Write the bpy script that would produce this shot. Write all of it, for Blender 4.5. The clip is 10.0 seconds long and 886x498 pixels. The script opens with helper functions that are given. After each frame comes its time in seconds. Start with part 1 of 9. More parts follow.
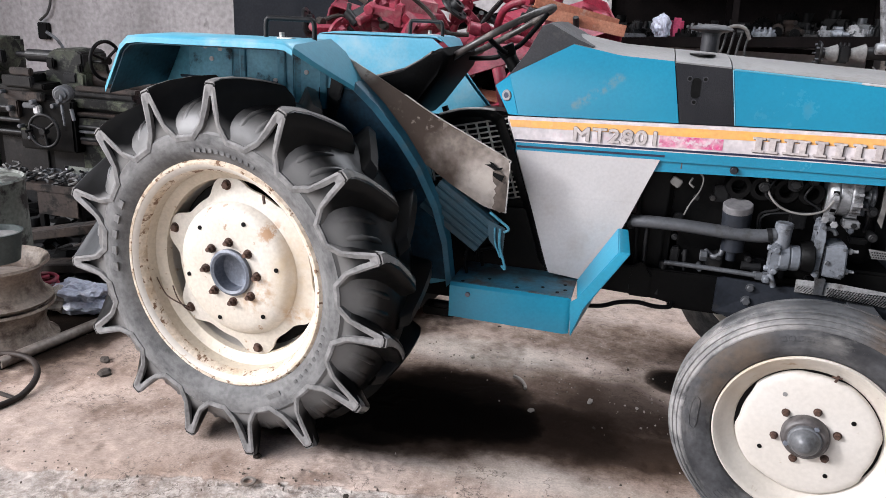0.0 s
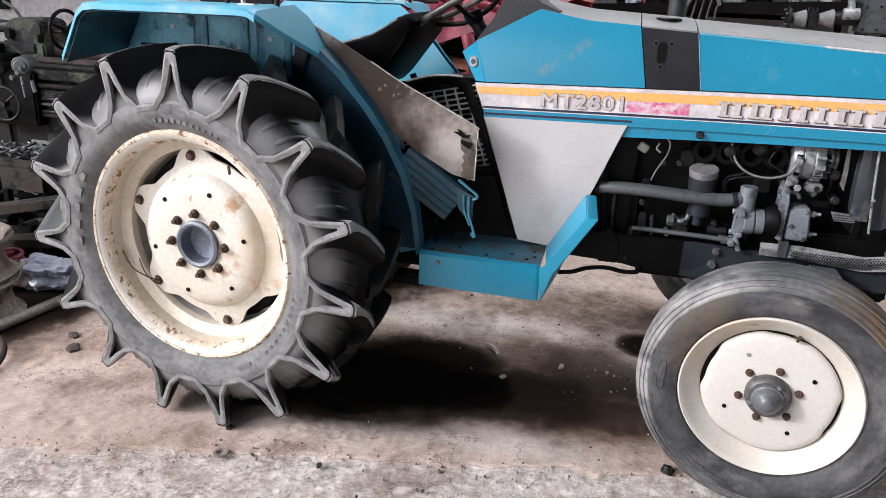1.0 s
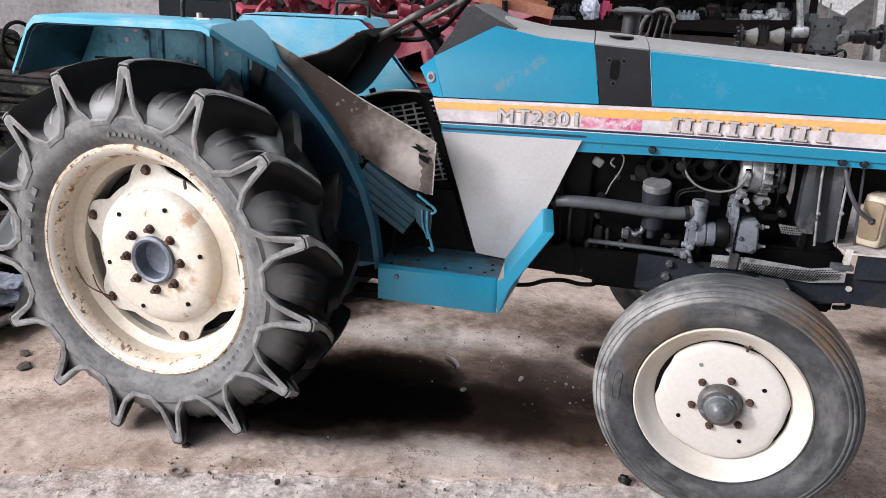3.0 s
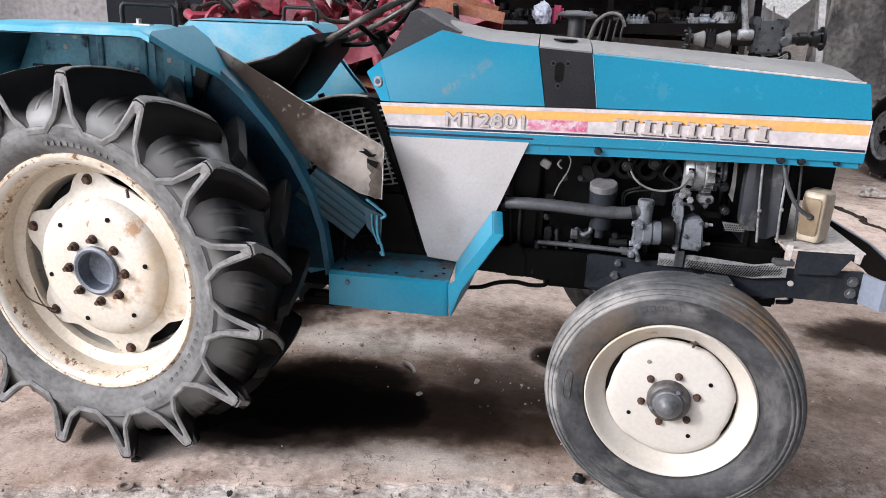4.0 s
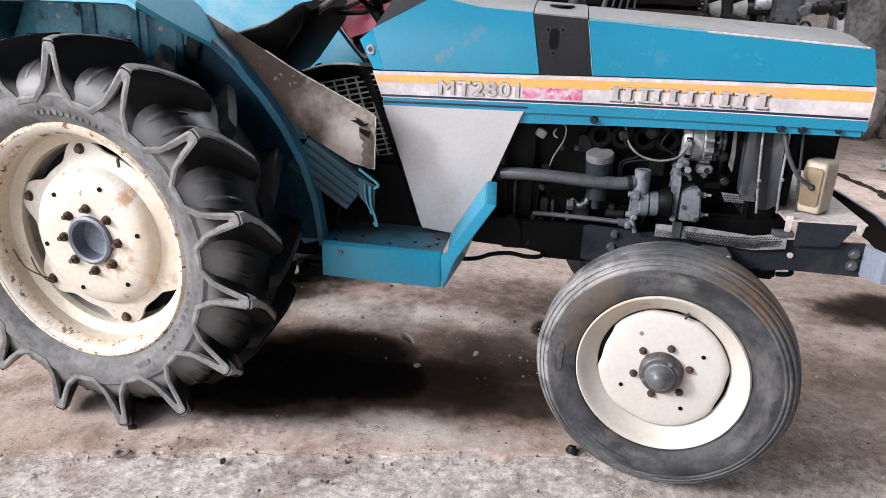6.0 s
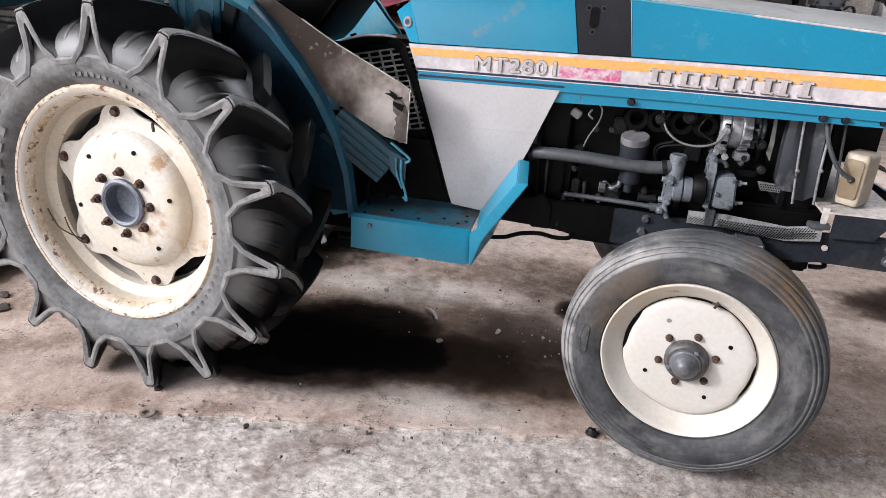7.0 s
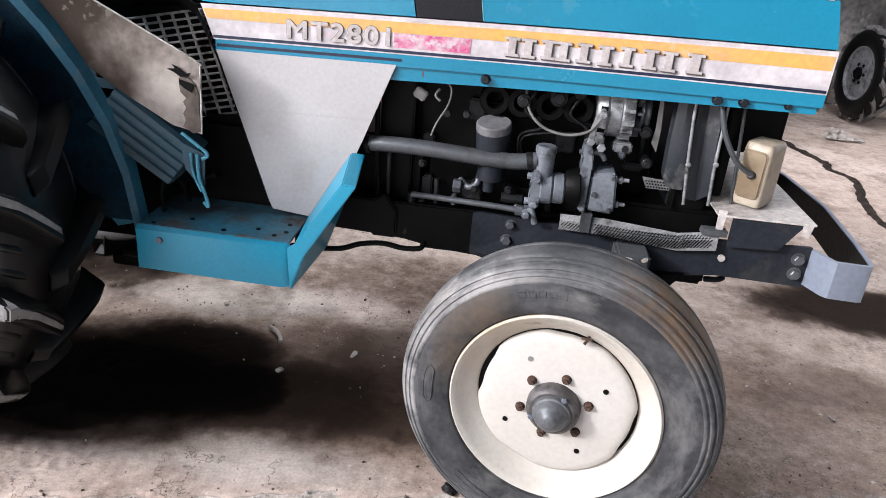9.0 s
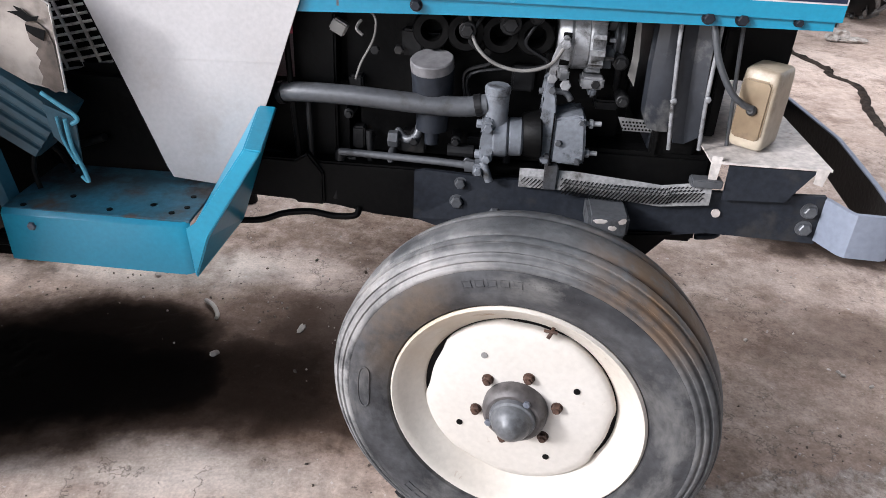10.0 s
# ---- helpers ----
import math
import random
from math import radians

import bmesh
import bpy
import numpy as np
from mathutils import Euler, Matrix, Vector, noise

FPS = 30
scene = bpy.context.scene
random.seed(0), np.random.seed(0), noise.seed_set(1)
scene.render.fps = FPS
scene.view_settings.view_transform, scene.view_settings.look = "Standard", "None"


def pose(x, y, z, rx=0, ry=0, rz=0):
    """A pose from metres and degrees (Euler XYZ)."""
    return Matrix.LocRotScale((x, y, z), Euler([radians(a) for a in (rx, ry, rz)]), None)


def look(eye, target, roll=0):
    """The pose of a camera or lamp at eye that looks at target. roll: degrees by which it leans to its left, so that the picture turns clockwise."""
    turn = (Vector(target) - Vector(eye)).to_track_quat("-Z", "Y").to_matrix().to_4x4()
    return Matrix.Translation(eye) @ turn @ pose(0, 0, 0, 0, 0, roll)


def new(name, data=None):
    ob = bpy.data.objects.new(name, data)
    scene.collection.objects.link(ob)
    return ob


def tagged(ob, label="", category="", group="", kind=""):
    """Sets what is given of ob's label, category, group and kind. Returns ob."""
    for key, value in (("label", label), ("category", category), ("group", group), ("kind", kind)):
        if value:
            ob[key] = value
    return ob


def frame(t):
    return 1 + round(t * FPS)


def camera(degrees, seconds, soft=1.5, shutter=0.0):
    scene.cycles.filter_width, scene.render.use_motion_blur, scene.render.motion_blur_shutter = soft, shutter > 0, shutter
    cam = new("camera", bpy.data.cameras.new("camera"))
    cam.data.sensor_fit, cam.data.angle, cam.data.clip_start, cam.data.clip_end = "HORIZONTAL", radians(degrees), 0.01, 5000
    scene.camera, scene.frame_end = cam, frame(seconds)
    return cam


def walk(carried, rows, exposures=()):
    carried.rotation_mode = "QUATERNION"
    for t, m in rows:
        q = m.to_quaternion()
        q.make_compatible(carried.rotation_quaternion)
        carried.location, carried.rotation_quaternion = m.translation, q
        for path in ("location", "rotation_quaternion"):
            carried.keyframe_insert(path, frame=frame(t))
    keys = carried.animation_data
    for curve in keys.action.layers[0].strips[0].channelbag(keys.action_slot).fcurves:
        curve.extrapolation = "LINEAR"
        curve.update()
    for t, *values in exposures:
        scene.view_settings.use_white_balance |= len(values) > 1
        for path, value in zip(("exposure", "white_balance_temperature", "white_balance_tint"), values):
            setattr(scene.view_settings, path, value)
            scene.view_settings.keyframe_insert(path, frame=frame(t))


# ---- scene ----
cam = camera(62.0, 10.0, 0.7)
PATH = [
    (0, (1.083, -1.716, 1.288), (0.601, 0.126, 0.674), 2.8),
    (0.5, (1.087, -1.713, 1.284), (0.643, 0.122, 0.627), 2.9),
    (1, (1.104, -1.711, 1.281), (0.693, 0.122, 0.596), 2.6),
    (1.5, (1.101, -1.715, 1.283), (0.705, 0.124, 0.606), 2.5),
    (2, (1.108, -1.71, 1.285), (0.705, 0.128, 0.607), 2.4),
    (2.5, (1.103, -1.715, 1.285), (0.706, 0.128, 0.618), 2.7),
    (3, (1.124, -1.716, 1.288), (0.801, 0.149, 0.64), 3.2),
    (3.2, (1.152, -1.713, 1.279), (0.857, 0.16, 0.642), 3.3),
    (4.5, (1.172, -1.71, 1.289), (0.964, 0.178, 0.663), 2.4),
    (5, (1.198, -1.707, 1.287), (1.014, 0.186, 0.667), 2.2),
    (5.5, (1.207, -1.707, 1.29), (1.073, 0.188, 0.664), 2.7),
    (6, (1.24, -1.689, 1.267), (0.962, 0.167, 0.576), 2.5),
    (6.2, (1.232, -1.699, 1.274), (0.922, 0.145, 0.564), 3.5),
    (7.3, (1.216, -1.662, 1.274), (0.902, 0.157, 0.503), 4.7),
    (7.5, (1.213, -1.614, 1.269), (0.969, 0.216, 0.5), 5.2),
    (8, (1.192, -1.488, 1.242), (1.099, 0.346, 0.45), 6.3),
    (8.5, (1.27, -1.348, 1.217), (1.205, 0.479, 0.405), 4.4),
    (9, (1.395, -1.209, 1.218), (1.263, 0.614, 0.407), 5.5),
    (9.5, (1.432, -1.054, 1.193), (1.295, 0.741, 0.322), 5.1),
    (10, (1.475, -0.892, 1.19), (1.379, 0.833, 0.183), 3.0),
]
walk(cam, [(t, look(eye, target, roll)) for t, eye, target, roll in PATH], [(0, 0.0, 6150, 12), (3.2, 0.0, 6150, 12), (4.5, 0.04, 6150, 12), (5.5, 0.04, 6150, 12), (6.2, 0.02, 6150, 12), (7.5, -0.04, 6150, 12), (8.5, 0.04, 6150, 12), (9.2, 0.14, 6070, 12), (10, 0.16, 6070, 12)])

# ---- world, sun, large lights ----
world = bpy.data.worlds.new("overcast")
scene.world = world
world.use_nodes = True
wn = world.node_tree
sky = wn.nodes.new("ShaderNodeTexSky")
sky.sky_type, sky.sun_disc = "NISHITA", False
sky.sun_elevation, sky.sun_rotation = radians(22), radians(241)
wn.links.new(sky.outputs[0], wn.nodes["Background"].inputs[0])
wn.nodes["Background"].inputs[1].default_value = 0.04
sun_data = bpy.data.lights.new("sun", "SUN")
sun_data.energy, sun_data.angle, sun_data.color = 3.3, radians(8), (1.0, 0.965, 0.93)
sun = new("sun", sun_data)
sun.matrix_world = look((-10.0, -5.6, 4.6), (0, 0, 0))


def area_light(name, at, to, sx, sy, watts, colour):
    d = bpy.data.lights.new(name, "AREA")
    d.shape, d.size, d.size_y, d.energy, d.color = "RECTANGLE", sx, sy, watts, colour
    ob = new(name, d)
    ob.matrix_world = look(at, to)
    return ob


area_light("sky_light_of_front_opening", (-4.0, -3.2, 4.2), (0.4, -0.1, 0.3), 6.0, 2.6, 610, (1.0, 0.98, 0.985))
# Fill lamps added low in front, west and above; no such opening is seen.
area_light("low_front_fill", (-1.7, -4.2, 1.45), (0.4, 0.3, 0.7), 4.6, 2.2, 90, (1.0, 0.985, 0.985))
area_light("west_fill", (-5.8, 1.4, 1.9), (0.0, 0.9, 0.3), 2.8, 2.6, 75, (1.0, 0.985, 0.985))
area_light("sky_light_of_side_opening", (8.2, 4.4, 2.6), (3.6, 5.2, 0.6), 4.0, 3.0, 110, (1.0, 0.98, 0.98))
area_light("roof_fill", (1.9, 2.75, 4.58), (1.9, 2.75, 0.0), 4.8, 1.7, 250, (0.98, 0.99, 1.0))

# ---- materials ----


def mat(name, c1, c2=None, scale=6.0, rough=0.6, metal=0.0, bump=0.15, bscale=60.0, grime=None, grime_at=(0.5, 0.7), gscale=9.0, spec=0.5, fine=0.25, rings=0.0, tall=1.0):
    """Two tones of one surface at two scales, patches of grime or rust, and fine relief."""
    m = bpy.data.materials.new(name)
    m.use_nodes = True
    nt = m.node_tree
    n, l = nt.nodes, nt.links
    b = n["Principled BSDF"]
    co = n.new("ShaderNodeTexCoord")
    c2 = c2 or tuple(v * 0.7 for v in c1)
    base = co.outputs["Object"]
    if tall != 1.0:
        # marks drawn out downwards, as by running water
        run_ = n.new("ShaderNodeVectorMath")
        run_.operation = "MULTIPLY"
        run_.inputs[1].default_value = (1, 1, 1 / tall)
        l.new(base, run_.inputs[0])
        base = run_.outputs[0]
    if rings:
        # marks drawn out round the wheel's axle
        px = n.new("ShaderNodeSeparateXYZ")
        l.new(base, px.inputs[0])
        flat = n.new("ShaderNodeVectorMath")
        flat.operation = "MULTIPLY"
        flat.inputs[1].default_value = (1, 0, 1)
        l.new(base, flat.inputs[0])
        ln = n.new("ShaderNodeVectorMath")
        ln.operation = "LENGTH"
        l.new(flat.outputs[0], ln.inputs[0])
        far_ = n.new("ShaderNodeMath")
        far_.operation = "MULTIPLY_ADD"
        l.new(ln.outputs["Value"], far_.inputs[0])
        far_.inputs[1].default_value = rings
        l.new(px.outputs[1], far_.inputs[2])
        cb = n.new("ShaderNodeCombineXYZ")
        l.new(px.outputs[0], cb.inputs[0])
        l.new(far_.outputs[0], cb.inputs[1])
        l.new(px.outputs[2], cb.inputs[2])
        base = cb.outputs[0]
    n1 = n.new("ShaderNodeTexNoise")
    n1.inputs["Scale"].default_value, n1.inputs["Detail"].default_value = scale, 6
    l.new(base, n1.inputs["Vector"])
    r1 = n.new("ShaderNodeMapRange")
    r1.inputs[1].default_value, r1.inputs[2].default_value = 0.35, 0.65
    l.new(n1.outputs[0], r1.inputs[0])
    mix = n.new("ShaderNodeMix")
    mix.data_type = "RGBA"
    mix.inputs[6].default_value, mix.inputs[7].default_value = (*c1, 1), (*c2, 1)
    l.new(r1.outputs[0], mix.inputs[0])
    n2 = n.new("ShaderNodeTexNoise")
    n2.inputs["Scale"].default_value, n2.inputs["Detail"].default_value = bscale, 4
    l.new(co.outputs["Object"], n2.inputs["Vector"])
    r2 = n.new("ShaderNodeMapRange")
    r2.inputs[1].default_value, r2.inputs[2].default_value = 0.3, 0.7
    r2.inputs[3].default_value, r2.inputs[4].default_value = 1 - fine, 1 + fine
    l.new(n2.outputs[0], r2.inputs[0])
    sc = n.new("ShaderNodeVectorMath")
    sc.operation = "SCALE"
    l.new(mix.outputs[2], sc.inputs[0])
    l.new(r2.outputs[0], sc.inputs["Scale"])
    col = sc.outputs[0]
    rough_out = None
    if grime:
        n3 = n.new("ShaderNodeTexNoise")
        n3.inputs["Scale"].default_value, n3.inputs["Detail"].default_value, n3.inputs["Roughness"].default_value = gscale, 8, 0.65
        l.new(base, n3.inputs["Vector"])
        r3 = n.new("ShaderNodeMapRange")
        r3.inputs[1].default_value, r3.inputs[2].default_value = grime_at
        l.new(n3.outputs[0], r3.inputs[0])
        mg = n.new("ShaderNodeMix")
        mg.data_type = "RGBA"
        mg.inputs[7].default_value = (*grime, 1)
        l.new(r3.outputs[0], mg.inputs[0])
        l.new(col, mg.inputs[6])
        col = mg.outputs[2]
        rr = n.new("ShaderNodeMapRange")
        rr.inputs[3].default_value, rr.inputs[4].default_value = rough, min(1.0, rough + 0.35)
        l.new(r3.outputs[0], rr.inputs[0])
        rough_out = rr.outputs[0]
    l.new(col, b.inputs["Base Color"])
    b.inputs["Roughness"].default_value, b.inputs["Metallic"].default_value = rough, metal
    b.inputs["Specular IOR Level"].default_value = spec
    if rough_out:
        l.new(rough_out, b.inputs["Roughness"])
    if bump:
        bp = n.new("ShaderNodeBump")
        bp.inputs["Strength"].default_value, bp.inputs["Distance"].default_value = bump, 0.004
        l.new(n2.outputs[0], bp.inputs["Height"])
        l.new(bp.outputs[0], b.inputs["Normal"])
    return m


BLUE = mat("blue_paint", (0.013, 0.200, 0.318), (0.014, 0.175, 0.285), 2.5, 0.27, 0, 0.03, 120, (0.12, 0.24, 0.29), (0.64, 0.90), 6, fine=0.06)
# Hood blue made lighter, standing in for front light on the step.
BLUE_STEP_LIT = mat("step_blue_lightened", (0.017, 0.250, 0.385), (0.019, 0.218, 0.345), 2.5, 0.32, 0, 0.03, 120, (0.15, 0.27, 0.32), (0.62, 0.88), 7, fine=0.07)
BLUE_SCUFFED = BLUE.copy()
BLUE_SCUFFED.name = "scuffed_blue_paint"
# Pale blue also stands for sky sheen on fender top and hood edges.
BLUE_SHEEN_SCUFF = mat("pale_blue_for_sheen_and_scuffs", (0.105, 0.36, 0.485), (0.065, 0.29, 0.41), 5, 0.35, 0, 0.05, 90, (0.36, 0.45, 0.48), (0.5, 0.8), 7, fine=0.06)
BLUE_DUSTY = mat("dusty_blue_paint", (0.050, 0.265, 0.370), (0.038, 0.225, 0.320), 5, 0.38, 0, 0.06, 90, (0.11, 0.31, 0.39), (0.5, 0.8), 7, fine=0.08)
# Darker copy of the blue, for the shade on the fender flange.
BLUE_SHADED = mat("shade_darkened_blue", (0.034, 0.165, 0.245), (0.018, 0.100, 0.155), 6, 0.5, 0, 0.06, 90, (0.10, 0.15, 0.17), (0.55, 0.75), 9, fine=0.12)
BLUE_WORN = mat("worn_blue_paint", (0.015, 0.20, 0.32), (0.02, 0.14, 0.22), 7, 0.5, 0, 0.1, 90, (0.10, 0.085, 0.07), (0.52, 0.72), 9, fine=0.15)
FENDER_SHADE = mat("shade_navy_paint", (0.006, 0.045, 0.082), (0.006, 0.020, 0.034), 7, 0.5, 0, 0.1, 90, (0.012, 0.011, 0.010), (0.5, 0.7), 9, spec=0.25)
# Blue raised far above the fender paint so shaded panels look lit.
FENDER_PANEL_LIT = mat("brightened_fender_blue", (0.14, 0.40, 0.53), (0.07, 0.24, 0.34), 8, 0.5, 0, 0.1, 90, (0.03, 0.05, 0.06), (0.58, 0.68), 16, fine=0.15)
UNDERSIDE_SHADE = mat("underside_shade_navy", (0.022, 0.075, 0.11), (0.012, 0.035, 0.052), 7, 0.5, 0, 0.1, 90, (0.02, 0.018, 0.016), (0.52, 0.7), 9, spec=0.3)
BLUE_SCUFF = mat("trodden_blue_paint", (0.030, 0.150, 0.225), (0.045, 0.115, 0.155), 9, 0.55, 0, 0.2, 90, (0.10, 0.085, 0.075), (0.50, 0.66), 14, fine=0.2)
# Grey stands for dust and for sky reflected in the hood top.
HOOD_TOP = mat("dust_and_sheen_grey", (0.19, 0.187, 0.183), (0.14, 0.138, 0.135), 6, 0.45, 0, 0.1, 90, (0.15, 0.115, 0.09), (0.55, 0.8), 8, fine=0.1)
BLACK_PANEL = mat("black_textured_plastic", (0.009, 0.0094, 0.012), (0.015, 0.015, 0.0175), 8, 0.6, 0, 0.3, 300, (0.04, 0.037, 0.034), (0.62, 0.9), 7, spec=0.2)
BLUE_GREY = mat("dirt_streaked_blue_paint", (0.075, 0.29, 0.40), (0.045, 0.20, 0.29), 6, 0.5, 0, 0.15, 70, (0.05, 0.055, 0.058), (0.52, 0.66), 8, fine=0.2)
DASH = mat("dark_grey_plastic", (0.018, 0.0185, 0.0215), (0.026, 0.026, 0.029), 6, 0.5, 0, 0.2, 200, (0.10, 0.09, 0.08), (0.58, 0.82), 8, spec=0.35)
WHEEL_RIM = mat("worn_brown_black_rim", (0.055, 0.045, 0.041), (0.020, 0.0178, 0.0172), 12, 0.4, 0, 0.15, 90, (0.16, 0.135, 0.12), (0.52, 0.7), 14)
# Paler copy of the blue, for the light on the far fender.
BLUE_FAR_LIT = mat("lit_far_fender_blue", (0.13, 0.40, 0.55), (0.08, 0.32, 0.46), 3, 0.35, 0, 0.05, 90, (0.30, 0.44, 0.50), (0.5, 0.75), 4, fine=0.06)
STRIPE_CREAM = mat("faded_white_decal", (0.60, 0.55, 0.55), (0.44, 0.40, 0.41), 18, 0.45, 0, 0.03, 90, (0.50, 0.28, 0.33), (0.58, 0.8), 22, fine=0.1)
STRIPE_ORANGE = mat("orange_decal", (0.72, 0.36, 0.09), (0.62, 0.33, 0.12), 14, 0.45, 0, 0.03, 90, (0.55, 0.45, 0.38), (0.6, 0.85), 20, fine=0.08)
STRIPE_PINK = mat("faded_pink_decal", (0.50, 0.05, 0.18), (0.55, 0.38, 0.42), 40, 0.45, 0, 0.03, 90, (0.55, 0.46, 0.48), (0.52, 0.6), 35)
NAVY = mat("navy_decal_line", (0.01, 0.016, 0.045), None, 10, 0.4, 0, 0.02)
LETTER = mat("raised_cream_letter", (0.47, 0.42, 0.405), (0.37, 0.325, 0.315), 25, 0.5, 0, 0.1, 150, fine=0.15)
LETTER_SHADE_EDGE = mat("letter_shade_brown", (0.16, 0.13, 0.125), None, 20, 0.6)
WHITE_PANEL = mat("off_white_painted_sheet", (0.445, 0.427, 0.427), (0.39, 0.37, 0.366), 3, 0.5, 0, 0.05, 120, (0.33, 0.28, 0.24), (0.6, 0.85), 6, fine=0.05)
CREAM = mat("cream_wheel_paint", (0.52, 0.487, 0.438), (0.48, 0.435, 0.382), 5, 0.45, 0, 0.1, 90, (0.26, 0.16, 0.095), (0.63, 0.71), 13, fine=0.06, rings=2.0)
CREAM_DISC = mat("dull_cream_wheel_paint", (0.50, 0.47, 0.435), (0.47, 0.435, 0.395), 5, 0.5, 0, 0.08, 90, (0.33, 0.27, 0.21), (0.68, 0.76), 16, fine=0.05)
CREAM_RUSTY = mat("rusting_cream_paint", (0.52, 0.483, 0.430), (0.475, 0.425, 0.358), 7, 0.5, 0, 0.15, 90, (0.26, 0.15, 0.08), (0.62, 0.70), 26, fine=0.1)
RUST = mat("rusty_sheet_steel", (0.29, 0.26, 0.235), (0.12, 0.085, 0.065), 1.9, 0.5, 0.1, 0.25, 60, (0.060, 0.038, 0.028), (0.55, 0.72), 4.5)
RUST_BOLT = mat("rusty_bolt_steel", (0.05, 0.03, 0.024), (0.10, 0.055, 0.038), 60, 0.65, 0.4, 0.3, 200)
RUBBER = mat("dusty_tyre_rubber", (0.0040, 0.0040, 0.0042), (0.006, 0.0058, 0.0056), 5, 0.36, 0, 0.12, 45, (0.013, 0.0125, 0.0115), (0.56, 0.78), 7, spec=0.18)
RUBBER_SIDE = mat("weathered_tyre_sidewall", (0.122, 0.119, 0.118), (0.074, 0.0735, 0.074), 7, 0.62, 0, 0.35, 70, (0.20, 0.197, 0.194), (0.46, 0.72), 8, spec=0.3, rings=2.5)
RUBBER_FRONT = mat("scuffed_front_tread", (0.105, 0.105, 0.107), (0.046, 0.0468, 0.049), 7, 0.55, 0, 0.35, 70, (0.20, 0.19, 0.18), (0.52, 0.70), 6, spec=0.3, rings=3.0)
SIDE_FRONT = mat("dark_front_sidewall", (0.062, 0.063, 0.067), (0.019, 0.0195, 0.022), 8, 0.5, 0, 0.35, 70, (0.13, 0.126, 0.122), (0.53, 0.70), 6, spec=0.35, rings=2.0)
RUBBER_EDGE = mat("scuffed_lug_edge", (0.175, 0.17, 0.168), (0.115, 0.112, 0.11), 9, 0.7, 0, 0.3, 60, (0.27, 0.255, 0.24), (0.5, 0.75), 10, spec=0.3)
# Tan holds dirt and the shade inside the rim barrel.
DIRTY_SHADED_CREAM = mat("dirty_shaded_cream_paint", (0.52, 0.455, 0.365), (0.45, 0.38, 0.29), 4, 0.5, 0, 0.12, 90, (0.20, 0.12, 0.075), (0.635, 0.70), 38, fine=0.1, rings=1.0)
RUST_RING = mat("flaking_rusty_cream_paint", (0.58, 0.51, 0.42), (0.44, 0.34, 0.24), 16, 0.6, 0, 0.3, 90, (0.15, 0.085, 0.05), (0.545, 0.60), 48, fine=0.2, rings=0.6)
HUB_WORN = mat("greasy_grey_hub_steel", (0.095, 0.088, 0.088), (0.055, 0.047, 0.045), 14, 0.5, 0.15, 0.2, 90, (0.03, 0.022, 0.018), (0.54, 0.66), 16)
HUB_CAP = mat("dull_grey_cap_paint", (0.125, 0.13, 0.14), (0.085, 0.087, 0.092), 12, 0.45, 0.15, 0.12, 110, (0.04, 0.035, 0.03), (0.58, 0.72), 18)
HUB_GREY = mat("blue_grey_hub_paint", (0.14, 0.155, 0.19), (0.10, 0.11, 0.13), 10, 0.5, 0.1, 0.1, 120)
IRON = mat("oily_cast_iron", (0.008, 0.0082, 0.009), (0.014, 0.014, 0.0145), 12, 0.45, 0.1, 0.25, 90, (0.045, 0.041, 0.037), (0.58, 0.75), 14, spec=0.22)
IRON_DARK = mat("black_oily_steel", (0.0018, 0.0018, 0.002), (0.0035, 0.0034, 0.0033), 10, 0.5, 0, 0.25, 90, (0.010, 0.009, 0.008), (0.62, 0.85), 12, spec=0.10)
STEEL_GREY = mat("grey_painted_steel", (0.095, 0.10, 0.108), (0.06, 0.063, 0.069), 9, 0.42, 0.2, 0.12, 100, (0.025, 0.022, 0.02), (0.54, 0.72), 18, fine=0.15)
DUSTY = mat("dusty_grey_metal", (0.20, 0.195, 0.19), (0.13, 0.125, 0.12), 30, 0.75, 0.1, 0.2, 100, fine=0.15)
ALU = mat("dull_aluminium", (0.30, 0.305, 0.315), (0.18, 0.182, 0.188), 12, 0.42, 0.15, 0.15, 120, (0.035, 0.031, 0.028), (0.52, 0.68), 26, fine=0.15)
CAST_BLUE = mat("blue_grey_casting", (0.20, 0.215, 0.24), (0.125, 0.135, 0.152), 12, 0.42, 0.15, 0.15, 120, (0.022, 0.020, 0.018), (0.54, 0.68), 22, fine=0.15)
RAIL = mat("blue_black_frame_paint", (0.011, 0.0135, 0.019), (0.016, 0.0185, 0.024), 9, 0.55, 0, 0.12, 90, (0.045, 0.041, 0.037), (0.58, 0.80), 10, spec=0.2)
BUMPER = mat("blue_grey_strap_steel", (0.22, 0.245, 0.30), (0.18, 0.20, 0.25), 3, 0.45, 0.1, 0.08, 90, (0.12, 0.10, 0.085), (0.66, 0.85), 9, fine=0.08)
TANK = mat("stained_cream_plastic", (0.42, 0.365, 0.285), (0.34, 0.28, 0.205), 7, 0.45, 0, 0.08, 60, (0.16, 0.10, 0.06), (0.56, 0.76), 10, fine=0.1)
# Face tone holds brown stains and the shade on that side.
TANK_STAIN_SHADE = mat("stained_shaded_plastic", (0.27, 0.21, 0.14), (0.15, 0.105, 0.062), 9, 0.4, 0, 0.08, 60, (0.07, 0.045, 0.028), (0.56, 0.74), 14, fine=0.1)
TRAY = mat("scuffed_pale_plate", (0.47, 0.435, 0.41), (0.39, 0.345, 0.315), 7, 0.6, 0, 0.2, 80, (0.13, 0.085, 0.06), (0.62, 0.76), 13)
CHROME = mat("worn_bright_steel", (0.55, 0.54, 0.52), (0.4, 0.38, 0.36), 20, 0.3, 0.9, 0.1, 150)
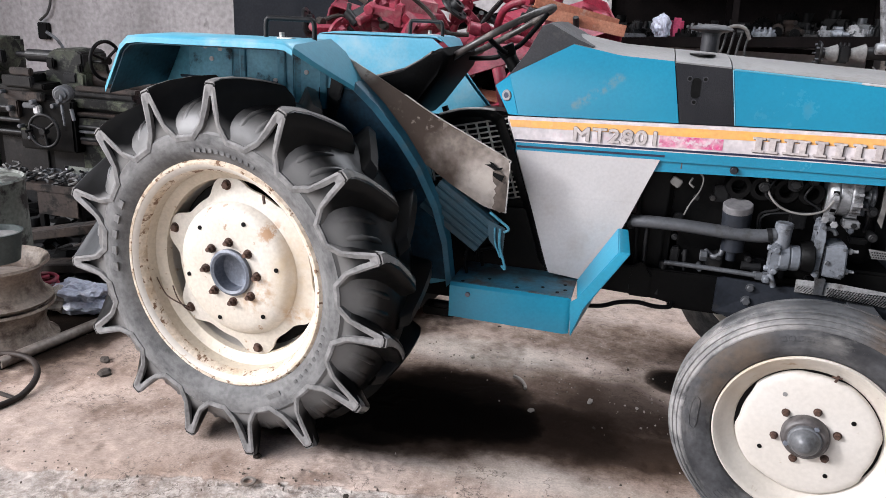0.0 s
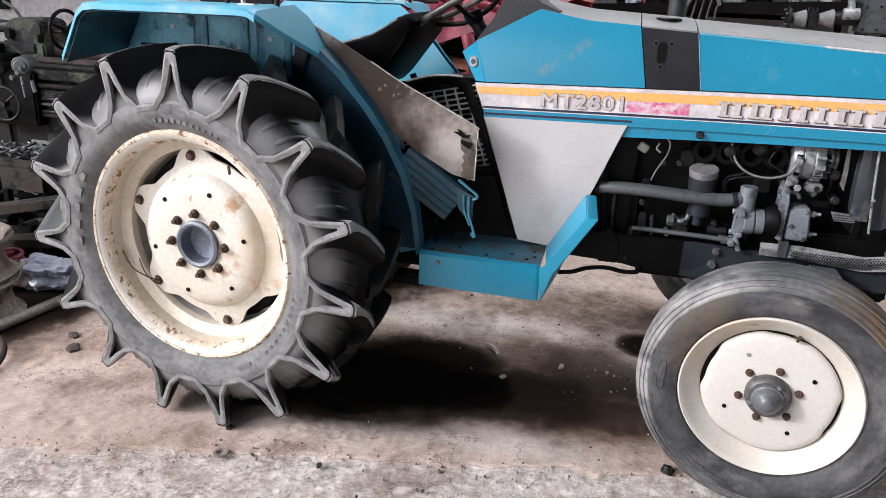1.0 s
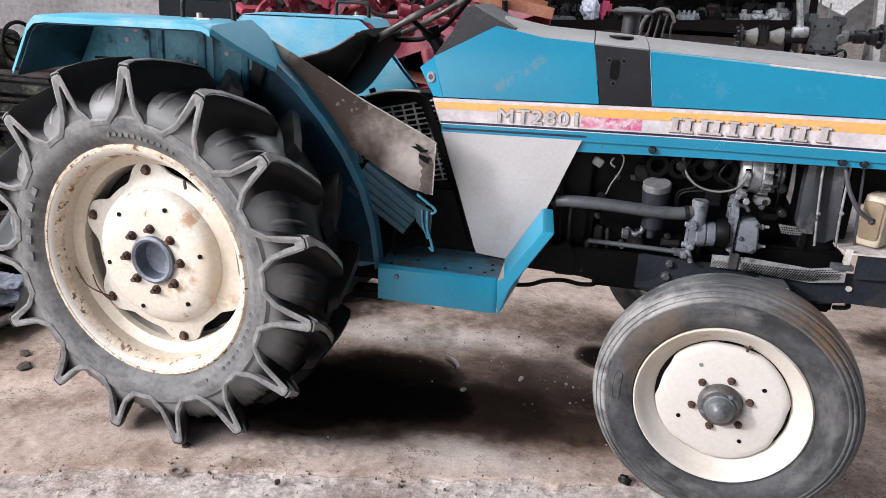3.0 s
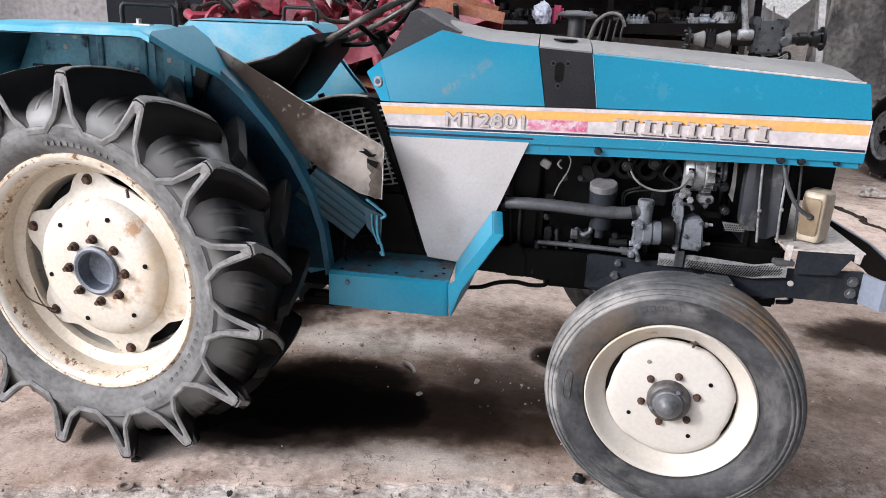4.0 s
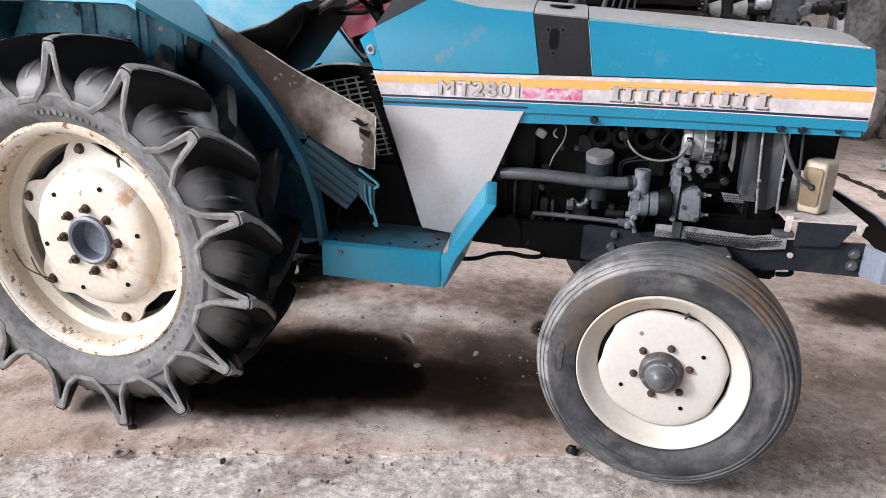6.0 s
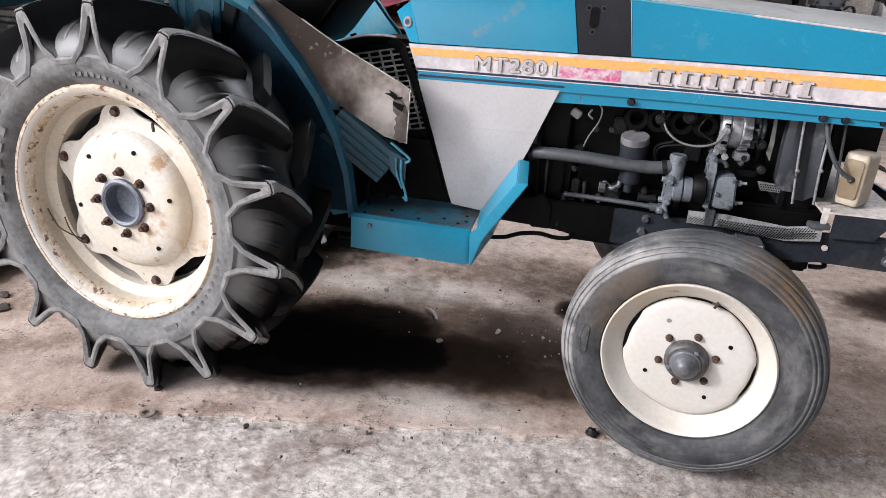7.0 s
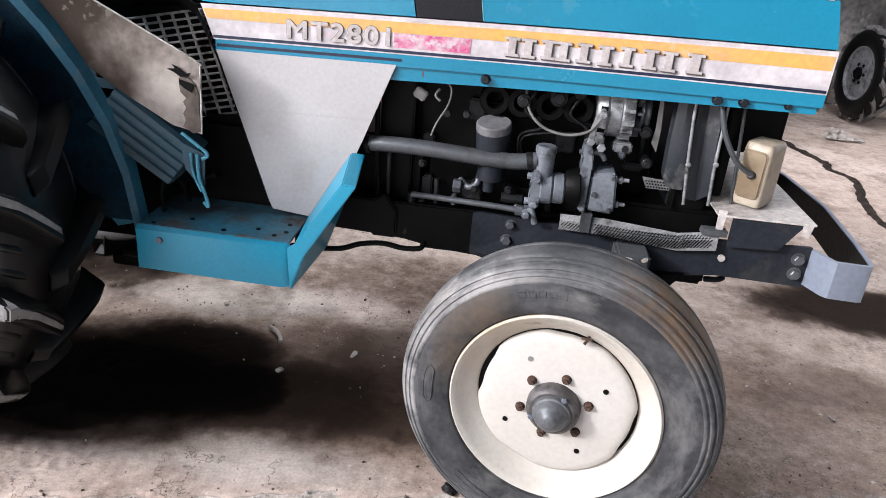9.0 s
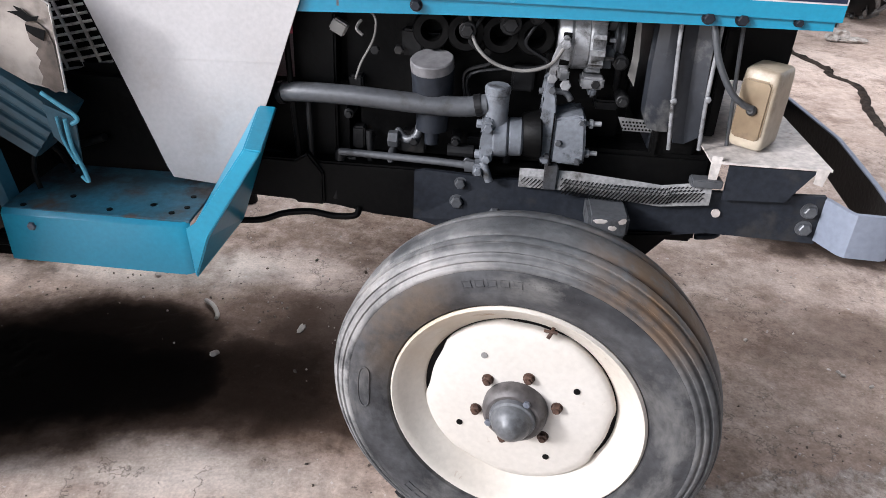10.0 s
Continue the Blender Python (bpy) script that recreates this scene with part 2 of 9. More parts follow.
HOSE = mat("black_rubber_hose", (0.016, 0.016, 0.017), (0.026, 0.026, 0.026), 20, 0.45, 0, 0.1, 120, (0.06, 0.056, 0.052), (0.55, 0.8), 20, spec=0.35)
WIRE = mat("pale_wire_insulation", (0.17, 0.165, 0.155), (0.09, 0.085, 0.08), 30, 0.5)
SEAT_VINYL = mat("black_seat_vinyl", (0.0015, 0.0015, 0.0016), (0.0025, 0.0025, 0.0025), 9, 0.6, 0, 0.2, 150, (0.05, 0.044, 0.04), (0.66, 0.85), 6, spec=0.05)
SEAT_DUST_LIT = mat("dusty_lit_vinyl", (0.17, 0.15, 0.14), (0.085, 0.075, 0.070), 14, 0.7, 0, 0.25, 120, (0.03, 0.028, 0.027), (0.55, 0.65), 18)
GRIMY_CREAM = mat("grimy_cream_paint", (0.26, 0.215, 0.175), (0.115, 0.085, 0.064), 6, 0.6, 0, 0.2, 90, (0.05, 0.032, 0.024), (0.48, 0.62), 8)
RED = mat("faded_red_machine_paint", (0.25, 0.022, 0.045), (0.15, 0.014, 0.030), 8, 0.5, 0.05, 0.15, 80, (0.22, 0.12, 0.11), (0.54, 0.72), 9)
RED_FADED = mat("chalky_pink_red_paint", (0.34, 0.10, 0.12), (0.25, 0.05, 0.07), 9, 0.6, 0, 0.15, 80, (0.38, 0.27, 0.25), (0.52, 0.7), 12)
RED_ORANGE = mat("orange_red_primer", (0.40, 0.19, 0.12), (0.33, 0.12, 0.07), 8, 0.5, 0, 0.1, 80, (0.40, 0.32, 0.27), (0.55, 0.75), 12)
GREEN = mat("oily_green_machine_paint", (0.058, 0.066, 0.044), (0.018, 0.0205, 0.0155), 11, 0.42, 0.1, 0.3, 80, (0.0045, 0.0043, 0.004), (0.46, 0.54), 9, spec=0.35, fine=0.4)
DRUM_PAINT = mat("stained_grey_green_drum_paint", (0.15, 0.16, 0.14), (0.09, 0.095, 0.082), 6, 0.55, 0, 0.2, 60, (0.016, 0.014, 0.012), (0.48, 0.58), 9, fine=0.25)
RUST_BROWN = mat("oily_brown_rusted_steel", (0.036, 0.025, 0.020), (0.014, 0.0105, 0.0095), 9, 0.6, 0.1, 0.3, 70, (0.006, 0.0055, 0.005), (0.52, 0.62), 10, spec=0.3)
SHROUD = mat("dark_blue_grey_sheet", (0.026, 0.029, 0.036), (0.014, 0.0155, 0.019), 9, 0.4, 0.2, 0.1, 90, (0.10, 0.098, 0.095), (0.56, 0.72), 16, fine=0.15)
MESH_STRIP = mat("bright_mesh_sheet", (0.30, 0.297, 0.295), (0.18, 0.178, 0.176), 14, 0.45, 0.3, 0.2, 160, (0.05, 0.045, 0.04), (0.56, 0.7), 16, fine=0.25)
GRATE = mat("dusty_pale_grating", (0.50, 0.475, 0.45), (0.34, 0.315, 0.29), 18, 0.6, 0.1, 0.2, 100, (0.06, 0.048, 0.04), (0.56, 0.70), 16)
TORN = mat("torn_brown_sheet", (0.135, 0.105, 0.085), (0.06, 0.045, 0.036), 20, 0.7, 0, 0.4, 70, (0.012, 0.010, 0.009), (0.54, 0.62), 22)
LID = mat("dust_covered_lid", (0.15, 0.146, 0.15), (0.10, 0.096, 0.10), 30, 0.8, 0, 0.2, 100, fine=0.15)
DUCT = mat("dull_ribbed_blue_paint", (0.017, 0.062, 0.090), (0.011, 0.036, 0.052), 6, 0.5, 0, 0.15, 70, (0.04, 0.045, 0.048), (0.52, 0.66), 8, fine=0.2)
BUCKET = mat("dark_green_grey_plastic", (0.035, 0.046, 0.045), (0.05, 0.06, 0.058), 8, 0.5, 0, 0.1, 80, (0.12, 0.11, 0.1), (0.58, 0.8), 12)
BAG = mat("white_blue_plastic_bag", (0.50, 0.52, 0.60), (0.36, 0.38, 0.48), 14, 0.4, 0, 0.2, 60)
CLOTH_PINK = mat("pink_cloth", (0.5, 0.06, 0.14), None, 20, 0.8)
SACK = mat("dusty_white_sack", (0.46, 0.42, 0.38), (0.34, 0.30, 0.27), 12, 0.85, 0, 0.4, 70)
SHELF = mat("dark_brown_steel_shelf", (0.0045, 0.0036, 0.0036), (0.008, 0.006, 0.0058), 10, 0.7, 0, 0.2, 80, spec=0.05)
POST = mat("white_painted_post", (0.55, 0.54, 0.54), (0.42, 0.41, 0.41), 6, 0.6, 0, 0.1, 60, (0.25, 0.22, 0.2), (0.6, 0.8), 8)
SHEET = mat("white_paper_sheet", (0.82, 0.82, 0.82), (0.75, 0.75, 0.76), 6, 0.7)
MUD = mat("dry_mud", (0.055, 0.042, 0.033), (0.03, 0.024, 0.019), 20, 0.9, 0, 0.6, 50)
SOOT = mat("black_dirt", (0.018, 0.014, 0.012), (0.035, 0.027, 0.022), 20, 0.9, 0, 0.6, 50, spec=0.1)
STONE = mat("pale_stone_chip", (0.42, 0.38, 0.34), (0.3, 0.27, 0.24), 30, 0.85)
PLASTER = mat("soiled_grey_plaster", (0.32, 0.303, 0.308), (0.225, 0.213, 0.214), 1.6, 0.85, 0, 0.5, 22, (0.06, 0.055, 0.053), (0.60, 0.74), 5.0, fine=0.22, tall=2.0)
PLASTER_DARK = mat("mould_blackened_plaster", (0.33, 0.308, 0.297), (0.035, 0.032, 0.032), 1.9, 0.9, 0, 0.5, 18, (0.58, 0.54, 0.505), (0.57, 0.68), 2.9, fine=0.4, tall=2.2)
DOOR_DARK = mat("blue_black_sheet_door", (0.007, 0.0085, 0.012), (0.011, 0.0125, 0.016), 4, 0.75, 0, 0.1, 50, spec=0.12)
ROOF = mat("old_corrugated_roof_sheet", (0.16, 0.15, 0.14), (0.1, 0.09, 0.085), 2, 0.7, 0.2, 0.2, 30)


def tint_patch(m, at, reach, colour, scale=14.0, share=(0.40, 0.60), strength=1.0):
    """Adds a ragged stain or shade tone round one point of the thing (its own axes), of half widths reach."""
    nt = m.node_tree
    n, l = nt.nodes, nt.links
    b = n["Principled BSDF"]
    co = n.new("ShaderNodeTexCoord")
    sub_ = n.new("ShaderNodeVectorMath")
    sub_.operation = "SUBTRACT"
    sub_.inputs[1].default_value = at
    l.new(co.outputs["Object"], sub_.inputs[0])
    div = n.new("ShaderNodeVectorMath")
    div.operation = "DIVIDE"
    div.inputs[1].default_value = reach
    l.new(sub_.outputs[0], div.inputs[0])
    ln = n.new("ShaderNodeVectorMath")
    ln.operation = "LENGTH"
    l.new(div.outputs[0], ln.inputs[0])
    ns = n.new("ShaderNodeTexNoise")
    ns.inputs["Scale"].default_value, ns.inputs["Detail"].default_value, ns.inputs["Roughness"].default_value = scale, 8, 0.65
    l.new(co.outputs["Object"], ns.inputs["Vector"])
    near = n.new("ShaderNodeMapRange")
    near.interpolation_type = "SMOOTHSTEP"
    near.inputs[1].default_value, near.inputs[2].default_value, near.inputs[3].default_value, near.inputs[4].default_value = 0.35, 1.15, strength, 0.0
    l.new(ln.outputs["Value"], near.inputs[0])
    rag = n.new("ShaderNodeMapRange")
    rag.inputs[1].default_value, rag.inputs[2].default_value = share
    l.new(ns.outputs[0], rag.inputs[0])
    f = n.new("ShaderNodeMath")
    f.operation = "MULTIPLY"
    l.new(near.outputs[0], f.inputs[0])
    l.new(rag.outputs[0], f.inputs[1])
    mx = n.new("ShaderNodeMix")
    mx.data_type = "RGBA"
    l.new(f.outputs[0], mx.inputs[0])
    l.new(b.inputs["Base Color"].links[0].from_socket, mx.inputs[6])
    mx.inputs[7].default_value = (*colour, 1)
    l.new(mx.outputs[2], b.inputs["Base Color"])
    return m


for k in range(6):
    tint_patch(BLUE_SCUFFED, (0.892 + 0.022 * k, 0.41, 1.052 + 0.0165 * k), (0.022, 0.05, 0.016), (0.13, 0.20, 0.21), 40, (0.44, 0.62), 0.75)
tint_patch(CREAM_RUSTY, (0.085, 0.045, -0.045), (0.085, 0.06, 0.085), (0.34, 0.22, 0.13), 30, (0.40, 0.62))
tint_patch(CREAM_RUSTY, (0.13, 0.05, 0.135), (0.05, 0.06, 0.04), (0.33, 0.20, 0.11), 30, (0.46, 0.56))
tint_patch(CREAM_RUSTY, (0.20, 0.06, -0.11), (0.06, 0.06, 0.05), (0.36, 0.23, 0.13), 26, (0.42, 0.58))
# Tan at the right of the disc: stains, and shade put into colour.
tint_patch(CREAM_RUSTY, (0.19, 0.07, 0.03), (0.07, 0.08, 0.16), (0.44, 0.345, 0.235), 10, (0.30, 0.60), 0.85)
# Tan painted in for the shade on the rim's upper left.
tint_patch(CREAM, (-0.13, 0.03, 0.13), (0.15, 0.10, 0.15), (0.43, 0.345, 0.245), 8, (0.26, 0.56), 0.8)
tint_patch(RUBBER_FRONT, (0.20, 0.06, 0.26), (0.17, 0.12, 0.13), (0.135, 0.088, 0.055), 13, (0.38, 0.54))
# Paler upper left: scuffs, and light put into the tread's colour.
tint_patch(RUBBER_FRONT, (-0.20, 0.02, 0.24), (0.22, 0.12, 0.10), (0.30, 0.285, 0.275), 11, (0.40, 0.56), 0.8)
# Dark ring by the rim: dirt, and shadow painted in.
tint_patch(SIDE_FRONT, (0.0, -0.01, 0.0), (0.252, 0.05, 0.252), (0.013, 0.012, 0.0115), 9, (0.26, 0.58), 0.92)
# Paler left shoulder: scuffs plus light put into the colour.
tint_patch(RUBBER_FRONT, (-0.31, 0.0, 0.02), (0.08, 0.08, 0.20), (0.27, 0.262, 0.258), 14, (0.36, 0.54), 0.85)
tint_patch(SIDE_FRONT, (-0.20, -0.01, 0.16), (0.12, 0.05, 0.16), (0.105, 0.080, 0.060), 12, (0.36, 0.58), 0.9)


def plate_material():
    """Bare rusty plate: shadow painted dark brown at the fender end, lit pale towards the step."""
    m = RUST.copy()
    m.name = "rusty_plate_shadow_tone"
    m.node_tree.nodes["Principled BSDF"].inputs["Specular IOR Level"].default_value = 0.25
    nt = m.node_tree
    n, l = nt.nodes, nt.links
    co = n.new("ShaderNodeTexCoord")
    sep = n.new("ShaderNodeSeparateXYZ")
    l.new(co.outputs["Object"], sep.inputs[0])
    ns = n.new("ShaderNodeTexNoise")
    ns.inputs["Scale"].default_value, ns.inputs["Detail"].default_value = 9, 7
    l.new(co.outputs["Object"], ns.inputs["Vector"])
    add = n.new("ShaderNodeMath")
    add.operation = "MULTIPLY_ADD"
    l.new(ns.outputs[0], add.inputs[0])
    add.inputs[1].default_value = 0.45
    l.new(sep.outputs[0], add.inputs[2])
    r = n.new("ShaderNodeMapRange")
    r.inputs[1].default_value, r.inputs[2].default_value, r.inputs[3].default_value, r.inputs[4].default_value = 0.76, 0.88, 0.96, 0.0
    l.new(add.outputs[0], r.inputs[0])
    mx = n.new("ShaderNodeMix")
    mx.data_type = "RGBA"
    b = n["Principled BSDF"]
    old = b.inputs["Base Color"].links[0].from_socket
    l.new(old, mx.inputs[6])
    mx.inputs[7].default_value = (0.042, 0.027, 0.0185, 1)
    l.new(r.outputs[0], mx.inputs[0])
    l.new(mx.outputs[2], b.inputs["Base Color"])
    return m


tint_patch(BLUE_SCUFF, (0.66, 0.40, 0.538), (0.22, 0.10, 0.1), (0.022, 0.019, 0.018), 16, (0.34, 0.56), 0.95)
tint_patch(BLUE_SCUFF, (0.93, 0.42, 0.538), (0.12, 0.09, 0.1), (0.030, 0.022, 0.019), 24, (0.40, 0.56), 0.9)
SIDE_PLATE = plate_material()
tint_patch(SIDE_PLATE, (0.25, 0.31, 1.14), (0.11, 0.1, 0.07), (0.34, 0.31, 0.28), 16, (0.38, 0.52))
tint_patch(SIDE_PLATE, (0.48, 0.31, 1.00), (0.12, 0.1, 0.05), (0.20, 0.165, 0.14), 40, (0.56, 0.62))
# Pale patch paints the light on the plate's right end.
tint_patch(SIDE_PLATE, (0.66, 0.37, 0.83), (0.10, 0.1, 0.10), (0.43, 0.385, 0.345), 12, (0.30, 0.50))


def shoulder_material():
    """Tread rubber between the bars: dust and painted sky sheen at the sidewall edge, black further in."""
    m = RUBBER_SHOULDER.copy()
    m.name = "pale_edged_tread_rubber"
    nt = m.node_tree
    n, l = nt.nodes, nt.links
    co = n.new("ShaderNodeTexCoord")
    sep = n.new("ShaderNodeSeparateXYZ")
    l.new(co.outputs["Object"], sep.inputs[0])
    ns = n.new("ShaderNodeTexNoise")
    ns.inputs["Scale"].default_value, ns.inputs["Detail"].default_value = 14, 6
    l.new(co.outputs["Object"], ns.inputs["Vector"])
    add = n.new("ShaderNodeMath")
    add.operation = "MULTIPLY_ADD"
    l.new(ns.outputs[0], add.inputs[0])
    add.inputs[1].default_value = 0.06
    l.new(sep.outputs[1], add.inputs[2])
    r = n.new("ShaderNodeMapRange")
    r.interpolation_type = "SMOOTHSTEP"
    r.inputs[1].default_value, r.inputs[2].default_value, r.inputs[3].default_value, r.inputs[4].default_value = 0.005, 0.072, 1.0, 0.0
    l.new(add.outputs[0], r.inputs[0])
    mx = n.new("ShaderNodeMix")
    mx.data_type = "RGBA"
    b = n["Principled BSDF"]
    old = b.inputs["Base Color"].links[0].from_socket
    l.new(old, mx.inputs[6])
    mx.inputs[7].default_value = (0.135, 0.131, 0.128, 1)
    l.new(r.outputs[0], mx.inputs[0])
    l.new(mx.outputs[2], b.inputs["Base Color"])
    return m


RUBBER_SHOULDER = mat("glossy_tread_rubber", (0.0050, 0.0050, 0.0052), (0.0038, 0.0038, 0.0040), 6, 0.30, 0, 0.10, 45, (0.014, 0.0135, 0.013), (0.54, 0.75), 8, spec=0.28)
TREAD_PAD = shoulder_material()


def lug_material():
    """Black bar rubber, lightened a little where the bars face forwards, for light falling there."""
    m = RUBBER.copy()
    m.name = "forward_lit_bar_rubber"
    nt = m.node_tree
    n, l = nt.nodes, nt.links
    geo = n.new("ShaderNodeNewGeometry")
    sep = n.new("ShaderNodeSeparateXYZ")
    l.new(geo.outputs["Position"], sep.inputs[0])
    ns = n.new("ShaderNodeTexNoise")
    ns.inputs["Scale"].default_value, ns.inputs["Detail"].default_value = 11, 7
    l.new(geo.outputs["Position"], ns.inputs["Vector"])
    add = n.new("ShaderNodeMath")
    add.operation = "MULTIPLY_ADD"
    l.new(ns.outputs[0], add.inputs[0])
    add.inputs[1].default_value = 0.30
    l.new(sep.outputs[0], add.inputs[2])
    r = n.new("ShaderNodeMapRange")
    r.interpolation_type = "SMOOTHSTEP"
    r.inputs[1].default_value, r.inputs[2].default_value, r.inputs[3].default_value, r.inputs[4].default_value = 0.60, 0.76, 0.0, 1.0
    l.new(add.outputs[0], r.inputs[0])
    mx = n.new("ShaderNodeMix")
    mx.data_type = "RGBA"
    b = n["Principled BSDF"]
    old = b.inputs["Base Color"].links[0].from_socket
    l.new(old, mx.inputs[6])
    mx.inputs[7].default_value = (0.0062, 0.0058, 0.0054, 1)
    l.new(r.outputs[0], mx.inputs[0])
    # paler round the foot, near the sidewall
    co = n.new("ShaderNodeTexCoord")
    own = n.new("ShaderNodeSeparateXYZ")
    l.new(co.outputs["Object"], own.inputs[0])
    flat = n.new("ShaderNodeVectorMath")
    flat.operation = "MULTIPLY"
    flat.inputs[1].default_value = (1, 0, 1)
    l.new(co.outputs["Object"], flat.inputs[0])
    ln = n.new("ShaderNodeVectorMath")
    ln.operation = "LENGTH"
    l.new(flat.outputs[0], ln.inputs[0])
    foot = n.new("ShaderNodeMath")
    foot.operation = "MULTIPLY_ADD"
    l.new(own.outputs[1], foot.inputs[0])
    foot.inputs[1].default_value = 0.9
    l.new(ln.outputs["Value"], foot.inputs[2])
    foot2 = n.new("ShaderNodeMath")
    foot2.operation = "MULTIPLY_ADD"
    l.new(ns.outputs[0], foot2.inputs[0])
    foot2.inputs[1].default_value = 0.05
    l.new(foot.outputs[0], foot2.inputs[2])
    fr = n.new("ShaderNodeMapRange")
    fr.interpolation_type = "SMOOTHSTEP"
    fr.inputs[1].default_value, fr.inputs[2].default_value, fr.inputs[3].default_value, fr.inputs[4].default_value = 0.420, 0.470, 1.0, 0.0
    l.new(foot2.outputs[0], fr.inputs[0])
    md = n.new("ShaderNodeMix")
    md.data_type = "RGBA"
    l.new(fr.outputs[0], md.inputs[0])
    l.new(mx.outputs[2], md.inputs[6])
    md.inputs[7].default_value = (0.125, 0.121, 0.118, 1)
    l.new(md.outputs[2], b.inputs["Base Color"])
    return m


LUG = lug_material()


def floor_material():
    """Worn concrete: dusty smooth skin, broken rough screed nearer the door, brown soil, and oil with painted shadow
    under the machine.
    """
    m = bpy.data.materials.new("worn_oily_concrete")
    m.use_nodes = True
    nt = m.node_tree
    n, l = nt.nodes, nt.links
    b = n["Principled BSDF"]
    geo = n.new("ShaderNodeNewGeometry")
    pos = geo.outputs["Position"]

    def tex(scale, detail=6, rough=0.55, stretch=None):
        t = n.new("ShaderNodeTexNoise")
        t.inputs["Scale"].default_value, t.inputs["Detail"].default_value, t.inputs["Roughness"].default_value = scale, detail, rough
        l.new(pos, t.inputs["Vector"])
        return t.outputs[0]

    def ramp(v, a, b_, lo=0.0, hi=1.0, smooth=False):
        r = n.new("ShaderNodeMapRange")
        if smooth:
            r.interpolation_type = "SMOOTHSTEP"
        for k, q in enumerate((a, b_, lo, hi)):
            r.inputs[k + 1].default_value = q
        l.new(v, r.inputs[0])
        return r.outputs[0]

    def math_(op, a, b_=None, c=None):
        q = n.new("ShaderNodeMath")
        q.operation = op
        for k, v in enumerate((a, b_, c)):
            if v is None:
                continue
            if isinstance(v, (int, float)):
                q.inputs[k].default_value = v
            else:
                l.new(v, q.inputs[k])
        return q.outputs[0]

    def mix(f, a, b_):
        q = n.new("ShaderNodeMix")
        q.data_type = "RGBA"
        l.new(f, q.inputs[0])
        for k, v in ((6, a), (7, b_)):
            if isinstance(v, tuple):
                q.inputs[k].default_value = (*v, 1)
            else:
                l.new(v, q.inputs[k])
        return q.outputs[2]

    def spot(x, y, rx, ry, deep, wob=1.0, soft=0.55):
        sub = n.new("ShaderNodeVectorMath")
        sub.operation = "SUBTRACT"
        l.new(pos, sub.inputs[0])
        sub.inputs[1].default_value = (x, y, 0)
        mul = n.new("ShaderNodeVectorMath")
        mul.operation = "MULTIPLY"
        l.new(sub.outputs[0], mul.inputs[0])
        mul.inputs[1].default_value = (1 / rx, 1 / ry, 0)
        ln = n.new("ShaderNodeVectorMath")
        ln.operation = "LENGTH"
        l.new(mul.outputs[0], ln.inputs[0])
        d = math_("MULTIPLY_ADD", WARP, wob, ln.outputs["Value"])
        return ramp(d, 1.0 + 0.5 * wob - soft / 2, 1.0 + 0.5 * wob + soft / 2, deep, 0.0, True)

    WARP = tex(3.6, 7, 0.6)
    sep = n.new("ShaderNodeSeparateXYZ")
    l.new(pos, sep.inputs[0])
    smooth_skin = mix(ramp(tex(1.3, 5), 0.38, 0.62), (0.60, 0.487, 0.424), (0.50, 0.387, 0.324))
    smooth_skin = mix(ramp(tex(5.0, 10, 0.72), 0.51, 0.64, 0, 0.65), smooth_skin, (0.205, 0.145, 0.114))
    rough_c = mix(ramp(tex(38, 10, 0.8), 0.40, 0.56), (0.42, 0.365, 0.325), (0.66, 0.60, 0.555))
    # the broken strip in front of the wheels, with a dirty edge
    broken = ramp(sep.outputs[2], -0.0075, -0.0040, 1.0, 0.0)
    rim_line = math_("MULTIPLY", math_("MULTIPLY", ramp(sep.outputs[2], -0.0062, -0.0050), ramp(sep.outputs[2], -0.0050, -0.0036, 1.0, 0.0)), ramp(tex(5.7, 3), 0.44, 0.56))
    col = mix(broken, smooth_skin, rough_c)
    col = mix(math_("MULTIPLY", rim_line, 0.4), col, (0.085, 0.068, 0.058))
    # dry crumbs and scuffed flakes of skin
    crumb = math_("MULTIPLY", ramp(tex(34, 10, 0.85), 0.53, 0.60), ramp(tex(3.1, 5, 0.6), 0.44, 0.58, 0.25, 1.0))
    col = mix(math_("MULTIPLY", crumb, 0.6), col, (0.17, 0.135, 0.110))
    soil = None
    for s in ((0.62, 0.50, 0.52, 0.33, 0.85), (-0.60, -0.15, 0.7, 0.3, 0.35), (0.90, 0.70, 0.17, 0.20, 0.85), (0.74, 0.74, 0.26, 0.08, 0.6), (1.10, 1.22, 0.46, 0.20, 0.9), (1.12, 0.40, 0.42, 0.22, 0.8), (2.0, 1.0, 0.5, 0.35, 0.6), (2.9, 2.4, 0.9, 0.5, 0.4), (-0.75, 0.32, 0.3, 0.12, 0.5), (1.75, 0.5, 0.4, 0.35, 0.5), (2.4, 0.35, 0.9, 0.6, 0.65), (3.0, 2.6, 1.2, 1.0, 0.2), (2.3, 1.7, 0.8, 0.5, 0.5)):
        q = spot(*s, 1.6, 0.8)
        soil = q if soil is None else math_("MAXIMUM", soil, q)
    # Pale spots stand in for light on the floor beside the oil.
    pale = None
    for s in ((0.52, 0.92, 0.36, 0.12, 0.8), (0.78, 0.17, 0.42, 0.09, 0.75), (0.0, 1.1, 0.3, 0.3, 0.7)):
        q = spot(*s, 1.2, 0.8)
        pale = q if pale is None else math_("MAXIMUM", pale, q)
    col = mix(pale, col, (0.62, 0.55, 0.49))
    col = mix(math_("MULTIPLY", soil, ramp(tex(17, 9, 0.8), 0.36, 0.58, 0.55, 1.0)), col, (0.128, 0.083, 0.057))
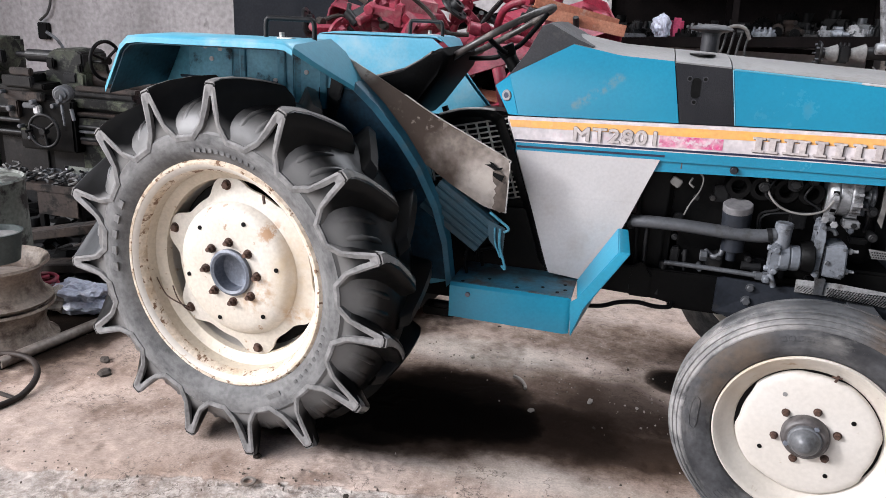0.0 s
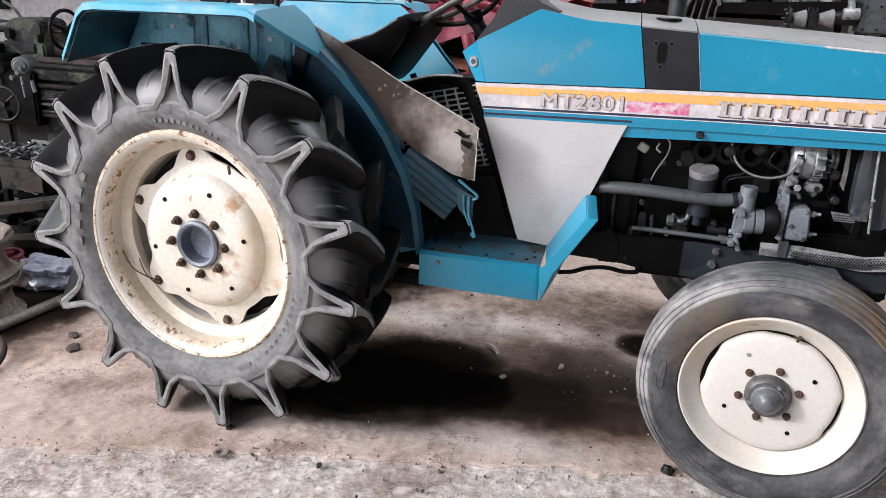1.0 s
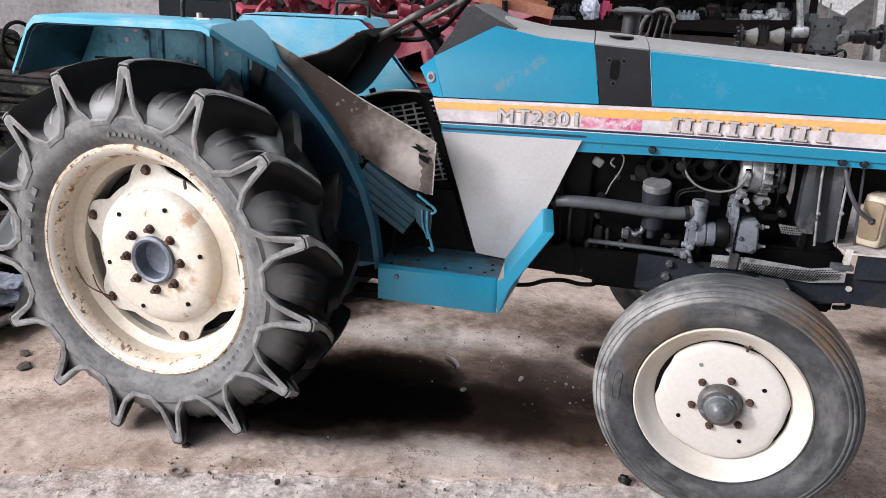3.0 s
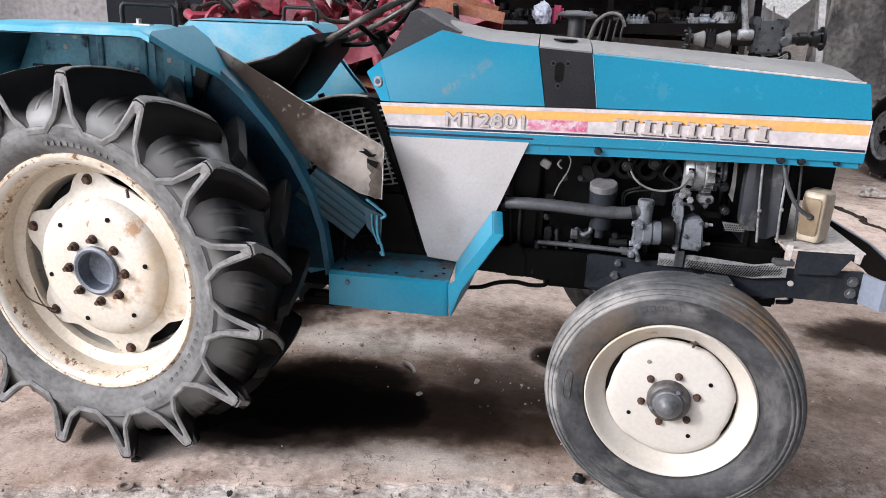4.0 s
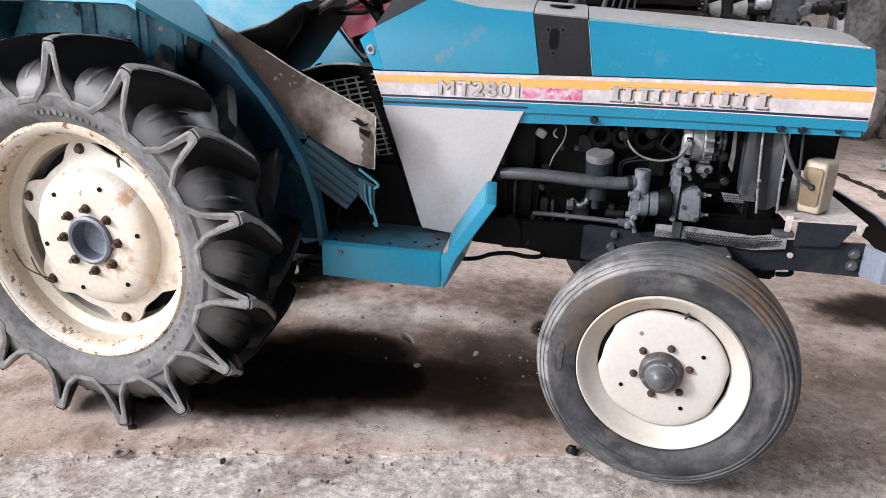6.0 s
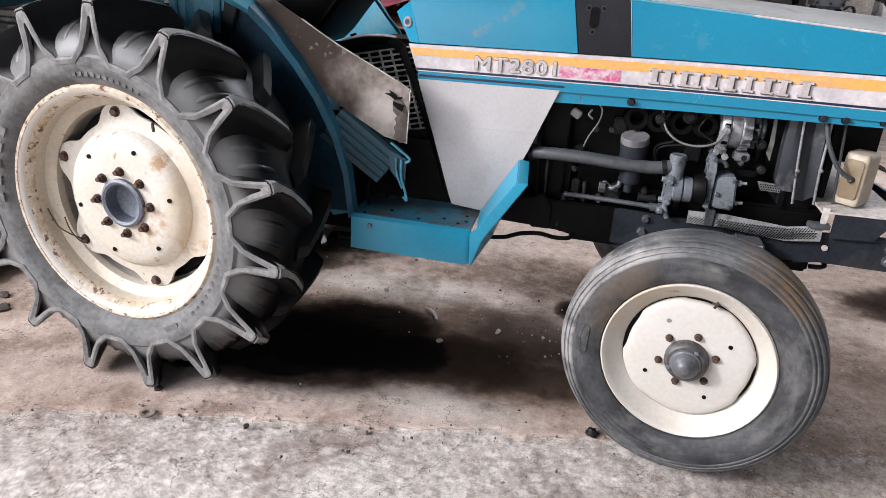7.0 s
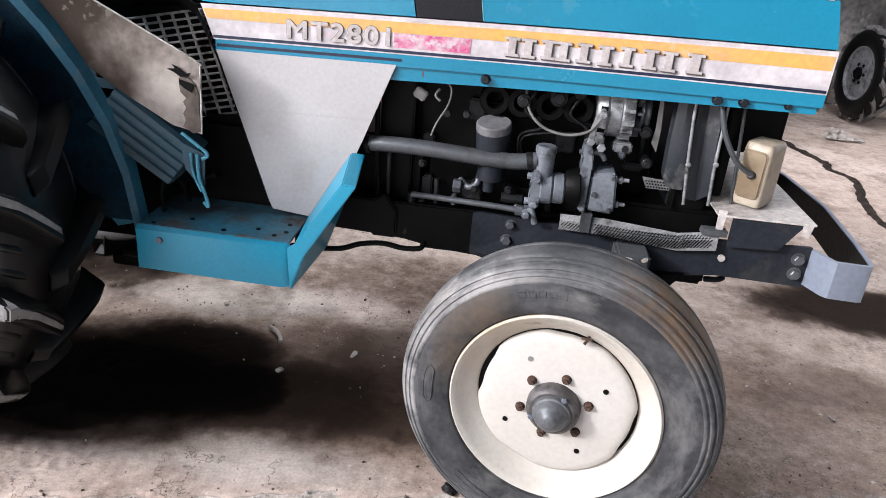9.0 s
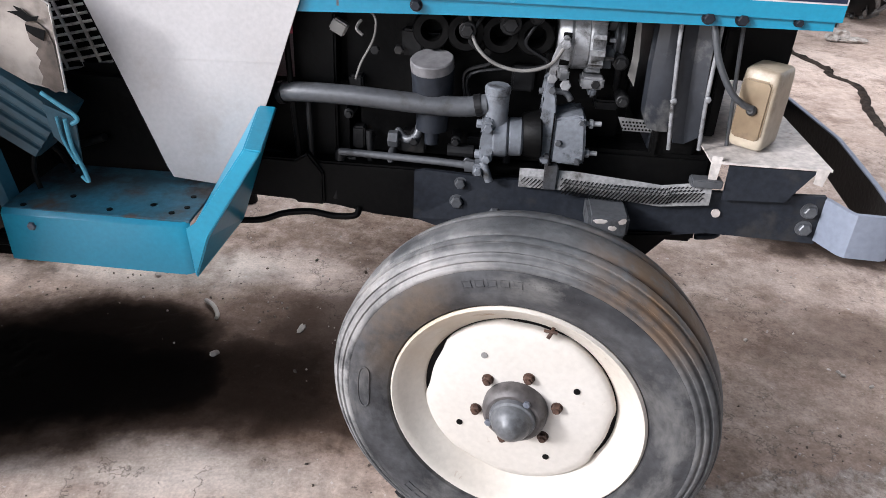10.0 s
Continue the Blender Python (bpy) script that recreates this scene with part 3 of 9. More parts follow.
    drift = math_("MULTIPLY", ramp(tex(2.3, 9, 0.7), 0.51, 0.61, 0, 0.65), ramp(tex(9, 7, 0.7), 0.40, 0.60, 0.3, 1.0))
    col = mix(drift, col, (0.175, 0.116, 0.088))
    # pits, chips and thin cracks
    col = mix(ramp(tex(24, 6, 0.7), 0.64, 0.67, 0, 0.75), col, (0.075, 0.060, 0.052))
    col = mix(ramp(tex(53, 2, 0.5), 0.69, 0.74, 0, 0.5), col, (0.62, 0.58, 0.55))
    thin = ramp(math_("ABSOLUTE", math_("SUBTRACT", tex(2.7, 9, 0.62), 0.5)), 0.0, 0.006, 1.0, 0.0)
    col = mix(math_("MULTIPLY", thin, ramp(tex(1.9, 3), 0.47, 0.55, 0, 0.8)), col, (0.10, 0.082, 0.07))
    fine = ramp(tex(150, 3), 0.3, 0.7, 0.86, 1.13)
    mid = ramp(tex(19, 9, 0.75), 0.33, 0.62, 0.78, 1.11)
    sc = n.new("ShaderNodeVectorMath")
    sc.operation = "SCALE"
    l.new(col, sc.inputs[0])
    l.new(math_("MULTIPLY", fine, mid), sc.inputs["Scale"])
    # Oil tone also holds the shadow under the tractor and by the rims.
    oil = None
    for s in OIL_AND_SHADE:
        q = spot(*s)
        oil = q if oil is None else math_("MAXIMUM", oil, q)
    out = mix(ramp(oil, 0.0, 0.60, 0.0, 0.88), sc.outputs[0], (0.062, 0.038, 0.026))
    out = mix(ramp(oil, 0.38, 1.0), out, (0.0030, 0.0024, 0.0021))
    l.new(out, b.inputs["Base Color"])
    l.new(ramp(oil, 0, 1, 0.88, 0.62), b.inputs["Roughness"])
    l.new(ramp(oil, 0, 0.9, 0.20, 0.02), b.inputs["Specular IOR Level"])
    h = math_("MULTIPLY_ADD", math_("MULTIPLY", tex(38, 10, 0.8), ramp(broken, 0, 1, 0.35, 1.2)), 1.0, math_("MULTIPLY", tex(170, 3), 0.08))
    h = math_("MULTIPLY_ADD", tex(9, 10, 0.75), 0.35, h)
    bp = n.new("ShaderNodeBump")
    bp.inputs["Strength"].default_value, bp.inputs["Distance"].default_value = 0.6, 0.006
    l.new(h, bp.inputs["Height"])
    l.new(bp.outputs[0], b.inputs["Normal"])
    return m


# oil and painted shade spots: place, half widths, depth, raggedness, softness
OIL_AND_SHADE = ((0.46, 0.42, 0.46, 0.24, 0.99, 1.1, 0.8), (0.36, 0.24, 0.17, 0.11, 0.93, 0.9, 0.7), (0.10, 0.32, 0.32, 0.20, 0.985, 0.9, 0.5), (0.72, 0.42, 0.24, 0.18, 0.985, 1.2, 1.0), (0.55, 0.60, 0.30, 0.14, 0.95, 1.2, 0.8), (0.96, 0.44, 0.30, 0.20, 0.80, 1.5, 1.0), (1.14, 0.66, 0.30, 0.26, 0.58, 1.5, 1.1), (1.15, 0.40, 0.26, 0.13, 0.64, 1.4, 0.9), (0.30, 0.20, 0.30, 0.10, 0.75, 1.5, 1.0), (2.80, 1.45, 0.42, 0.20, 0.85, 1.2, 0.6), (1.55, 0.72, 0.34, 0.22, 0.7, 1.3, 0.9), (2.35, 0.85, 0.35, 0.14, 0.35, 1.4, 0.9), (1.32, 0.93, 0.11, 0.11, 0.97, 0.6, 0.7), (-1.2, 0.50, 0.42, 0.42, 0.93, 1.0, 0.5), (-1.0, 1.2, 1.4, 0.5, 0.95, 1.0, 0.6))
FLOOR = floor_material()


def crumb_material():
    m = MUD.copy()
    m.name = "mixed_floor_crumbs"
    n, l = m.node_tree.nodes, m.node_tree.links
    geo = n.new("ShaderNodeNewGeometry")
    r = n.new("ShaderNodeValToRGB")
    r.color_ramp.elements[0].color, r.color_ramp.elements[1].color = (0.10, 0.076, 0.06, 1), (0.46, 0.41, 0.37, 1)
    r.color_ramp.elements[0].position = 0.35
    l.new(geo.outputs["Random Per Island"], r.inputs[0])
    l.new(r.outputs[0], n["Principled BSDF"].inputs["Base Color"])
    return m


CRUMB = crumb_material()

# ---- mesh helpers ----
PLACE = {}


def part(name, bm, material, parent=None, label="", m=None, smooth=None):
    """Links a bmesh as one mesh object, under a thing or a part where one is given."""
    data = bpy.data.meshes.new(name)
    if isinstance(bm, bpy.types.Mesh):
        data = bm
    else:
        bmesh.ops.recalc_face_normals(bm, faces=bm.faces)
        bm.to_mesh(data)
        bm.free()
        if smooth is not None:
            data.shade_smooth()
            data.set_sharp_from_angle(angle=radians(smooth))
        data.materials.append(material)
    ob = new(name, data)
    ob.matrix_basis = m or Matrix()
    PLACE[ob] = ob.matrix_basis.copy()
    if parent is not None:
        ob.parent = parent
        ob.matrix_parent_inverse = PLACE[parent].inverted()
    return tagged(ob, label)


def thing(name, at, label, category, group="", kind=""):
    ob = new(name)
    ob.empty_display_size = 0.1
    ob.matrix_basis = pose(*at)
    PLACE[ob] = ob.matrix_basis.copy()
    return tagged(ob, label, category, group, kind)


def B():
    return bmesh.new()


def box(bm, lo, hi, bevel=0.003, m=None):
    lo, hi = Vector(lo), Vector(hi)
    r = bmesh.ops.create_cube(bm, size=1.0)
    vs = r["verts"]
    for v in vs:
        v.co = Vector((v.co[i] + 0.5) * (hi[i] - lo[i]) + lo[i] for i in range(3))
        if m is not None:
            v.co = m @ v.co
    if bevel:
        es = {e for v in vs for e in v.link_edges}
        bmesh.ops.bevel(bm, geom=list(es), offset=bevel, segments=2, affect="EDGES", clamp_overlap=True)
    return bm


def frame_of(d):
    d = Vector(d).normalized()
    up = Vector((0, 0, 1)) if abs(d.z) < 0.9 else Vector((1, 0, 0))
    a = d.cross(up).normalized()
    return a, a.cross(d).normalized()


def cyl(bm, p0, p1, r0, r1=None, seg=20, bevel=0.0):
    """A capped round bar from p0 to p1, with softened ends where bevel is given."""
    p0, p1 = Vector(p0), Vector(p1)
    r1 = r0 if r1 is None else r1
    d = (p1 - p0)
    ln = d.length
    d.normalize()
    a, b = frame_of(d)
    prof = [(0, r0), (ln, r1)]
    if bevel:
        prof = [(0, r0 - bevel), (bevel, r0), (ln - bevel, r1), (ln, r1 - bevel)]
    rings = []
    for s, r in prof:
        rings.append([bm.verts.new(p0 + d * s + (a * math.cos(t) + b * math.sin(t)) * r) for t in (2 * math.pi * k / seg for k in range(seg))])
    for q, w in zip(rings, rings[1:]):
        for k in range(seg):
            bm.faces.new((q[k], q[(k + 1) % seg], w[(k + 1) % seg], w[k]))
    bm.faces.new(rings[0])
    bm.faces.new(rings[-1])
    return bm


def smooth_path(pts, n=6):
    pts = [Vector(p) for p in pts]
    if len(pts) < 3:
        return pts
    out = []
    for i in range(len(pts) - 1):
        p0, p1, p2, p3 = pts[max(i - 1, 0)], pts[i], pts[i + 1], pts[min(i + 2, len(pts) - 1)]
        for k in range(n):
            t = k / n
            out.append(0.5 * ((2 * p1) + (p2 - p0) * t + (2 * p0 - 5 * p1 + 4 * p2 - p3) * t * t + (3 * p1 - p0 - 3 * p2 + p3) * t ** 3))
    return out + [pts[-1]]


def tube(bm, pts, r, seg=10, n=6, closed=False):
    """A round tube along a smooth path."""
    path = smooth_path(pts, n) if not closed else [Vector(p) for p in pts]
    rings = []
    a = None
    for i, p in enumerate(path):
        d = (path[(i + 1) % len(path)] - path[i - 1]) if (closed or 0 < i < len(path) - 1) else (path[1] - path[0] if i == 0 else path[-1] - path[-2])
        d.normalize()
        if a is None:
            a, b = frame_of(d)
        else:
            a = (a - d * a.dot(d)).normalized()
            b = a.cross(d).normalized()
        rr = r[min(i, len(r) - 1)] if isinstance(r, (list, tuple)) else r
        rings.append([bm.verts.new(p + (a * math.cos(t) + b * math.sin(t)) * rr) for t in (2 * math.pi * k / seg for k in range(seg))])
    pairs = list(zip(rings, rings[1:])) + ([(rings[-1], rings[0])] if closed else [])
    for q, w in pairs:
        for k in range(seg):
            bm.faces.new((q[k], q[(k + 1) % seg], w[(k + 1) % seg], w[k]))
    if not closed:
        bm.faces.new(rings[0])
        bm.faces.new(rings[-1])
    return bm


def revolve(bm, prof, seg=64, axis="y", at=(0, 0, 0), closed=True, wobble=0.0):
    """Turns a closed outline of (radius, along) round an axis."""
    at = Vector(at)
    rings = []
    for k in range(seg):
        t = 2 * math.pi * k / seg
        c, s = math.cos(t), math.sin(t)
        row = []
        for r, h in prof:
            p = {"y": Vector((r * c, h, r * s)), "z": Vector((r * c, r * s, h)), "x": Vector((h, r * c, r * s))}[axis]
            row.append(bm.verts.new(at + p))
        rings.append(row)
    m = len(prof)
    for k in range(seg):
        q, w = rings[k], rings[(k + 1) % seg]
        for i in range(m if closed else m - 1):
            j = (i + 1) % m
            bm.faces.new((q[i], q[j], w[j], w[i]))
    return bm


def prism(bm, poly, y0, y1, bevel=0.0, plane="xz", m=None):
    """An outline in one plane given depth along the third axis."""
    def put(u, v, w):
        p = {"xz": Vector((u, w, v)), "xy": Vector((u, v, w)), "yz": Vector((w, u, v))}[plane]
        return m @ p if m is not None else p
    a = [bm.verts.new(put(u, v, y0)) for u, v in poly]
    b = [bm.verts.new(put(u, v, y1)) for u, v in poly]
    fs = [bm.faces.new(a), bm.faces.new(b)]
    k = len(poly)
    for i in range(k):
        fs.append(bm.faces.new((a[i], a[(i + 1) % k], b[(i + 1) % k], b[i])))
    if bevel:
        es = {e for f in fs for e in f.edges}
        bmesh.ops.bevel(bm, geom=list(es), offset=bevel, segments=2, affect="EDGES", clamp_overlap=True)
    return bm


def skin(bm, rows, thick=0.0, close=False):
    """A sheet through rows of points; thick gives it depth."""
    vs = [[bm.verts.new(Vector(p)) for p in r] for r in rows]
    fs = []
    for a, b in zip(vs, vs[1:]):
        for i in range(len(a) - (0 if close else 1)):
            j = (i + 1) % len(a)
            fs.append(bm.faces.new((a[i], a[j], b[j], b[i])))
    if thick:
        bmesh.ops.recalc_face_normals(bm, faces=fs)
        bmesh.ops.solidify(bm, geom=fs, thickness=thick)
    return bm


def plate(bm, corners, thick):
    """A flat plate through corners in space, with depth on its back."""
    cs = [Vector(c) for c in corners]
    nrm = Vector((0, 0, 0))
    for i, c in enumerate(cs):
        nrm += c.cross(cs[(i + 1) % len(cs)])
    nrm.normalize()
    a = [bm.verts.new(c) for c in cs]
    b = [bm.verts.new(c + nrm * thick) for c in cs]
    bm.faces.new(a)
    bm.faces.new(b)
    for i in range(len(cs)):
        j = (i + 1) % len(cs)
        bm.faces.new((a[i], a[j], b[j], b[i]))
    return bm


def hexhead(bm, at, axis, r, h):
    at, axis = Vector(at), Vector(axis).normalized()
    return cyl(bm, at, at + axis * h, r, seg=6, bevel=r * 0.15)


def blob(bm, at, r, squash=(1, 1, 1), amount=0.25, sub=3, seed=0.0):
    res = bmesh.ops.create_icosphere(bm, subdivisions=sub, radius=1.0)
    for v in res["verts"]:
        k = 1 + amount * noise.noise(v.co * 1.6 + Vector((seed, seed * 0.7, 3.1))) + amount * 0.5 * noise.noise(v.co * 4 + Vector((seed, 1.7, 0)))
        v.co = Vector((v.co.x * squash[0], v.co.y * squash[1], v.co.z * squash[2])) * r * k + Vector(at)
    return bm

# ---- the large structure ----
YC = 0.66  # the tractor's middle plane


def structure(name, bm, material, label, category):
    return tagged(part(name, bm, material), label, category, "", "structure")


def lattice(x, y, seed):
    """Smooth value noise from 0 to 1 on a grid of points."""
    xi, yi = np.floor(x).astype(np.int64), np.floor(y).astype(np.int64)
    fx, fy = x - xi, y - yi
    fx, fy = fx * fx * (3 - 2 * fx), fy * fy * (3 - 2 * fy)

    def h(i, j):
        k = (i * 374761393 + j * 668265263 + seed * 974634777) & 0xFFFFFFFF
        k = ((k ^ (k >> 13)) * 1274126177) & 0xFFFFFFFF
        return ((k ^ (k >> 16)) & 0xFFFF) / 65535.0

    return (h(xi, yi) * (1 - fx) + h(xi + 1, yi) * fx) * (1 - fy) + (h(xi, yi + 1) * (1 - fx) + h(xi + 1, yi + 1) * fx) * fy


def rugged(x, y, scale, octaves, seed, rough=0.55):
    total, gain, span = 0.0, 1.0, 0.0
    for k in range(octaves):
        total = total + gain * lattice(x * scale + 13.7 * k, y * scale - 7.3 * k, seed + k)
        span += gain
        gain *= rough
        scale *= 2.03
    return total / span


def smoothstep(v, a_, b_):
    t = np.clip((v - a_) / (b_ - a_), 0, 1)
    return t * t * (3 - 2 * t)


# one sheet of concrete, finely divided under and before the tractor; the broken strip lies a few millimetres lower
xs = np.concatenate([np.linspace(-9, -1.4, 30, endpoint=False), np.linspace(-1.4, 2.9, 560, endpoint=False), np.linspace(2.9, 15, 46)])
ys = np.concatenate([np.linspace(-9, -0.5, 30, endpoint=False), np.linspace(-0.5, 1.6, 290, endpoint=False), np.linspace(1.6, 12, 42)])
gx, gy = np.meshgrid(xs, ys)
fine_here = smoothstep(gx, -1.4, -1.2) * smoothstep(gx, 2.9, 2.7) * smoothstep(gy, 1.6, 1.45)
line_ = gy - 0.21 * gx + 0.145 + 0.16 * (rugged(gx, gy, 3.4, 5, 3) - 0.5) + 0.05 * (rugged(gx, gy, 22, 3, 9) - 0.5)
gone = smoothstep(line_, 0.010, -0.010)
lumps = rugged(gx, gy, 26, 4, 21, 0.7)
pits = smoothstep(rugged(gx, gy, 15, 4, 33, 0.7), 0.60, 0.68) * smoothstep(rugged(gx, gy, 2.4, 3, 41), 0.42, 0.58)
gz = 0.0022 * (rugged(gx, gy, 1.3, 3, 5) - 0.5) * 2 - 0.001 + fine_here * (0.0022 * (rugged(gx, gy, 9, 5, 11, 0.6) - 0.5) - 0.0032 * pits * (1 - gone))
gz = gz - gone * (0.0085 + 0.011 * (lumps - 0.5) * fine_here)
nx, ny = len(xs), len(ys)
quads = [(j * nx + i, j * nx + i + 1, (j + 1) * nx + i + 1, (j + 1) * nx + i) for j in range(ny - 1) for i in range(nx - 1)]
sheet = bpy.data.meshes.new("floor")
sheet.from_pydata(np.stack([gx, gy, gz], -1).reshape(-1, 3).tolist(), [], quads)
sheet.shade_smooth()
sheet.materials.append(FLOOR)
structure("floor", sheet, FLOOR, "worn grey concrete floor with soil, oil stains and painted shade", "floor")

bm = box(B(), (-9, 4.55, 0), (3.15, 4.75, 4.6), 0)
structure("wall_back", bm, PLASTER, "soiled grey plastered wall behind the machines", "wall")
bm = box(B(), (2.2, 7.4, 0), (11, 7.6, 4.6), 0)
structure("wall_far", bm, PLASTER_DARK, "mould-blackened plaster wall beyond the workshop", "wall")
bm = box(B(), (3.15, 4.75, 0), (3.35, 7.4, 4.6), 0)
structure("wall_return", bm, PLASTER_DARK, "short stained plaster wall between the two bays", "wall")
# Unseen side wall, kept short so it lets the low sun past.
bm = box(B(), (-6.2, 2.9, 0), (-6.0, 4.55, 4.6), 0)
structure("wall_west", bm, PLASTER, "unseen plaster side wall added to shape the daylight", "wall")
# Unseen roof: its front edge and gap set where daylight falls.
bm = B()
for k in range(58):
    x0 = -6.2 + 17.4 * k / 58
    wave = [(x0, 4.6), (x0 + 0.15, 4.66), (x0 + 0.3, 4.6), (x0 + 0.3, 4.62), (x0 + 0.15, 4.68), (x0, 4.62)]
    for y0, y1 in (((-1.2, 7.6),) if not -0.6 < x0 < 4.4 else ((-1.2, 1.75), (3.75, 7.6))):
        prism(bm, wave, y0, y1)
structure("ceiling", bm, ROOF, "unseen corrugated roof added to shape the daylight", "roof")

# ---- the tractor ----
tractor = thing("tractor", (0.9, YC, 0), "blue compact tractor with cream wheels, dusty and partly stripped", "tractor")


def tpart(name, bm, material, label="", smooth=None, parent=None):
    return part(name, bm, material, parent or tractor, label, None, smooth)


def lug_mesh(side):
    """One slanting bar of the rear tyre with its buttress down the sidewall. side: 1 outer half, -1 inner half."""
    bm = B()
    # along the bar: place across the tread, turn in degrees, then radius and half width in degrees from foot to top
    bar = (
        (-0.029, 0.0, (0.404, 0.417, 0.440, 0.496, 0.530, 0.538), (9.0, 5.9, 4.3, 2.7, 1.9, 1.2)),
        (-0.004, -0.8, (0.420, 0.434, 0.458, 0.508, 0.541, 0.548), (8.6, 6.2, 4.8, 3.1, 2.2, 1.5)),
        (0.030, -3.3, (0.448, 0.458, 0.476, 0.518, 0.546, 0.552), (7.6, 6.2, 5.0, 3.3, 2.4, 1.7)),
        (0.075, -7.6, (0.472, 0.480, 0.492, 0.522, 0.547, 0.552), (6.4, 5.6, 4.8, 3.4, 2.5, 1.8)),
        (0.118, -11.8, (0.480, 0.488, 0.497, 0.523, 0.544, 0.549), (6.0, 5.4, 4.7, 3.4, 2.5, 1.8)),
        (0.140, -13.6, (0.480, 0.487, 0.494, 0.510, 0.522, 0.526), (5.2, 4.8, 4.2, 3.2, 2.4, 1.8)),
    )
    low = 0.0 if side > 0 else 0.018
    cut = [(9.6, 0.388, -0.0265), (4.3, 0.409, -0.024), (2.5, 0.440, -0.019), (1.3, 0.475, -0.013), (0.5, 0.503, -0.008)]

    def at(r, y, deg):
        t = radians(deg)
        return Vector((r * math.cos(t), y if side > 0 else 0.26 - y, r * math.sin(t)))

    rows = []
    for y, c, rs, ws in bar:
        rows.append([at(r - low, y, c - w) for r, w in zip(rs, ws)] + [at(r - low, y, c + w) for r, w in reversed(list(zip(rs, ws)))])
    skin(bm, rows)
    # the hollow between the two legs of the buttress
    left = [bm.verts.new(at(r - low, y, -d)) for d, r, y in cut]
    right = [bm.verts.new(at(r - low, y, d)) for d, r, y in cut]
    for i in range(len(cut) - 1):
        bm.faces.new((left[i], left[i + 1], right[i + 1], right[i]))
    rim = [bm.verts.new(p) for p in rows[0]]
    n_ = len(rim)
    for i in range(len(cut) - 1):
        bm.faces.new((rim[i], rim[i + 1], left[i + 1], left[i]))
        bm.faces.new((rim[n_ - 1 - i], rim[n_ - 2 - i], right[i + 1], right[i]))
    bm.faces.new((rim[4], rim[5], rim[6], rim[7], right[4], left[4]))
    bmesh.ops.remove_doubles(bm, verts=bm.verts, dist=0.0002)
    bmesh.ops.holes_fill(bm, edges=[e for e in bm.edges if e.is_boundary])
    bmesh.ops.recalc_face_normals(bm, faces=bm.faces)
    bmesh.ops.triangulate(bm, faces=[f for f in bm.faces if len(f.verts) > 4])
    me = bpy.data.meshes.new("tread_lug")
    bm.to_mesh(me)
    bm.free()
    me.shade_smooth()
    me.set_sharp_from_angle(angle=radians(38))
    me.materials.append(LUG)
    return me


def edge_mesh():
    """The scuffed pale moulded band that runs over a bar's end, down both legs and along the pockets beside it."""
    bm = B()
    # corners of the band: the hollow's side and the pocket's side, each in degrees and radius
    legs = [((0.0, 0.505), (0.0, 0.5425)), ((0.35, 0.504), (1.35, 0.5415)), ((0.5, 0.498), (1.75, 0.533)), ((1.1, 0.470), (2.55, 0.498)), ((2.9, 0.425), (4.3, 0.438)), ((7.4, 0.387), (8.3, 0.4040)), ((12.05, 0.387), (12.05, 0.4040))]
    line = [((-a_, g), (-c_, p)) for (a_, g), (c_, p) in reversed(legs)] + legs[1:]

    def at(d, r, y):
        return Vector((r * math.cos(radians(d)), y, r * math.sin(radians(d))))

    rows = [[], [], [], [], []]
    for (di, g), (do, p) in line:
        lift = -0.0335 + 0.006 * max(0, (g - 0.40) / 0.1)
        rows[0].append(at(di, g, -0.018))
        rows[1].append(at(di, g, lift))
        rows[2].append(at(di * 0.35 + do * 0.65, g * 0.35 + p * 0.65, lift - 0.0030))
        rows[3].append(at(do, p, lift))
        rows[4].append(at(do, p + (0.0035 if p > 0.53 else 0.0), -0.012))
    skin(bm, rows)
    bmesh.ops.recalc_face_normals(bm, faces=bm.faces)
    me = bpy.data.meshes.new("lug_edge")
    bm.to_mesh(me)
    bm.free()
    me.materials.append(RUBBER_EDGE)
    return me


def worn_top_mesh():
    """The rubbed crest along the top of one bar."""
    bm = B()
    rows = []
    for y, c, r, w in ((-0.014, -0.2, 0.5458, 1.25), (-0.004, -0.6, 0.5492, 1.0), (0.030, -3.0, 0.5535, 0.8), (0.075, -7.3, 0.5535, 0.8), (0.116, -11.4, 0.5500, 0.6)):
        rows.append([Vector((q * math.cos(radians(c + d)), y, q * math.sin(radians(c + d)))) for d, q in ((-w - 0.5, r - 0.006), (-w, r), (w, r), (w + 0.5, r - 0.006))])
    skin(bm, rows)
    bmesh.ops.holes_fill(bm, edges=[e for e in bm.edges if e.is_boundary])
    bmesh.ops.recalc_face_normals(bm, faces=bm.faces)
    me = bpy.data.meshes.new("worn_crest")
    bm.to_mesh(me)
    bm.free()
    me.materials.append(RUBBER_EDGE)
    return me


def arc_block(r, t, w, h, y):
    """A raised bar on a sidewall, where a moulded character stands."""
    bm = B()
    mm = Matrix.Rotation(-t, 4, "Y") @ Matrix.Translation((r, y, 0))
    return box(bm, (-h / 2, -0.0011, -w / 2), (h / 2, 0.002, w / 2), 0.0008, mm)


REAR = {}
LOBES = (38, 98, 159, 220, 283, 340)
HOLLOWS = ((68, 0.243), (128, 0.222), (190, 0.220), (251, 0.230), (312, 0.230), (9, 0.243))  # the edge between the lobes


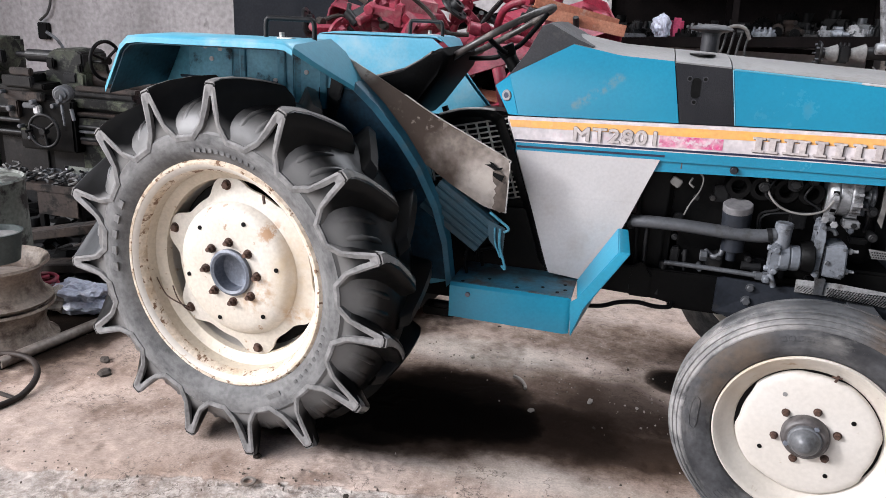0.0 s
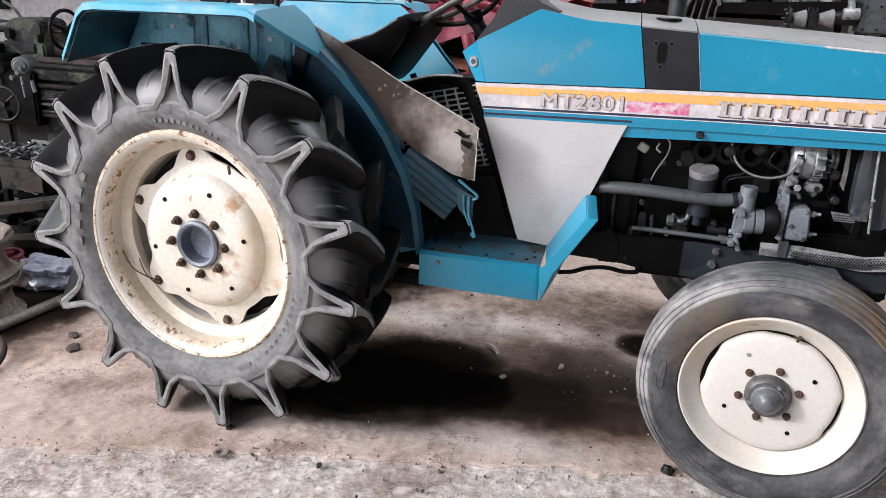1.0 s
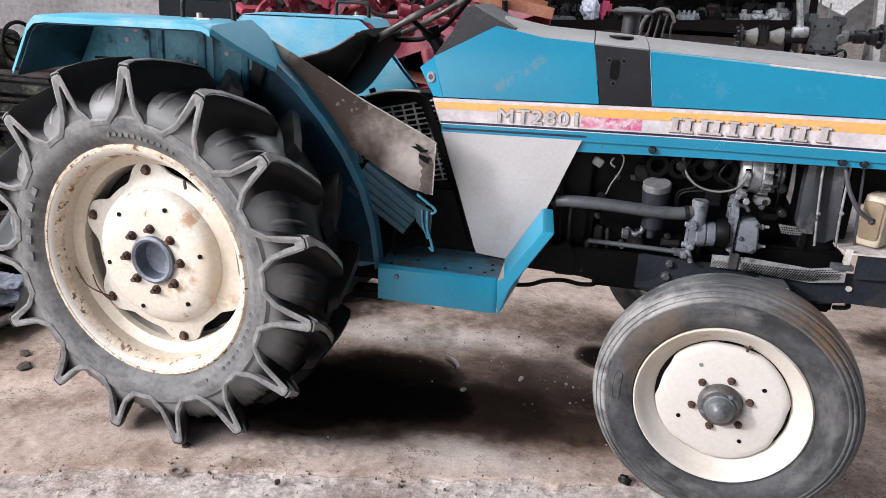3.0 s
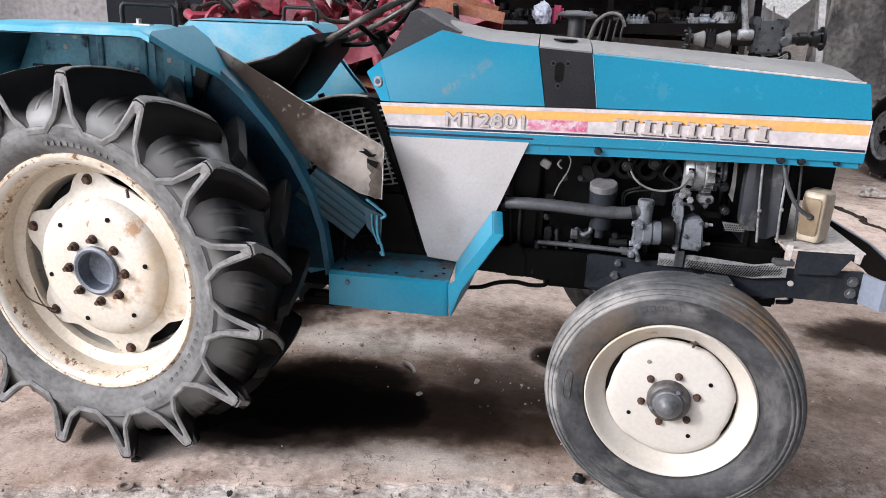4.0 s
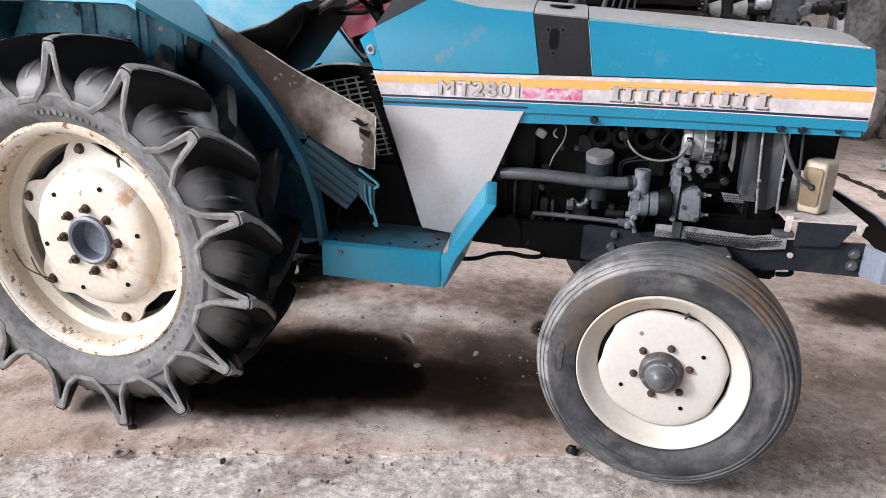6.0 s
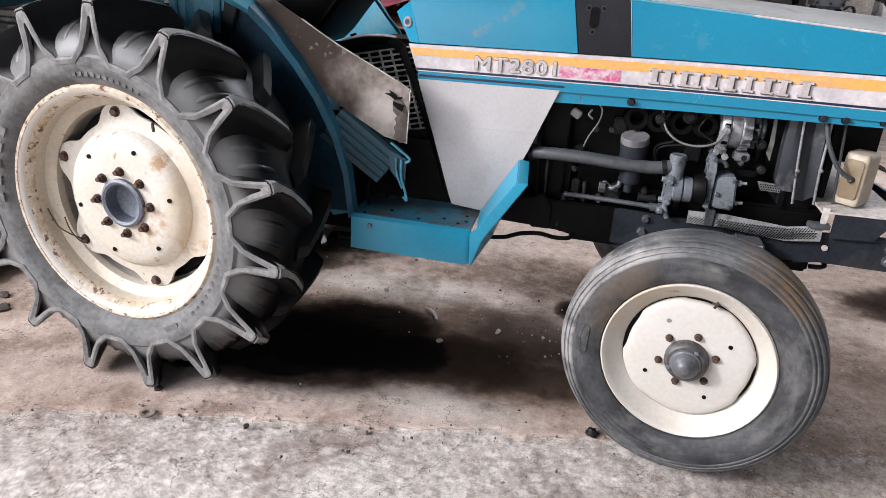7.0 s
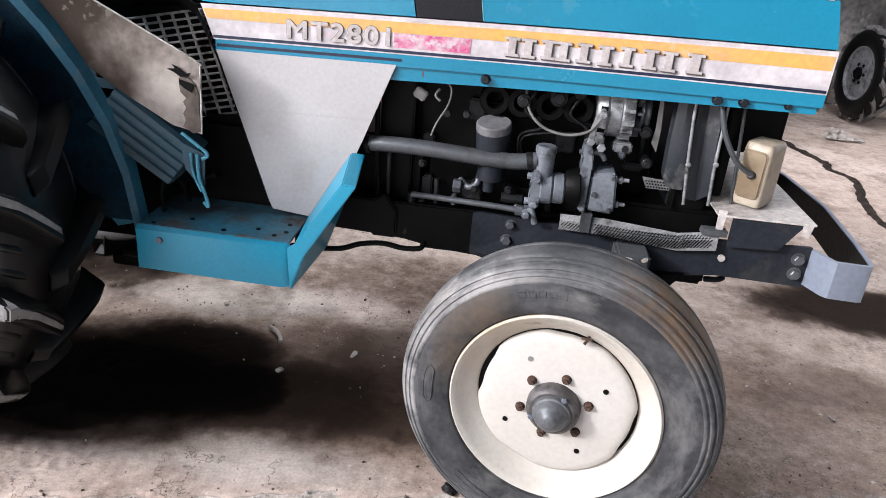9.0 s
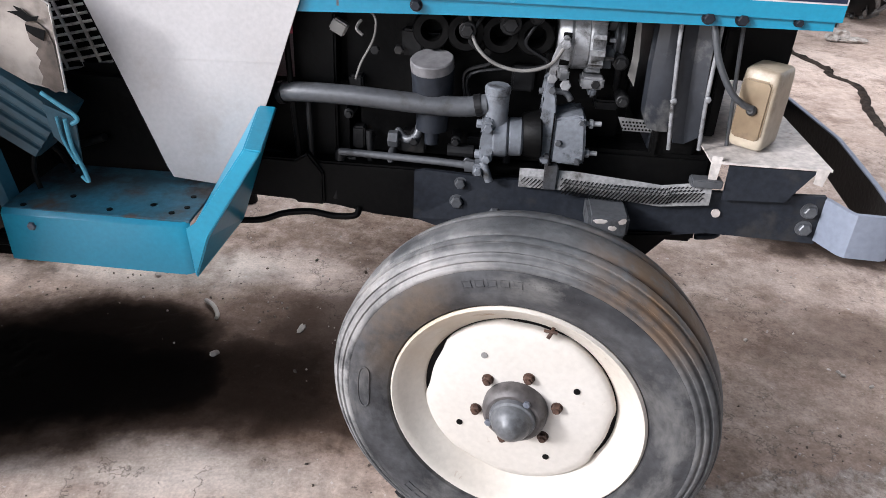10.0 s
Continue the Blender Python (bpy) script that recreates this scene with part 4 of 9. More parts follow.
def rear_wheel(m, first):
    """Cream steel rim and dished disc with a barred tyre; the axle lies along local y, the outer side at -y."""
    if not REAR:
        REAR["lug_o"], REAR["lug_i"], REAR["edge"], REAR["crest"] = lug_mesh(1), lug_mesh(-1), edge_mesh(), worn_top_mesh()
    bm = B()
    revolve(bm, [(0.314, -0.004), (0.326, -0.007), (0.333, 0.000), (0.331, 0.010), (0.318, 0.014), (0.306, 0.024), (0.302, 0.070), (0.276, 0.085), (0.272, 0.175), (0.300, 0.190), (0.304, 0.240), (0.328, 0.250), (0.332, 0.262), (0.322, 0.265), (0.296, 0.252), (0.290, 0.196), (0.264, 0.180), (0.267, 0.080), (0.294, 0.064), (0.297, 0.024), (0.305, 0.006)], 72)
    rim = part("rear_wheel", bm, CREAM, tractor, "cream rear wheel with rust at the rim edge", m, 50)

    def sub(name, bm, material, label="", smooth=None):
        if isinstance(bm, bpy.types.Mesh):
            ob = part(name, bm, material, rim, label, m)
        else:
            ob = part(name, bm, material, rim, label, m, smooth)
        return ob

    bm = B()
    revolve(bm, [(0.326, 0.006), (0.336, -0.006), (0.350, -0.0185), (0.364, -0.026), (0.378, -0.0302), (0.390, -0.0315), (0.404, -0.0305), (0.409, -0.020), (0.440, -0.003), (0.468, 0.018), (0.484, 0.042), (0.494, 0.072), (0.499, 0.10), (0.500, 0.130), (0.499, 0.16), (0.494, 0.20), (0.484, 0.225), (0.470, 0.262), (0.455, 0.284), (0.425, 0.292), (0.395, 0.291), (0.365, 0.282), (0.338, 0.266), (0.315, 0.254), (0.307, 0.236), (0.307, 0.024)], 120)
    sub("tyre", bm, RUBBER_SIDE, "dusty black barred tyre", 60)
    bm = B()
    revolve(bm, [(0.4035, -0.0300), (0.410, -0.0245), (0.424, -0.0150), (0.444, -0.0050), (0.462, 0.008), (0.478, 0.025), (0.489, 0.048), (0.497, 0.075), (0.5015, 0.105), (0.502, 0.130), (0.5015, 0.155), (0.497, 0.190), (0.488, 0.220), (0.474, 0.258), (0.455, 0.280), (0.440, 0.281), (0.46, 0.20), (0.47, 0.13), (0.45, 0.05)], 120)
    sub("tread_base", bm, TREAD_PAD, "rubber between the bars, dust and sheen at its edge", 60)
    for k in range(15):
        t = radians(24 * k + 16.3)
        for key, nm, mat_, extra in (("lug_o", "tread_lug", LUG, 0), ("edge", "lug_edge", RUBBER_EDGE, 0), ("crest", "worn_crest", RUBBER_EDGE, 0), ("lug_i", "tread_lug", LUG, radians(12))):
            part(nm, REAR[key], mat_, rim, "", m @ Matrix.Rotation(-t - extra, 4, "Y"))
    bm = B()
    revolve(bm, [(0.3195, -0.0070), (0.3262, -0.0086), (0.3342, -0.001), (0.334, 0.004), (0.331, 0.0), (0.326, -0.0065), (0.3195, -0.0055)], 72)
    sub("rim_lip", bm, RUST_RING, "rusty rim lip")
    bm = B()
    revolve(bm, [(0.3065, 0.0225), (0.2965, 0.0235), (0.2935, 0.063), (0.2665, 0.0795), (0.2635, 0.100), (0.268, 0.100), (0.298, 0.066), (0.301, 0.030)], 72)
    sub("rim_barrel", bm, DIRTY_SHADED_CREAM, "dirty inside of the rim, shade in its tan", 50)
    bm = B()
    revolve(bm, [(0.3135, 0.0005), (0.3045, 0.0065), (0.2960, 0.0245), (0.2957, 0.031), (0.3, 0.031), (0.306, 0.012)], 72)
    sub("rust_ring", bm, RUST_RING, "flaking rust ring inside the lip", 50)
    # Black disc added behind the gaps to keep light out.
    sub("gap_blackout_disc", cyl(B(), (0, 0.128, 0), (0, 0.16, 0), 0.257, seg=48, bevel=0.006), IRON_DARK, "black disc added to darken the gaps", 40)
    # dished disc: raised round face, then a lobed plate that is bolted to the rim
    bm = B()
    revolve(bm, [(0.066, 0.048), (0.105, 0.044), (0.150, 0.045), (0.170, 0.048), (0.184, 0.055), (0.196, 0.068), (0.204, 0.083), (0.205, 0.092), (0.196, 0.086), (0.182, 0.068), (0.166, 0.058), (0.148, 0.053), (0.105, 0.052), (0.066, 0.056)], 64)
    sub("disc_face", bm, CREAM_RUSTY, "cream dished wheel disc with rust streaks", 50)
    bm = B()
    outer = []
    for k in range(120):
        t = 2 * math.pi * k / 120
        deg = 3.0 * k
        low = min(HOLLOWS, key=lambda h: abs((deg - h[0] + 180) % 360 - 180))[1]
        r = low
        for c in LOBES:
            gap = (deg - c + 180) % 360 - 180
            r = max(r, low + (0.267 - low) * math.exp(-(radians(gap) / 0.25) ** 4))
        outer.append((r * math.cos(t), r * math.sin(t), 0.086))
    rows = [[(0.186 * math.cos(2 * math.pi * k / 120), 0.075, 0.186 * math.sin(2 * math.pi * k / 120)) for k in range(120)], [(x, y, z) for x, z, y in outer], [(x, y + 0.008, z) for x, z, y in outer], [(0.186 * math.cos(2 * math.pi * k / 120), 0.090, 0.186 * math.sin(2 * math.pi * k / 120)) for k in range(120)]]
    skin(bm, rows, close=True)
    sub("disc_plate", bm, CREAM_RUSTY, "lobed cream plate bolted to the rim", 40)
    bm = B()
    revolve(bm, [(0.0, 0.080), (0.046, 0.080), (0.052, 0.076), (0.055, 0.036), (0.062, 0.032), (0.069, 0.036), (0.069, 0.060), (0.05, 0.11), (0.0, 0.11)], 40)
    sub("hub_cap", bm, HUB_GREY, "recessed blue-grey hub centre", 40)
    for k in range(8):
        t = radians(45 * k + 2)
        bm = B()
        c = Vector((0.0895 * math.cos(t), 0.046, 0.0895 * math.sin(t)))
        cyl(bm, c, c + Vector((0, -0.004, 0)), 0.0135, seg=16)
        hexhead(bm, c + Vector((0, -0.004, 0)), (0, -1, 0), 0.0115, 0.010)
        cyl(bm, c + Vector((0, -0.014, 0)), c + Vector((0, -0.023, 0)), 0.0065, seg=10)
        sub("wheel_nut", bm, RUST_BOLT)
    for k in range(6):
        t = radians(60 * k + 12)
        bm = B()
        c = Vector((0.157 * math.cos(t), 0.0462, 0.157 * math.sin(t)))
        cyl(bm, c, c + Vector((0, -0.0035, 0)), 0.0065, seg=12)
        sub("disc_hole", bm, IRON_DARK)
    for cdeg in LOBES[1:5]:
        t = radians(cdeg)
        bm = B()
        c = Vector((0.246 * math.cos(t), 0.086, 0.246 * math.sin(t)))
        cyl(bm, c, c + Vector((0, -0.005, 0)), 0.0155, seg=18, bevel=0.001)
        hexhead(bm, c + Vector((0, -0.005, 0)), (0, -1, 0), 0.0118, 0.010)
        sub("lobe_bolt", bm, RUST_BOLT)
    if first:
        for r, a0, a1, n_, w, h, y in ((0.366, 148, 188, 5, 0.026, 0.022, -0.0275), (0.362, 66, 100, 11, 0.014, 0.012, -0.0262), (0.362, -46, -10, 9, 0.012, 0.012, -0.0262), (0.366, -64, -54, 1, 0.050, 0.020, -0.0275)):
            for q in range(n_):
                sub("sidewall_mark", arc_block(r, radians(a0 + (a1 - a0) * (q + 0.5) / n_), w, h, y), RUBBER_SIDE)
        # short moulded ridges in the pockets between the bars
        for k in range(15):
            for d in (-0.075, 0.035):
                bm = B()
                rows = []
                for y, r0, h, turn in ((-0.006, 0.4430, 0.000, 0.0), (0.004, 0.4570, 0.005, -0.01), (0.022, 0.4755, 0.006, -0.03), (0.045, 0.4880, 0.006, -0.06), (0.066, 0.4950, 0.001, -0.085)):
                    g = radians(24 * k + 28.3) + d + turn
                    rows.append([Vector((r * math.cos(g + e), y, r * math.sin(g + e))) for e, r in ((-0.022, r0 - 0.004), (-0.012, r0 + h), (0.004, r0 + h), (0.030, r0 - 0.004))])
                skin(bm, rows)
                bmesh.ops.holes_fill(bm, edges=[e for e in bm.edges if e.is_boundary])
                sub("moulded_ridge", bm, TREAD_PAD, "", 80)
        # rusty wire left twisted round a bolt behind the disc
        for pts in (((-0.285, 0.05, -0.07), (-0.25, 0.045, -0.115), (-0.215, 0.05, -0.135), (-0.185, 0.07, -0.155)), ((-0.225, 0.05, -0.085), (-0.205, 0.045, -0.12), (-0.18, 0.05, -0.15), (-0.172, 0.07, -0.165))):
            sub("twisted_wire", tube(B(), pts, 0.0022, 6), RUST_BOLT, "", 60)
    bm = B()
    tube(bm, [(0.10, 0.07, 0.232), (0.118, 0.045, 0.238), (0.128, 0.035, 0.222)], 0.004, 8)
    sub("valve", bm, RUST_BOLT)
    return rim


R_REAR = 0.549
rear_wheel(pose(-0.006, 0.002, R_REAR, 0, 0, -7.5), True)
rear_wheel(pose(0.005, 2 * YC, R_REAR, 0, 0, 180), False)


def front_wheel(m, first):
    """Ribbed front wheel with a cream rim and dished disc."""
    bm = B()
    revolve(bm, [(0.213, 0.001), (0.219, -0.003), (0.2235, 0.002), (0.222, 0.009), (0.213, 0.016), (0.206, 0.050), (0.190, 0.075), (0.190, 0.090), (0.203, 0.100), (0.204, 0.128), (0.222, 0.136), (0.216, 0.142), (0.196, 0.132), (0.180, 0.094), (0.172, 0.060), (0.171, 0.046), (0.175, 0.041), (0.186, 0.032), (0.199, 0.018), (0.208, 0.007)], 72)
    rim = part("front_wheel", bm, CREAM, tractor, "cream front wheel with a dusty ribbed tyre", m, 50)

    def sub(name, bm, material, label="", smooth=None):
        return part(name, bm, material, rim, label, m, smooth)

    bm = B()
    side = [(0.2225, 0.008), (0.228, -0.003), (0.245, -0.012), (0.262, -0.016), (0.284, -0.017), (0.297, -0.0145), (0.300, -0.008), (0.296, 0.010), (0.262, 0.03), (0.226, 0.03)]
    revolve(bm, side, 96)
    sub("sidewall", bm, SIDE_FRONT, "dark dusty sidewall", 24)
    bm = B()
    prof = [(0.292, 0.012), (0.2960, -0.0130), (0.2985, -0.0150), (0.3030, -0.0148), (0.3056, -0.0130), (0.3070, -0.0100), (0.3095, -0.0092), (0.3118, -0.0112), (0.3155, -0.0100), (0.3180, -0.0075), (0.3186, -0.0030), (0.3215, -0.0012), (0.3240, -0.0035), (0.3285, -0.0005), (0.3312, 0.0030), (0.3305, 0.0085), (0.3325, 0.0110), (0.3352, 0.0105), (0.3368, 0.015), (0.3372, 0.024), (0.3360, 0.0285), (0.3320, 0.0315), (0.3320, 0.0375), (0.3360, 0.0400), (0.3378, 0.045), (0.3395, 0.052), (0.3398, 0.068), (0.3395, 0.084), (0.3368, 0.093), (0.3325, 0.095), (0.3325, 0.101), (0.3350, 0.103), (0.3360, 0.106), (0.3335, 0.118), (0.3300, 0.129), (0.327, 0.137), (0.303, 0.148), (0.284, 0.153), (0.262, 0.152), (0.226, 0.140), (0.206, 0.132)]
    revolve(bm, prof, 96)
    sub("tyre", bm, RUBBER_FRONT, "dusty grey-black ribbed front tyre", 55)
    bm = B()
    # round disc sunk into the rim; three shallow cuts leave dark slots along its edge
    outline = []
    for k in range(96):
        deg = 3.75 * k
        r = 0.1700 + 0.0006 * math.sin(radians(deg) * 5 + 1)
        for c, wide, deep in ((165, 20, 0.0105), (84, 17, 0.0055), (-12, 19, 0.0080), (-113, 13, 0.0042)):
            gap = (deg - c + 180) % 360 - 180
            r -= deep * math.exp(-(gap / wide) ** 6)
        outline.append(r)
    ring = lambda f, y: [(outline[k] * f * math.cos(2 * math.pi * k / 96), y, outline[k] * f * math.sin(2 * math.pi * k / 96)) for k in range(96)]
    skin(bm, [[(0.04 * math.cos(2 * math.pi * k / 96), 0.024, 0.04 * math.sin(2 * math.pi * k / 96)) for k in range(96)], ring(0.5, 0.024), ring(0.88, 0.026), ring(0.96, 0.0285), ring(0.99, 0.0325), ring(1.0, 0.038), ring(0.985, 0.052), ring(0.9, 0.044), [(0.04 * math.cos(2 * math.pi * k / 96), 0.034, 0.04 * math.sin(2 * math.pi * k / 96)) for k in range(96)]], close=True)
    sub("disc", bm, CREAM_DISC, "cream wheel disc with shallow edge cuts", 50)
    bm = B()
    revolve(bm, [(0.034, -0.004), (0.047, -0.005), (0.053, -0.001), (0.0555, 0.005), (0.057, 0.012), (0.057, 0.030), (0.034, 0.03)], 40)
    sub("hub_flange", bm, HUB_WORN, "greasy grey-brown hub flange", 35)
    bm = B()
    revolve(bm, [(0.0, -0.046), (0.010, -0.0455), (0.016, -0.043), (0.019, -0.039), (0.027, -0.033), (0.033, -0.024), (0.0355, -0.014), (0.0395, -0.012), (0.041, -0.005), (0.041, 0.01), (0.0, 0.01)], 40)
    sub("hub_cap", bm, HUB_CAP, "dull grey stepped hub cap", 35)
    for k in range(6):
        t = radians(60 * k + 17)
        bm = B()
        c = Vector((0.073 * math.cos(t), 0.025, 0.073 * math.sin(t)))
        cyl(bm, c, c + Vector((0, -0.003, 0)), 0.0105, seg=14)
        hexhead(bm, c + Vector((0, -0.003, 0)), (0, -1, 0), 0.0092, 0.008)
        cyl(bm, c + Vector((0, -0.011, 0)), c + Vector((0, -0.015, 0)), 0.005, seg=8)
        sub("wheel_bolt", bm, RUST_BOLT)
    for t in (radians(62), radians(205)):
        bm = B()
        hexhead(bm, (0.045 * math.cos(t), -0.005, 0.045 * math.sin(t)), (0, -1, 0), 0.0065, 0.006)
        sub("flange_bolt", bm, HUB_GREY)
    # Dark ring added behind the disc to paint shade in the slots.
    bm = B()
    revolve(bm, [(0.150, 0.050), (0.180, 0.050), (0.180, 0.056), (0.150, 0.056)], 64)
    sub("gap_shade_ring", bm, IRON_DARK)
    for k in range(4):
        t = radians(90 * k + 33)
        bm = B()
        c = Vector((0.117 * math.cos(t), 0.0253, 0.117 * math.sin(t)))
        cyl(bm, c, c + Vector((0, -0.0022, 0)), 0.0058, seg=12)
        sub("disc_hole", bm, DUSTY if k == 1 else IRON_DARK)
    bm = B()
    tube(bm, [(0.044, 0.040, 0.172), (0.042, 0.026, 0.170), (0.038, 0.018, 0.164)], 0.0034, 8)
    cyl(bm, (0.052, 0.024, 0.1735), (0.030, 0.024, 0.1735), 0.0026, seg=8)
    sub("valve", bm, RUST_BOLT)
    if first:
        oval = [(0.268 + 0.010 * math.sin(t), radians(179) + 0.165 * math.copysign(abs(math.cos(t)) ** 0.45, math.cos(t))) for t in (2 * math.pi * k / 28 for k in range(28))]
        sub("oval_mark", tube(B(), [(r * math.cos(a), -0.0160, r * math.sin(a)) for r, a in oval], 0.0016, 6, 2, closed=True), SIDE_FRONT, "", 60)
        for r, a0, a1, n_, w, h, y in ((0.276, 70, 112, 10, 0.014, 0.012, -0.0160), (0.276, 228, 262, 6, 0.020, 0.014, -0.0160), (0.276, 15, 50, 8, 0.014, 0.012, -0.0160)):
            for q in range(n_):
                sub("sidewall_mark", arc_block(r, radians(a0 + (a1 - a0) * (q + 0.5) / n_), w, h, y), SIDE_FRONT)
    return rim


front_wheel(pose(1.554, 0.032, 0.341, 0, 0, -11.5) @ Matrix.Scale(0.965, 4), True)
front_wheel(pose(1.62, 2 * YC - 0.03, 0.341, 0, 0, 168.5) @ Matrix.Scale(0.965, 4), False)

# fenders -----------------------------------------------------------------


def fender(side):
    """Blue rear fender: inner wall, top plate with rolled lip, sloping front and a narrow flange down its front edge."""
    def Y(y):
        return y if side > 0 else 2 * YC - y
    arc = [(0.270, 1.085), (0.345, 1.025), (0.415, 0.945), (0.475, 0.860), (0.530, 0.755), (0.565, 0.650), (0.585, 0.520)]
    if side < 0:
        arc = [(0.232, 1.143), (0.291, 1.075), (0.337, 1.019), (0.388, 0.963), (0.450, 0.870), (0.500, 0.700), (0.515, 0.520)]
    bm = B()
    wall = [(-0.364, 1.040), (-0.331, 1.105), (-0.302, 1.163), (-0.282, 1.182), (0.17, 1.189)] + arc + [(0.52, 0.50), (0.42, 0.62), (0.30, 0.72), (0.0, 0.80), (-0.3, 0.86)]
    prism(bm, wall, Y(0.305), Y(0.309))
    body = tpart("fender", bm, BLUE_GREY if side > 0 else BLUE_FAR_LIT, "blue sheet steel rear fender, dented and dusty", None)
    # Lower wall painted near black to stand for the shade behind the tyre.
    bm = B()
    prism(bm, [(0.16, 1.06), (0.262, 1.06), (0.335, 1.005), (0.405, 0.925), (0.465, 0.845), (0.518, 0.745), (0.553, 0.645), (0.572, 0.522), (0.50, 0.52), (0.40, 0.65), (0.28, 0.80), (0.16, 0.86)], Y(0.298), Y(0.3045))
    tpart("fender_shade_wall", bm, FENDER_SHADE, "lower fender wall darkened for shade", None, body)
    # top plate, lip and sloping front as one bent sheet
    prof = [(-0.361, 1.052), (-0.331, 1.110), (-0.302, 1.168), (-0.282, 1.186), (-0.25, 1.191), (0.16, 1.196), (0.185, 1.194), (0.207, 1.182)]
    bm = B()
    rows = [[(x, Y(0.035), z - 0.020) for x, z in prof], [(x, Y(0.035), z - 0.006) for x, z in prof], [(x, Y(0.043), z) for x, z in prof], [(x, Y(0.20), z + 0.003) for x, z in prof], [(x, Y(0.31), z) for x, z in prof]]
    skin(bm, rows, 0.003)
    tpart("fender_top", bm, BLUE_SHEEN_SCUFF, "flat blue fender top with rolled edge", 40, body)
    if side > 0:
        # Second sheet, painted dark for the shade under the fender top.
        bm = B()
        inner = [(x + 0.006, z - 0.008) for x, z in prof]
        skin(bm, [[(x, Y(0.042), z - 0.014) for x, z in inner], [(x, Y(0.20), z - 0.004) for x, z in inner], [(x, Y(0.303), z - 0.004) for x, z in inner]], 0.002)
        tpart("fender_under_shade", bm, UNDERSIDE_SHADE, "added sheet that darkens the fender underside", 40, body)
    bm = B()
    skin(bm, [[(0.208, Y(0.037), 1.168), (0.248, Y(0.10), 1.126), (0.288, Y(0.250), 1.064)], [(0.209, Y(0.038), 1.183), (0.249, Y(0.10), 1.140), (0.289, Y(0.252), 1.074)], [(0.206, Y(0.052), 1.189), (0.246, Y(0.115), 1.146), (0.286, Y(0.258), 1.080)], [(0.192, Y(0.31), 1.198), (0.238, Y(0.31), 1.164), (0.287, Y(0.31), 1.090)]], 0.003)
    tpart("fender_slope", bm, BLUE_DUSTY, "sloping fender front with dull dusty paint", 25, body)
    bm = B()
    flange = [(0.285, 1.085), (0.350, 1.025), (0.420, 0.945), (0.480, 0.860), (0.535, 0.755), (0.570, 0.650), (0.590, 0.520)]
    w = [0.050, 0.042, 0.036, 0.032, 0.030, 0.030, 0.030]
    if side < 0:
        flange = [(x + 0.004, z + 0.004) for x, z in arc]
    skin(bm, [[(x - 0.012, Y(0.305 - k), z - 0.012) for (x, z), k in zip(flange, w)], [(x, Y(0.305 - k + 0.008), z) for (x, z), k in zip(flange, w)], [(x + 0.006, Y(0.309), z + 0.006) for x, z in flange]], 0.003)
    tpart("fender_flange", bm, BLUE_SHADED if side > 0 else BLUE_SHEEN_SCUFF, "narrow blue flange darkened for shade" if side > 0 else "narrow pale blue flange", 40, body)
    for x0, x1 in ((-0.27, -0.12), (-0.10, 0.08), (0.10, 0.20)):
        bm = B()
        prism(bm, [(x0, 1.02), (x1, 1.02), (x1, 1.15), (x1 - 0.015, 1.17), (x0 + 0.015, 1.17), (x0, 1.15)], Y(0.300), Y(0.306), 0.003)
        tpart("pressed_panel", bm, FENDER_PANEL_LIT, "", None, body)
    for rx_, rz_ in ((-0.21, 1.155), (-0.16, 1.15), (-0.19, 1.12), (0.12, 1.10), (0.02, 1.07)):
        bm = B()
        cyl(bm, (rx_, Y(0.300), rz_), (rx_, Y(0.297), rz_), 0.007, seg=12)
        tpart("rivet", bm, POST, "", None, body)
    bm = B()
    tube(bm, [(0.047, Y(0.20), 1.19), (0.048, Y(0.20), 1.235), (0.053, Y(0.201), 1.245), (0.065, Y(0.203), 1.248), (0.165, Y(0.218), 1.248), (0.177, Y(0.22), 1.245), (0.182, Y(0.22), 1.235), (0.183, Y(0.22), 1.19)], 0.007, 10, 4)
    tpart("grab_rail", bm, IRON, "grey bent tube grab rail", 60, body)
    bm = B()
    box(bm, (0.105, Y(0.16) - 0.012, 1.196), (0.15, Y(0.16) + 0.012, 1.201), 0.001)
    cyl(bm, (0.115, Y(0.16), 1.200), (0.115, Y(0.16), 1.213), 0.007, seg=12)
    tpart("lamp_bracket", bm, CHROME, "bright bare lamp bracket", None, body)
    bm = B()
    prism(bm, [(0.19, 0.98), (0.215, 0.98), (0.25, 1.10), (0.235, 1.12), (0.205, 1.10)], Y(0.28), Y(0.30), 0.003)
    cyl(bm, (0.225, Y(0.28), 1.09), (0.225, Y(0.27), 1.09), 0.012, seg=16)
    tpart("bracket", bm, IRON, "", None, body)
    for x0, x1, z0, z1 in ((0.03, 0.055, 0.98, 1.19), (-0.09, -0.075, 0.98, 1.19), (0.165, 0.185, 1.0, 1.17)):
        bm = box(B(), (x0, Y(0.292) if side > 0 else Y(0.305), z0), (x1, Y(0.305) if side > 0 else Y(0.292), z1), 0.002)
        tpart("stiffener", bm, BLUE_GREY, "", None, body)
    bm = box(B(), (-0.30, min(Y(0.2965), Y(0.3)), 1.060), (0.03, max(Y(0.2965), Y(0.3)), 1.068), 0.001)
    tpart("seam", bm, FENDER_SHADE, "", None, body)
    if side < 0:
        body.matrix_basis = Matrix.Translation((0.12, 0, 0))
    return body


fender(1)
fender(-1)

# rusty side plate between fender and seat, and the ribbed blue duct under it
bm = B()
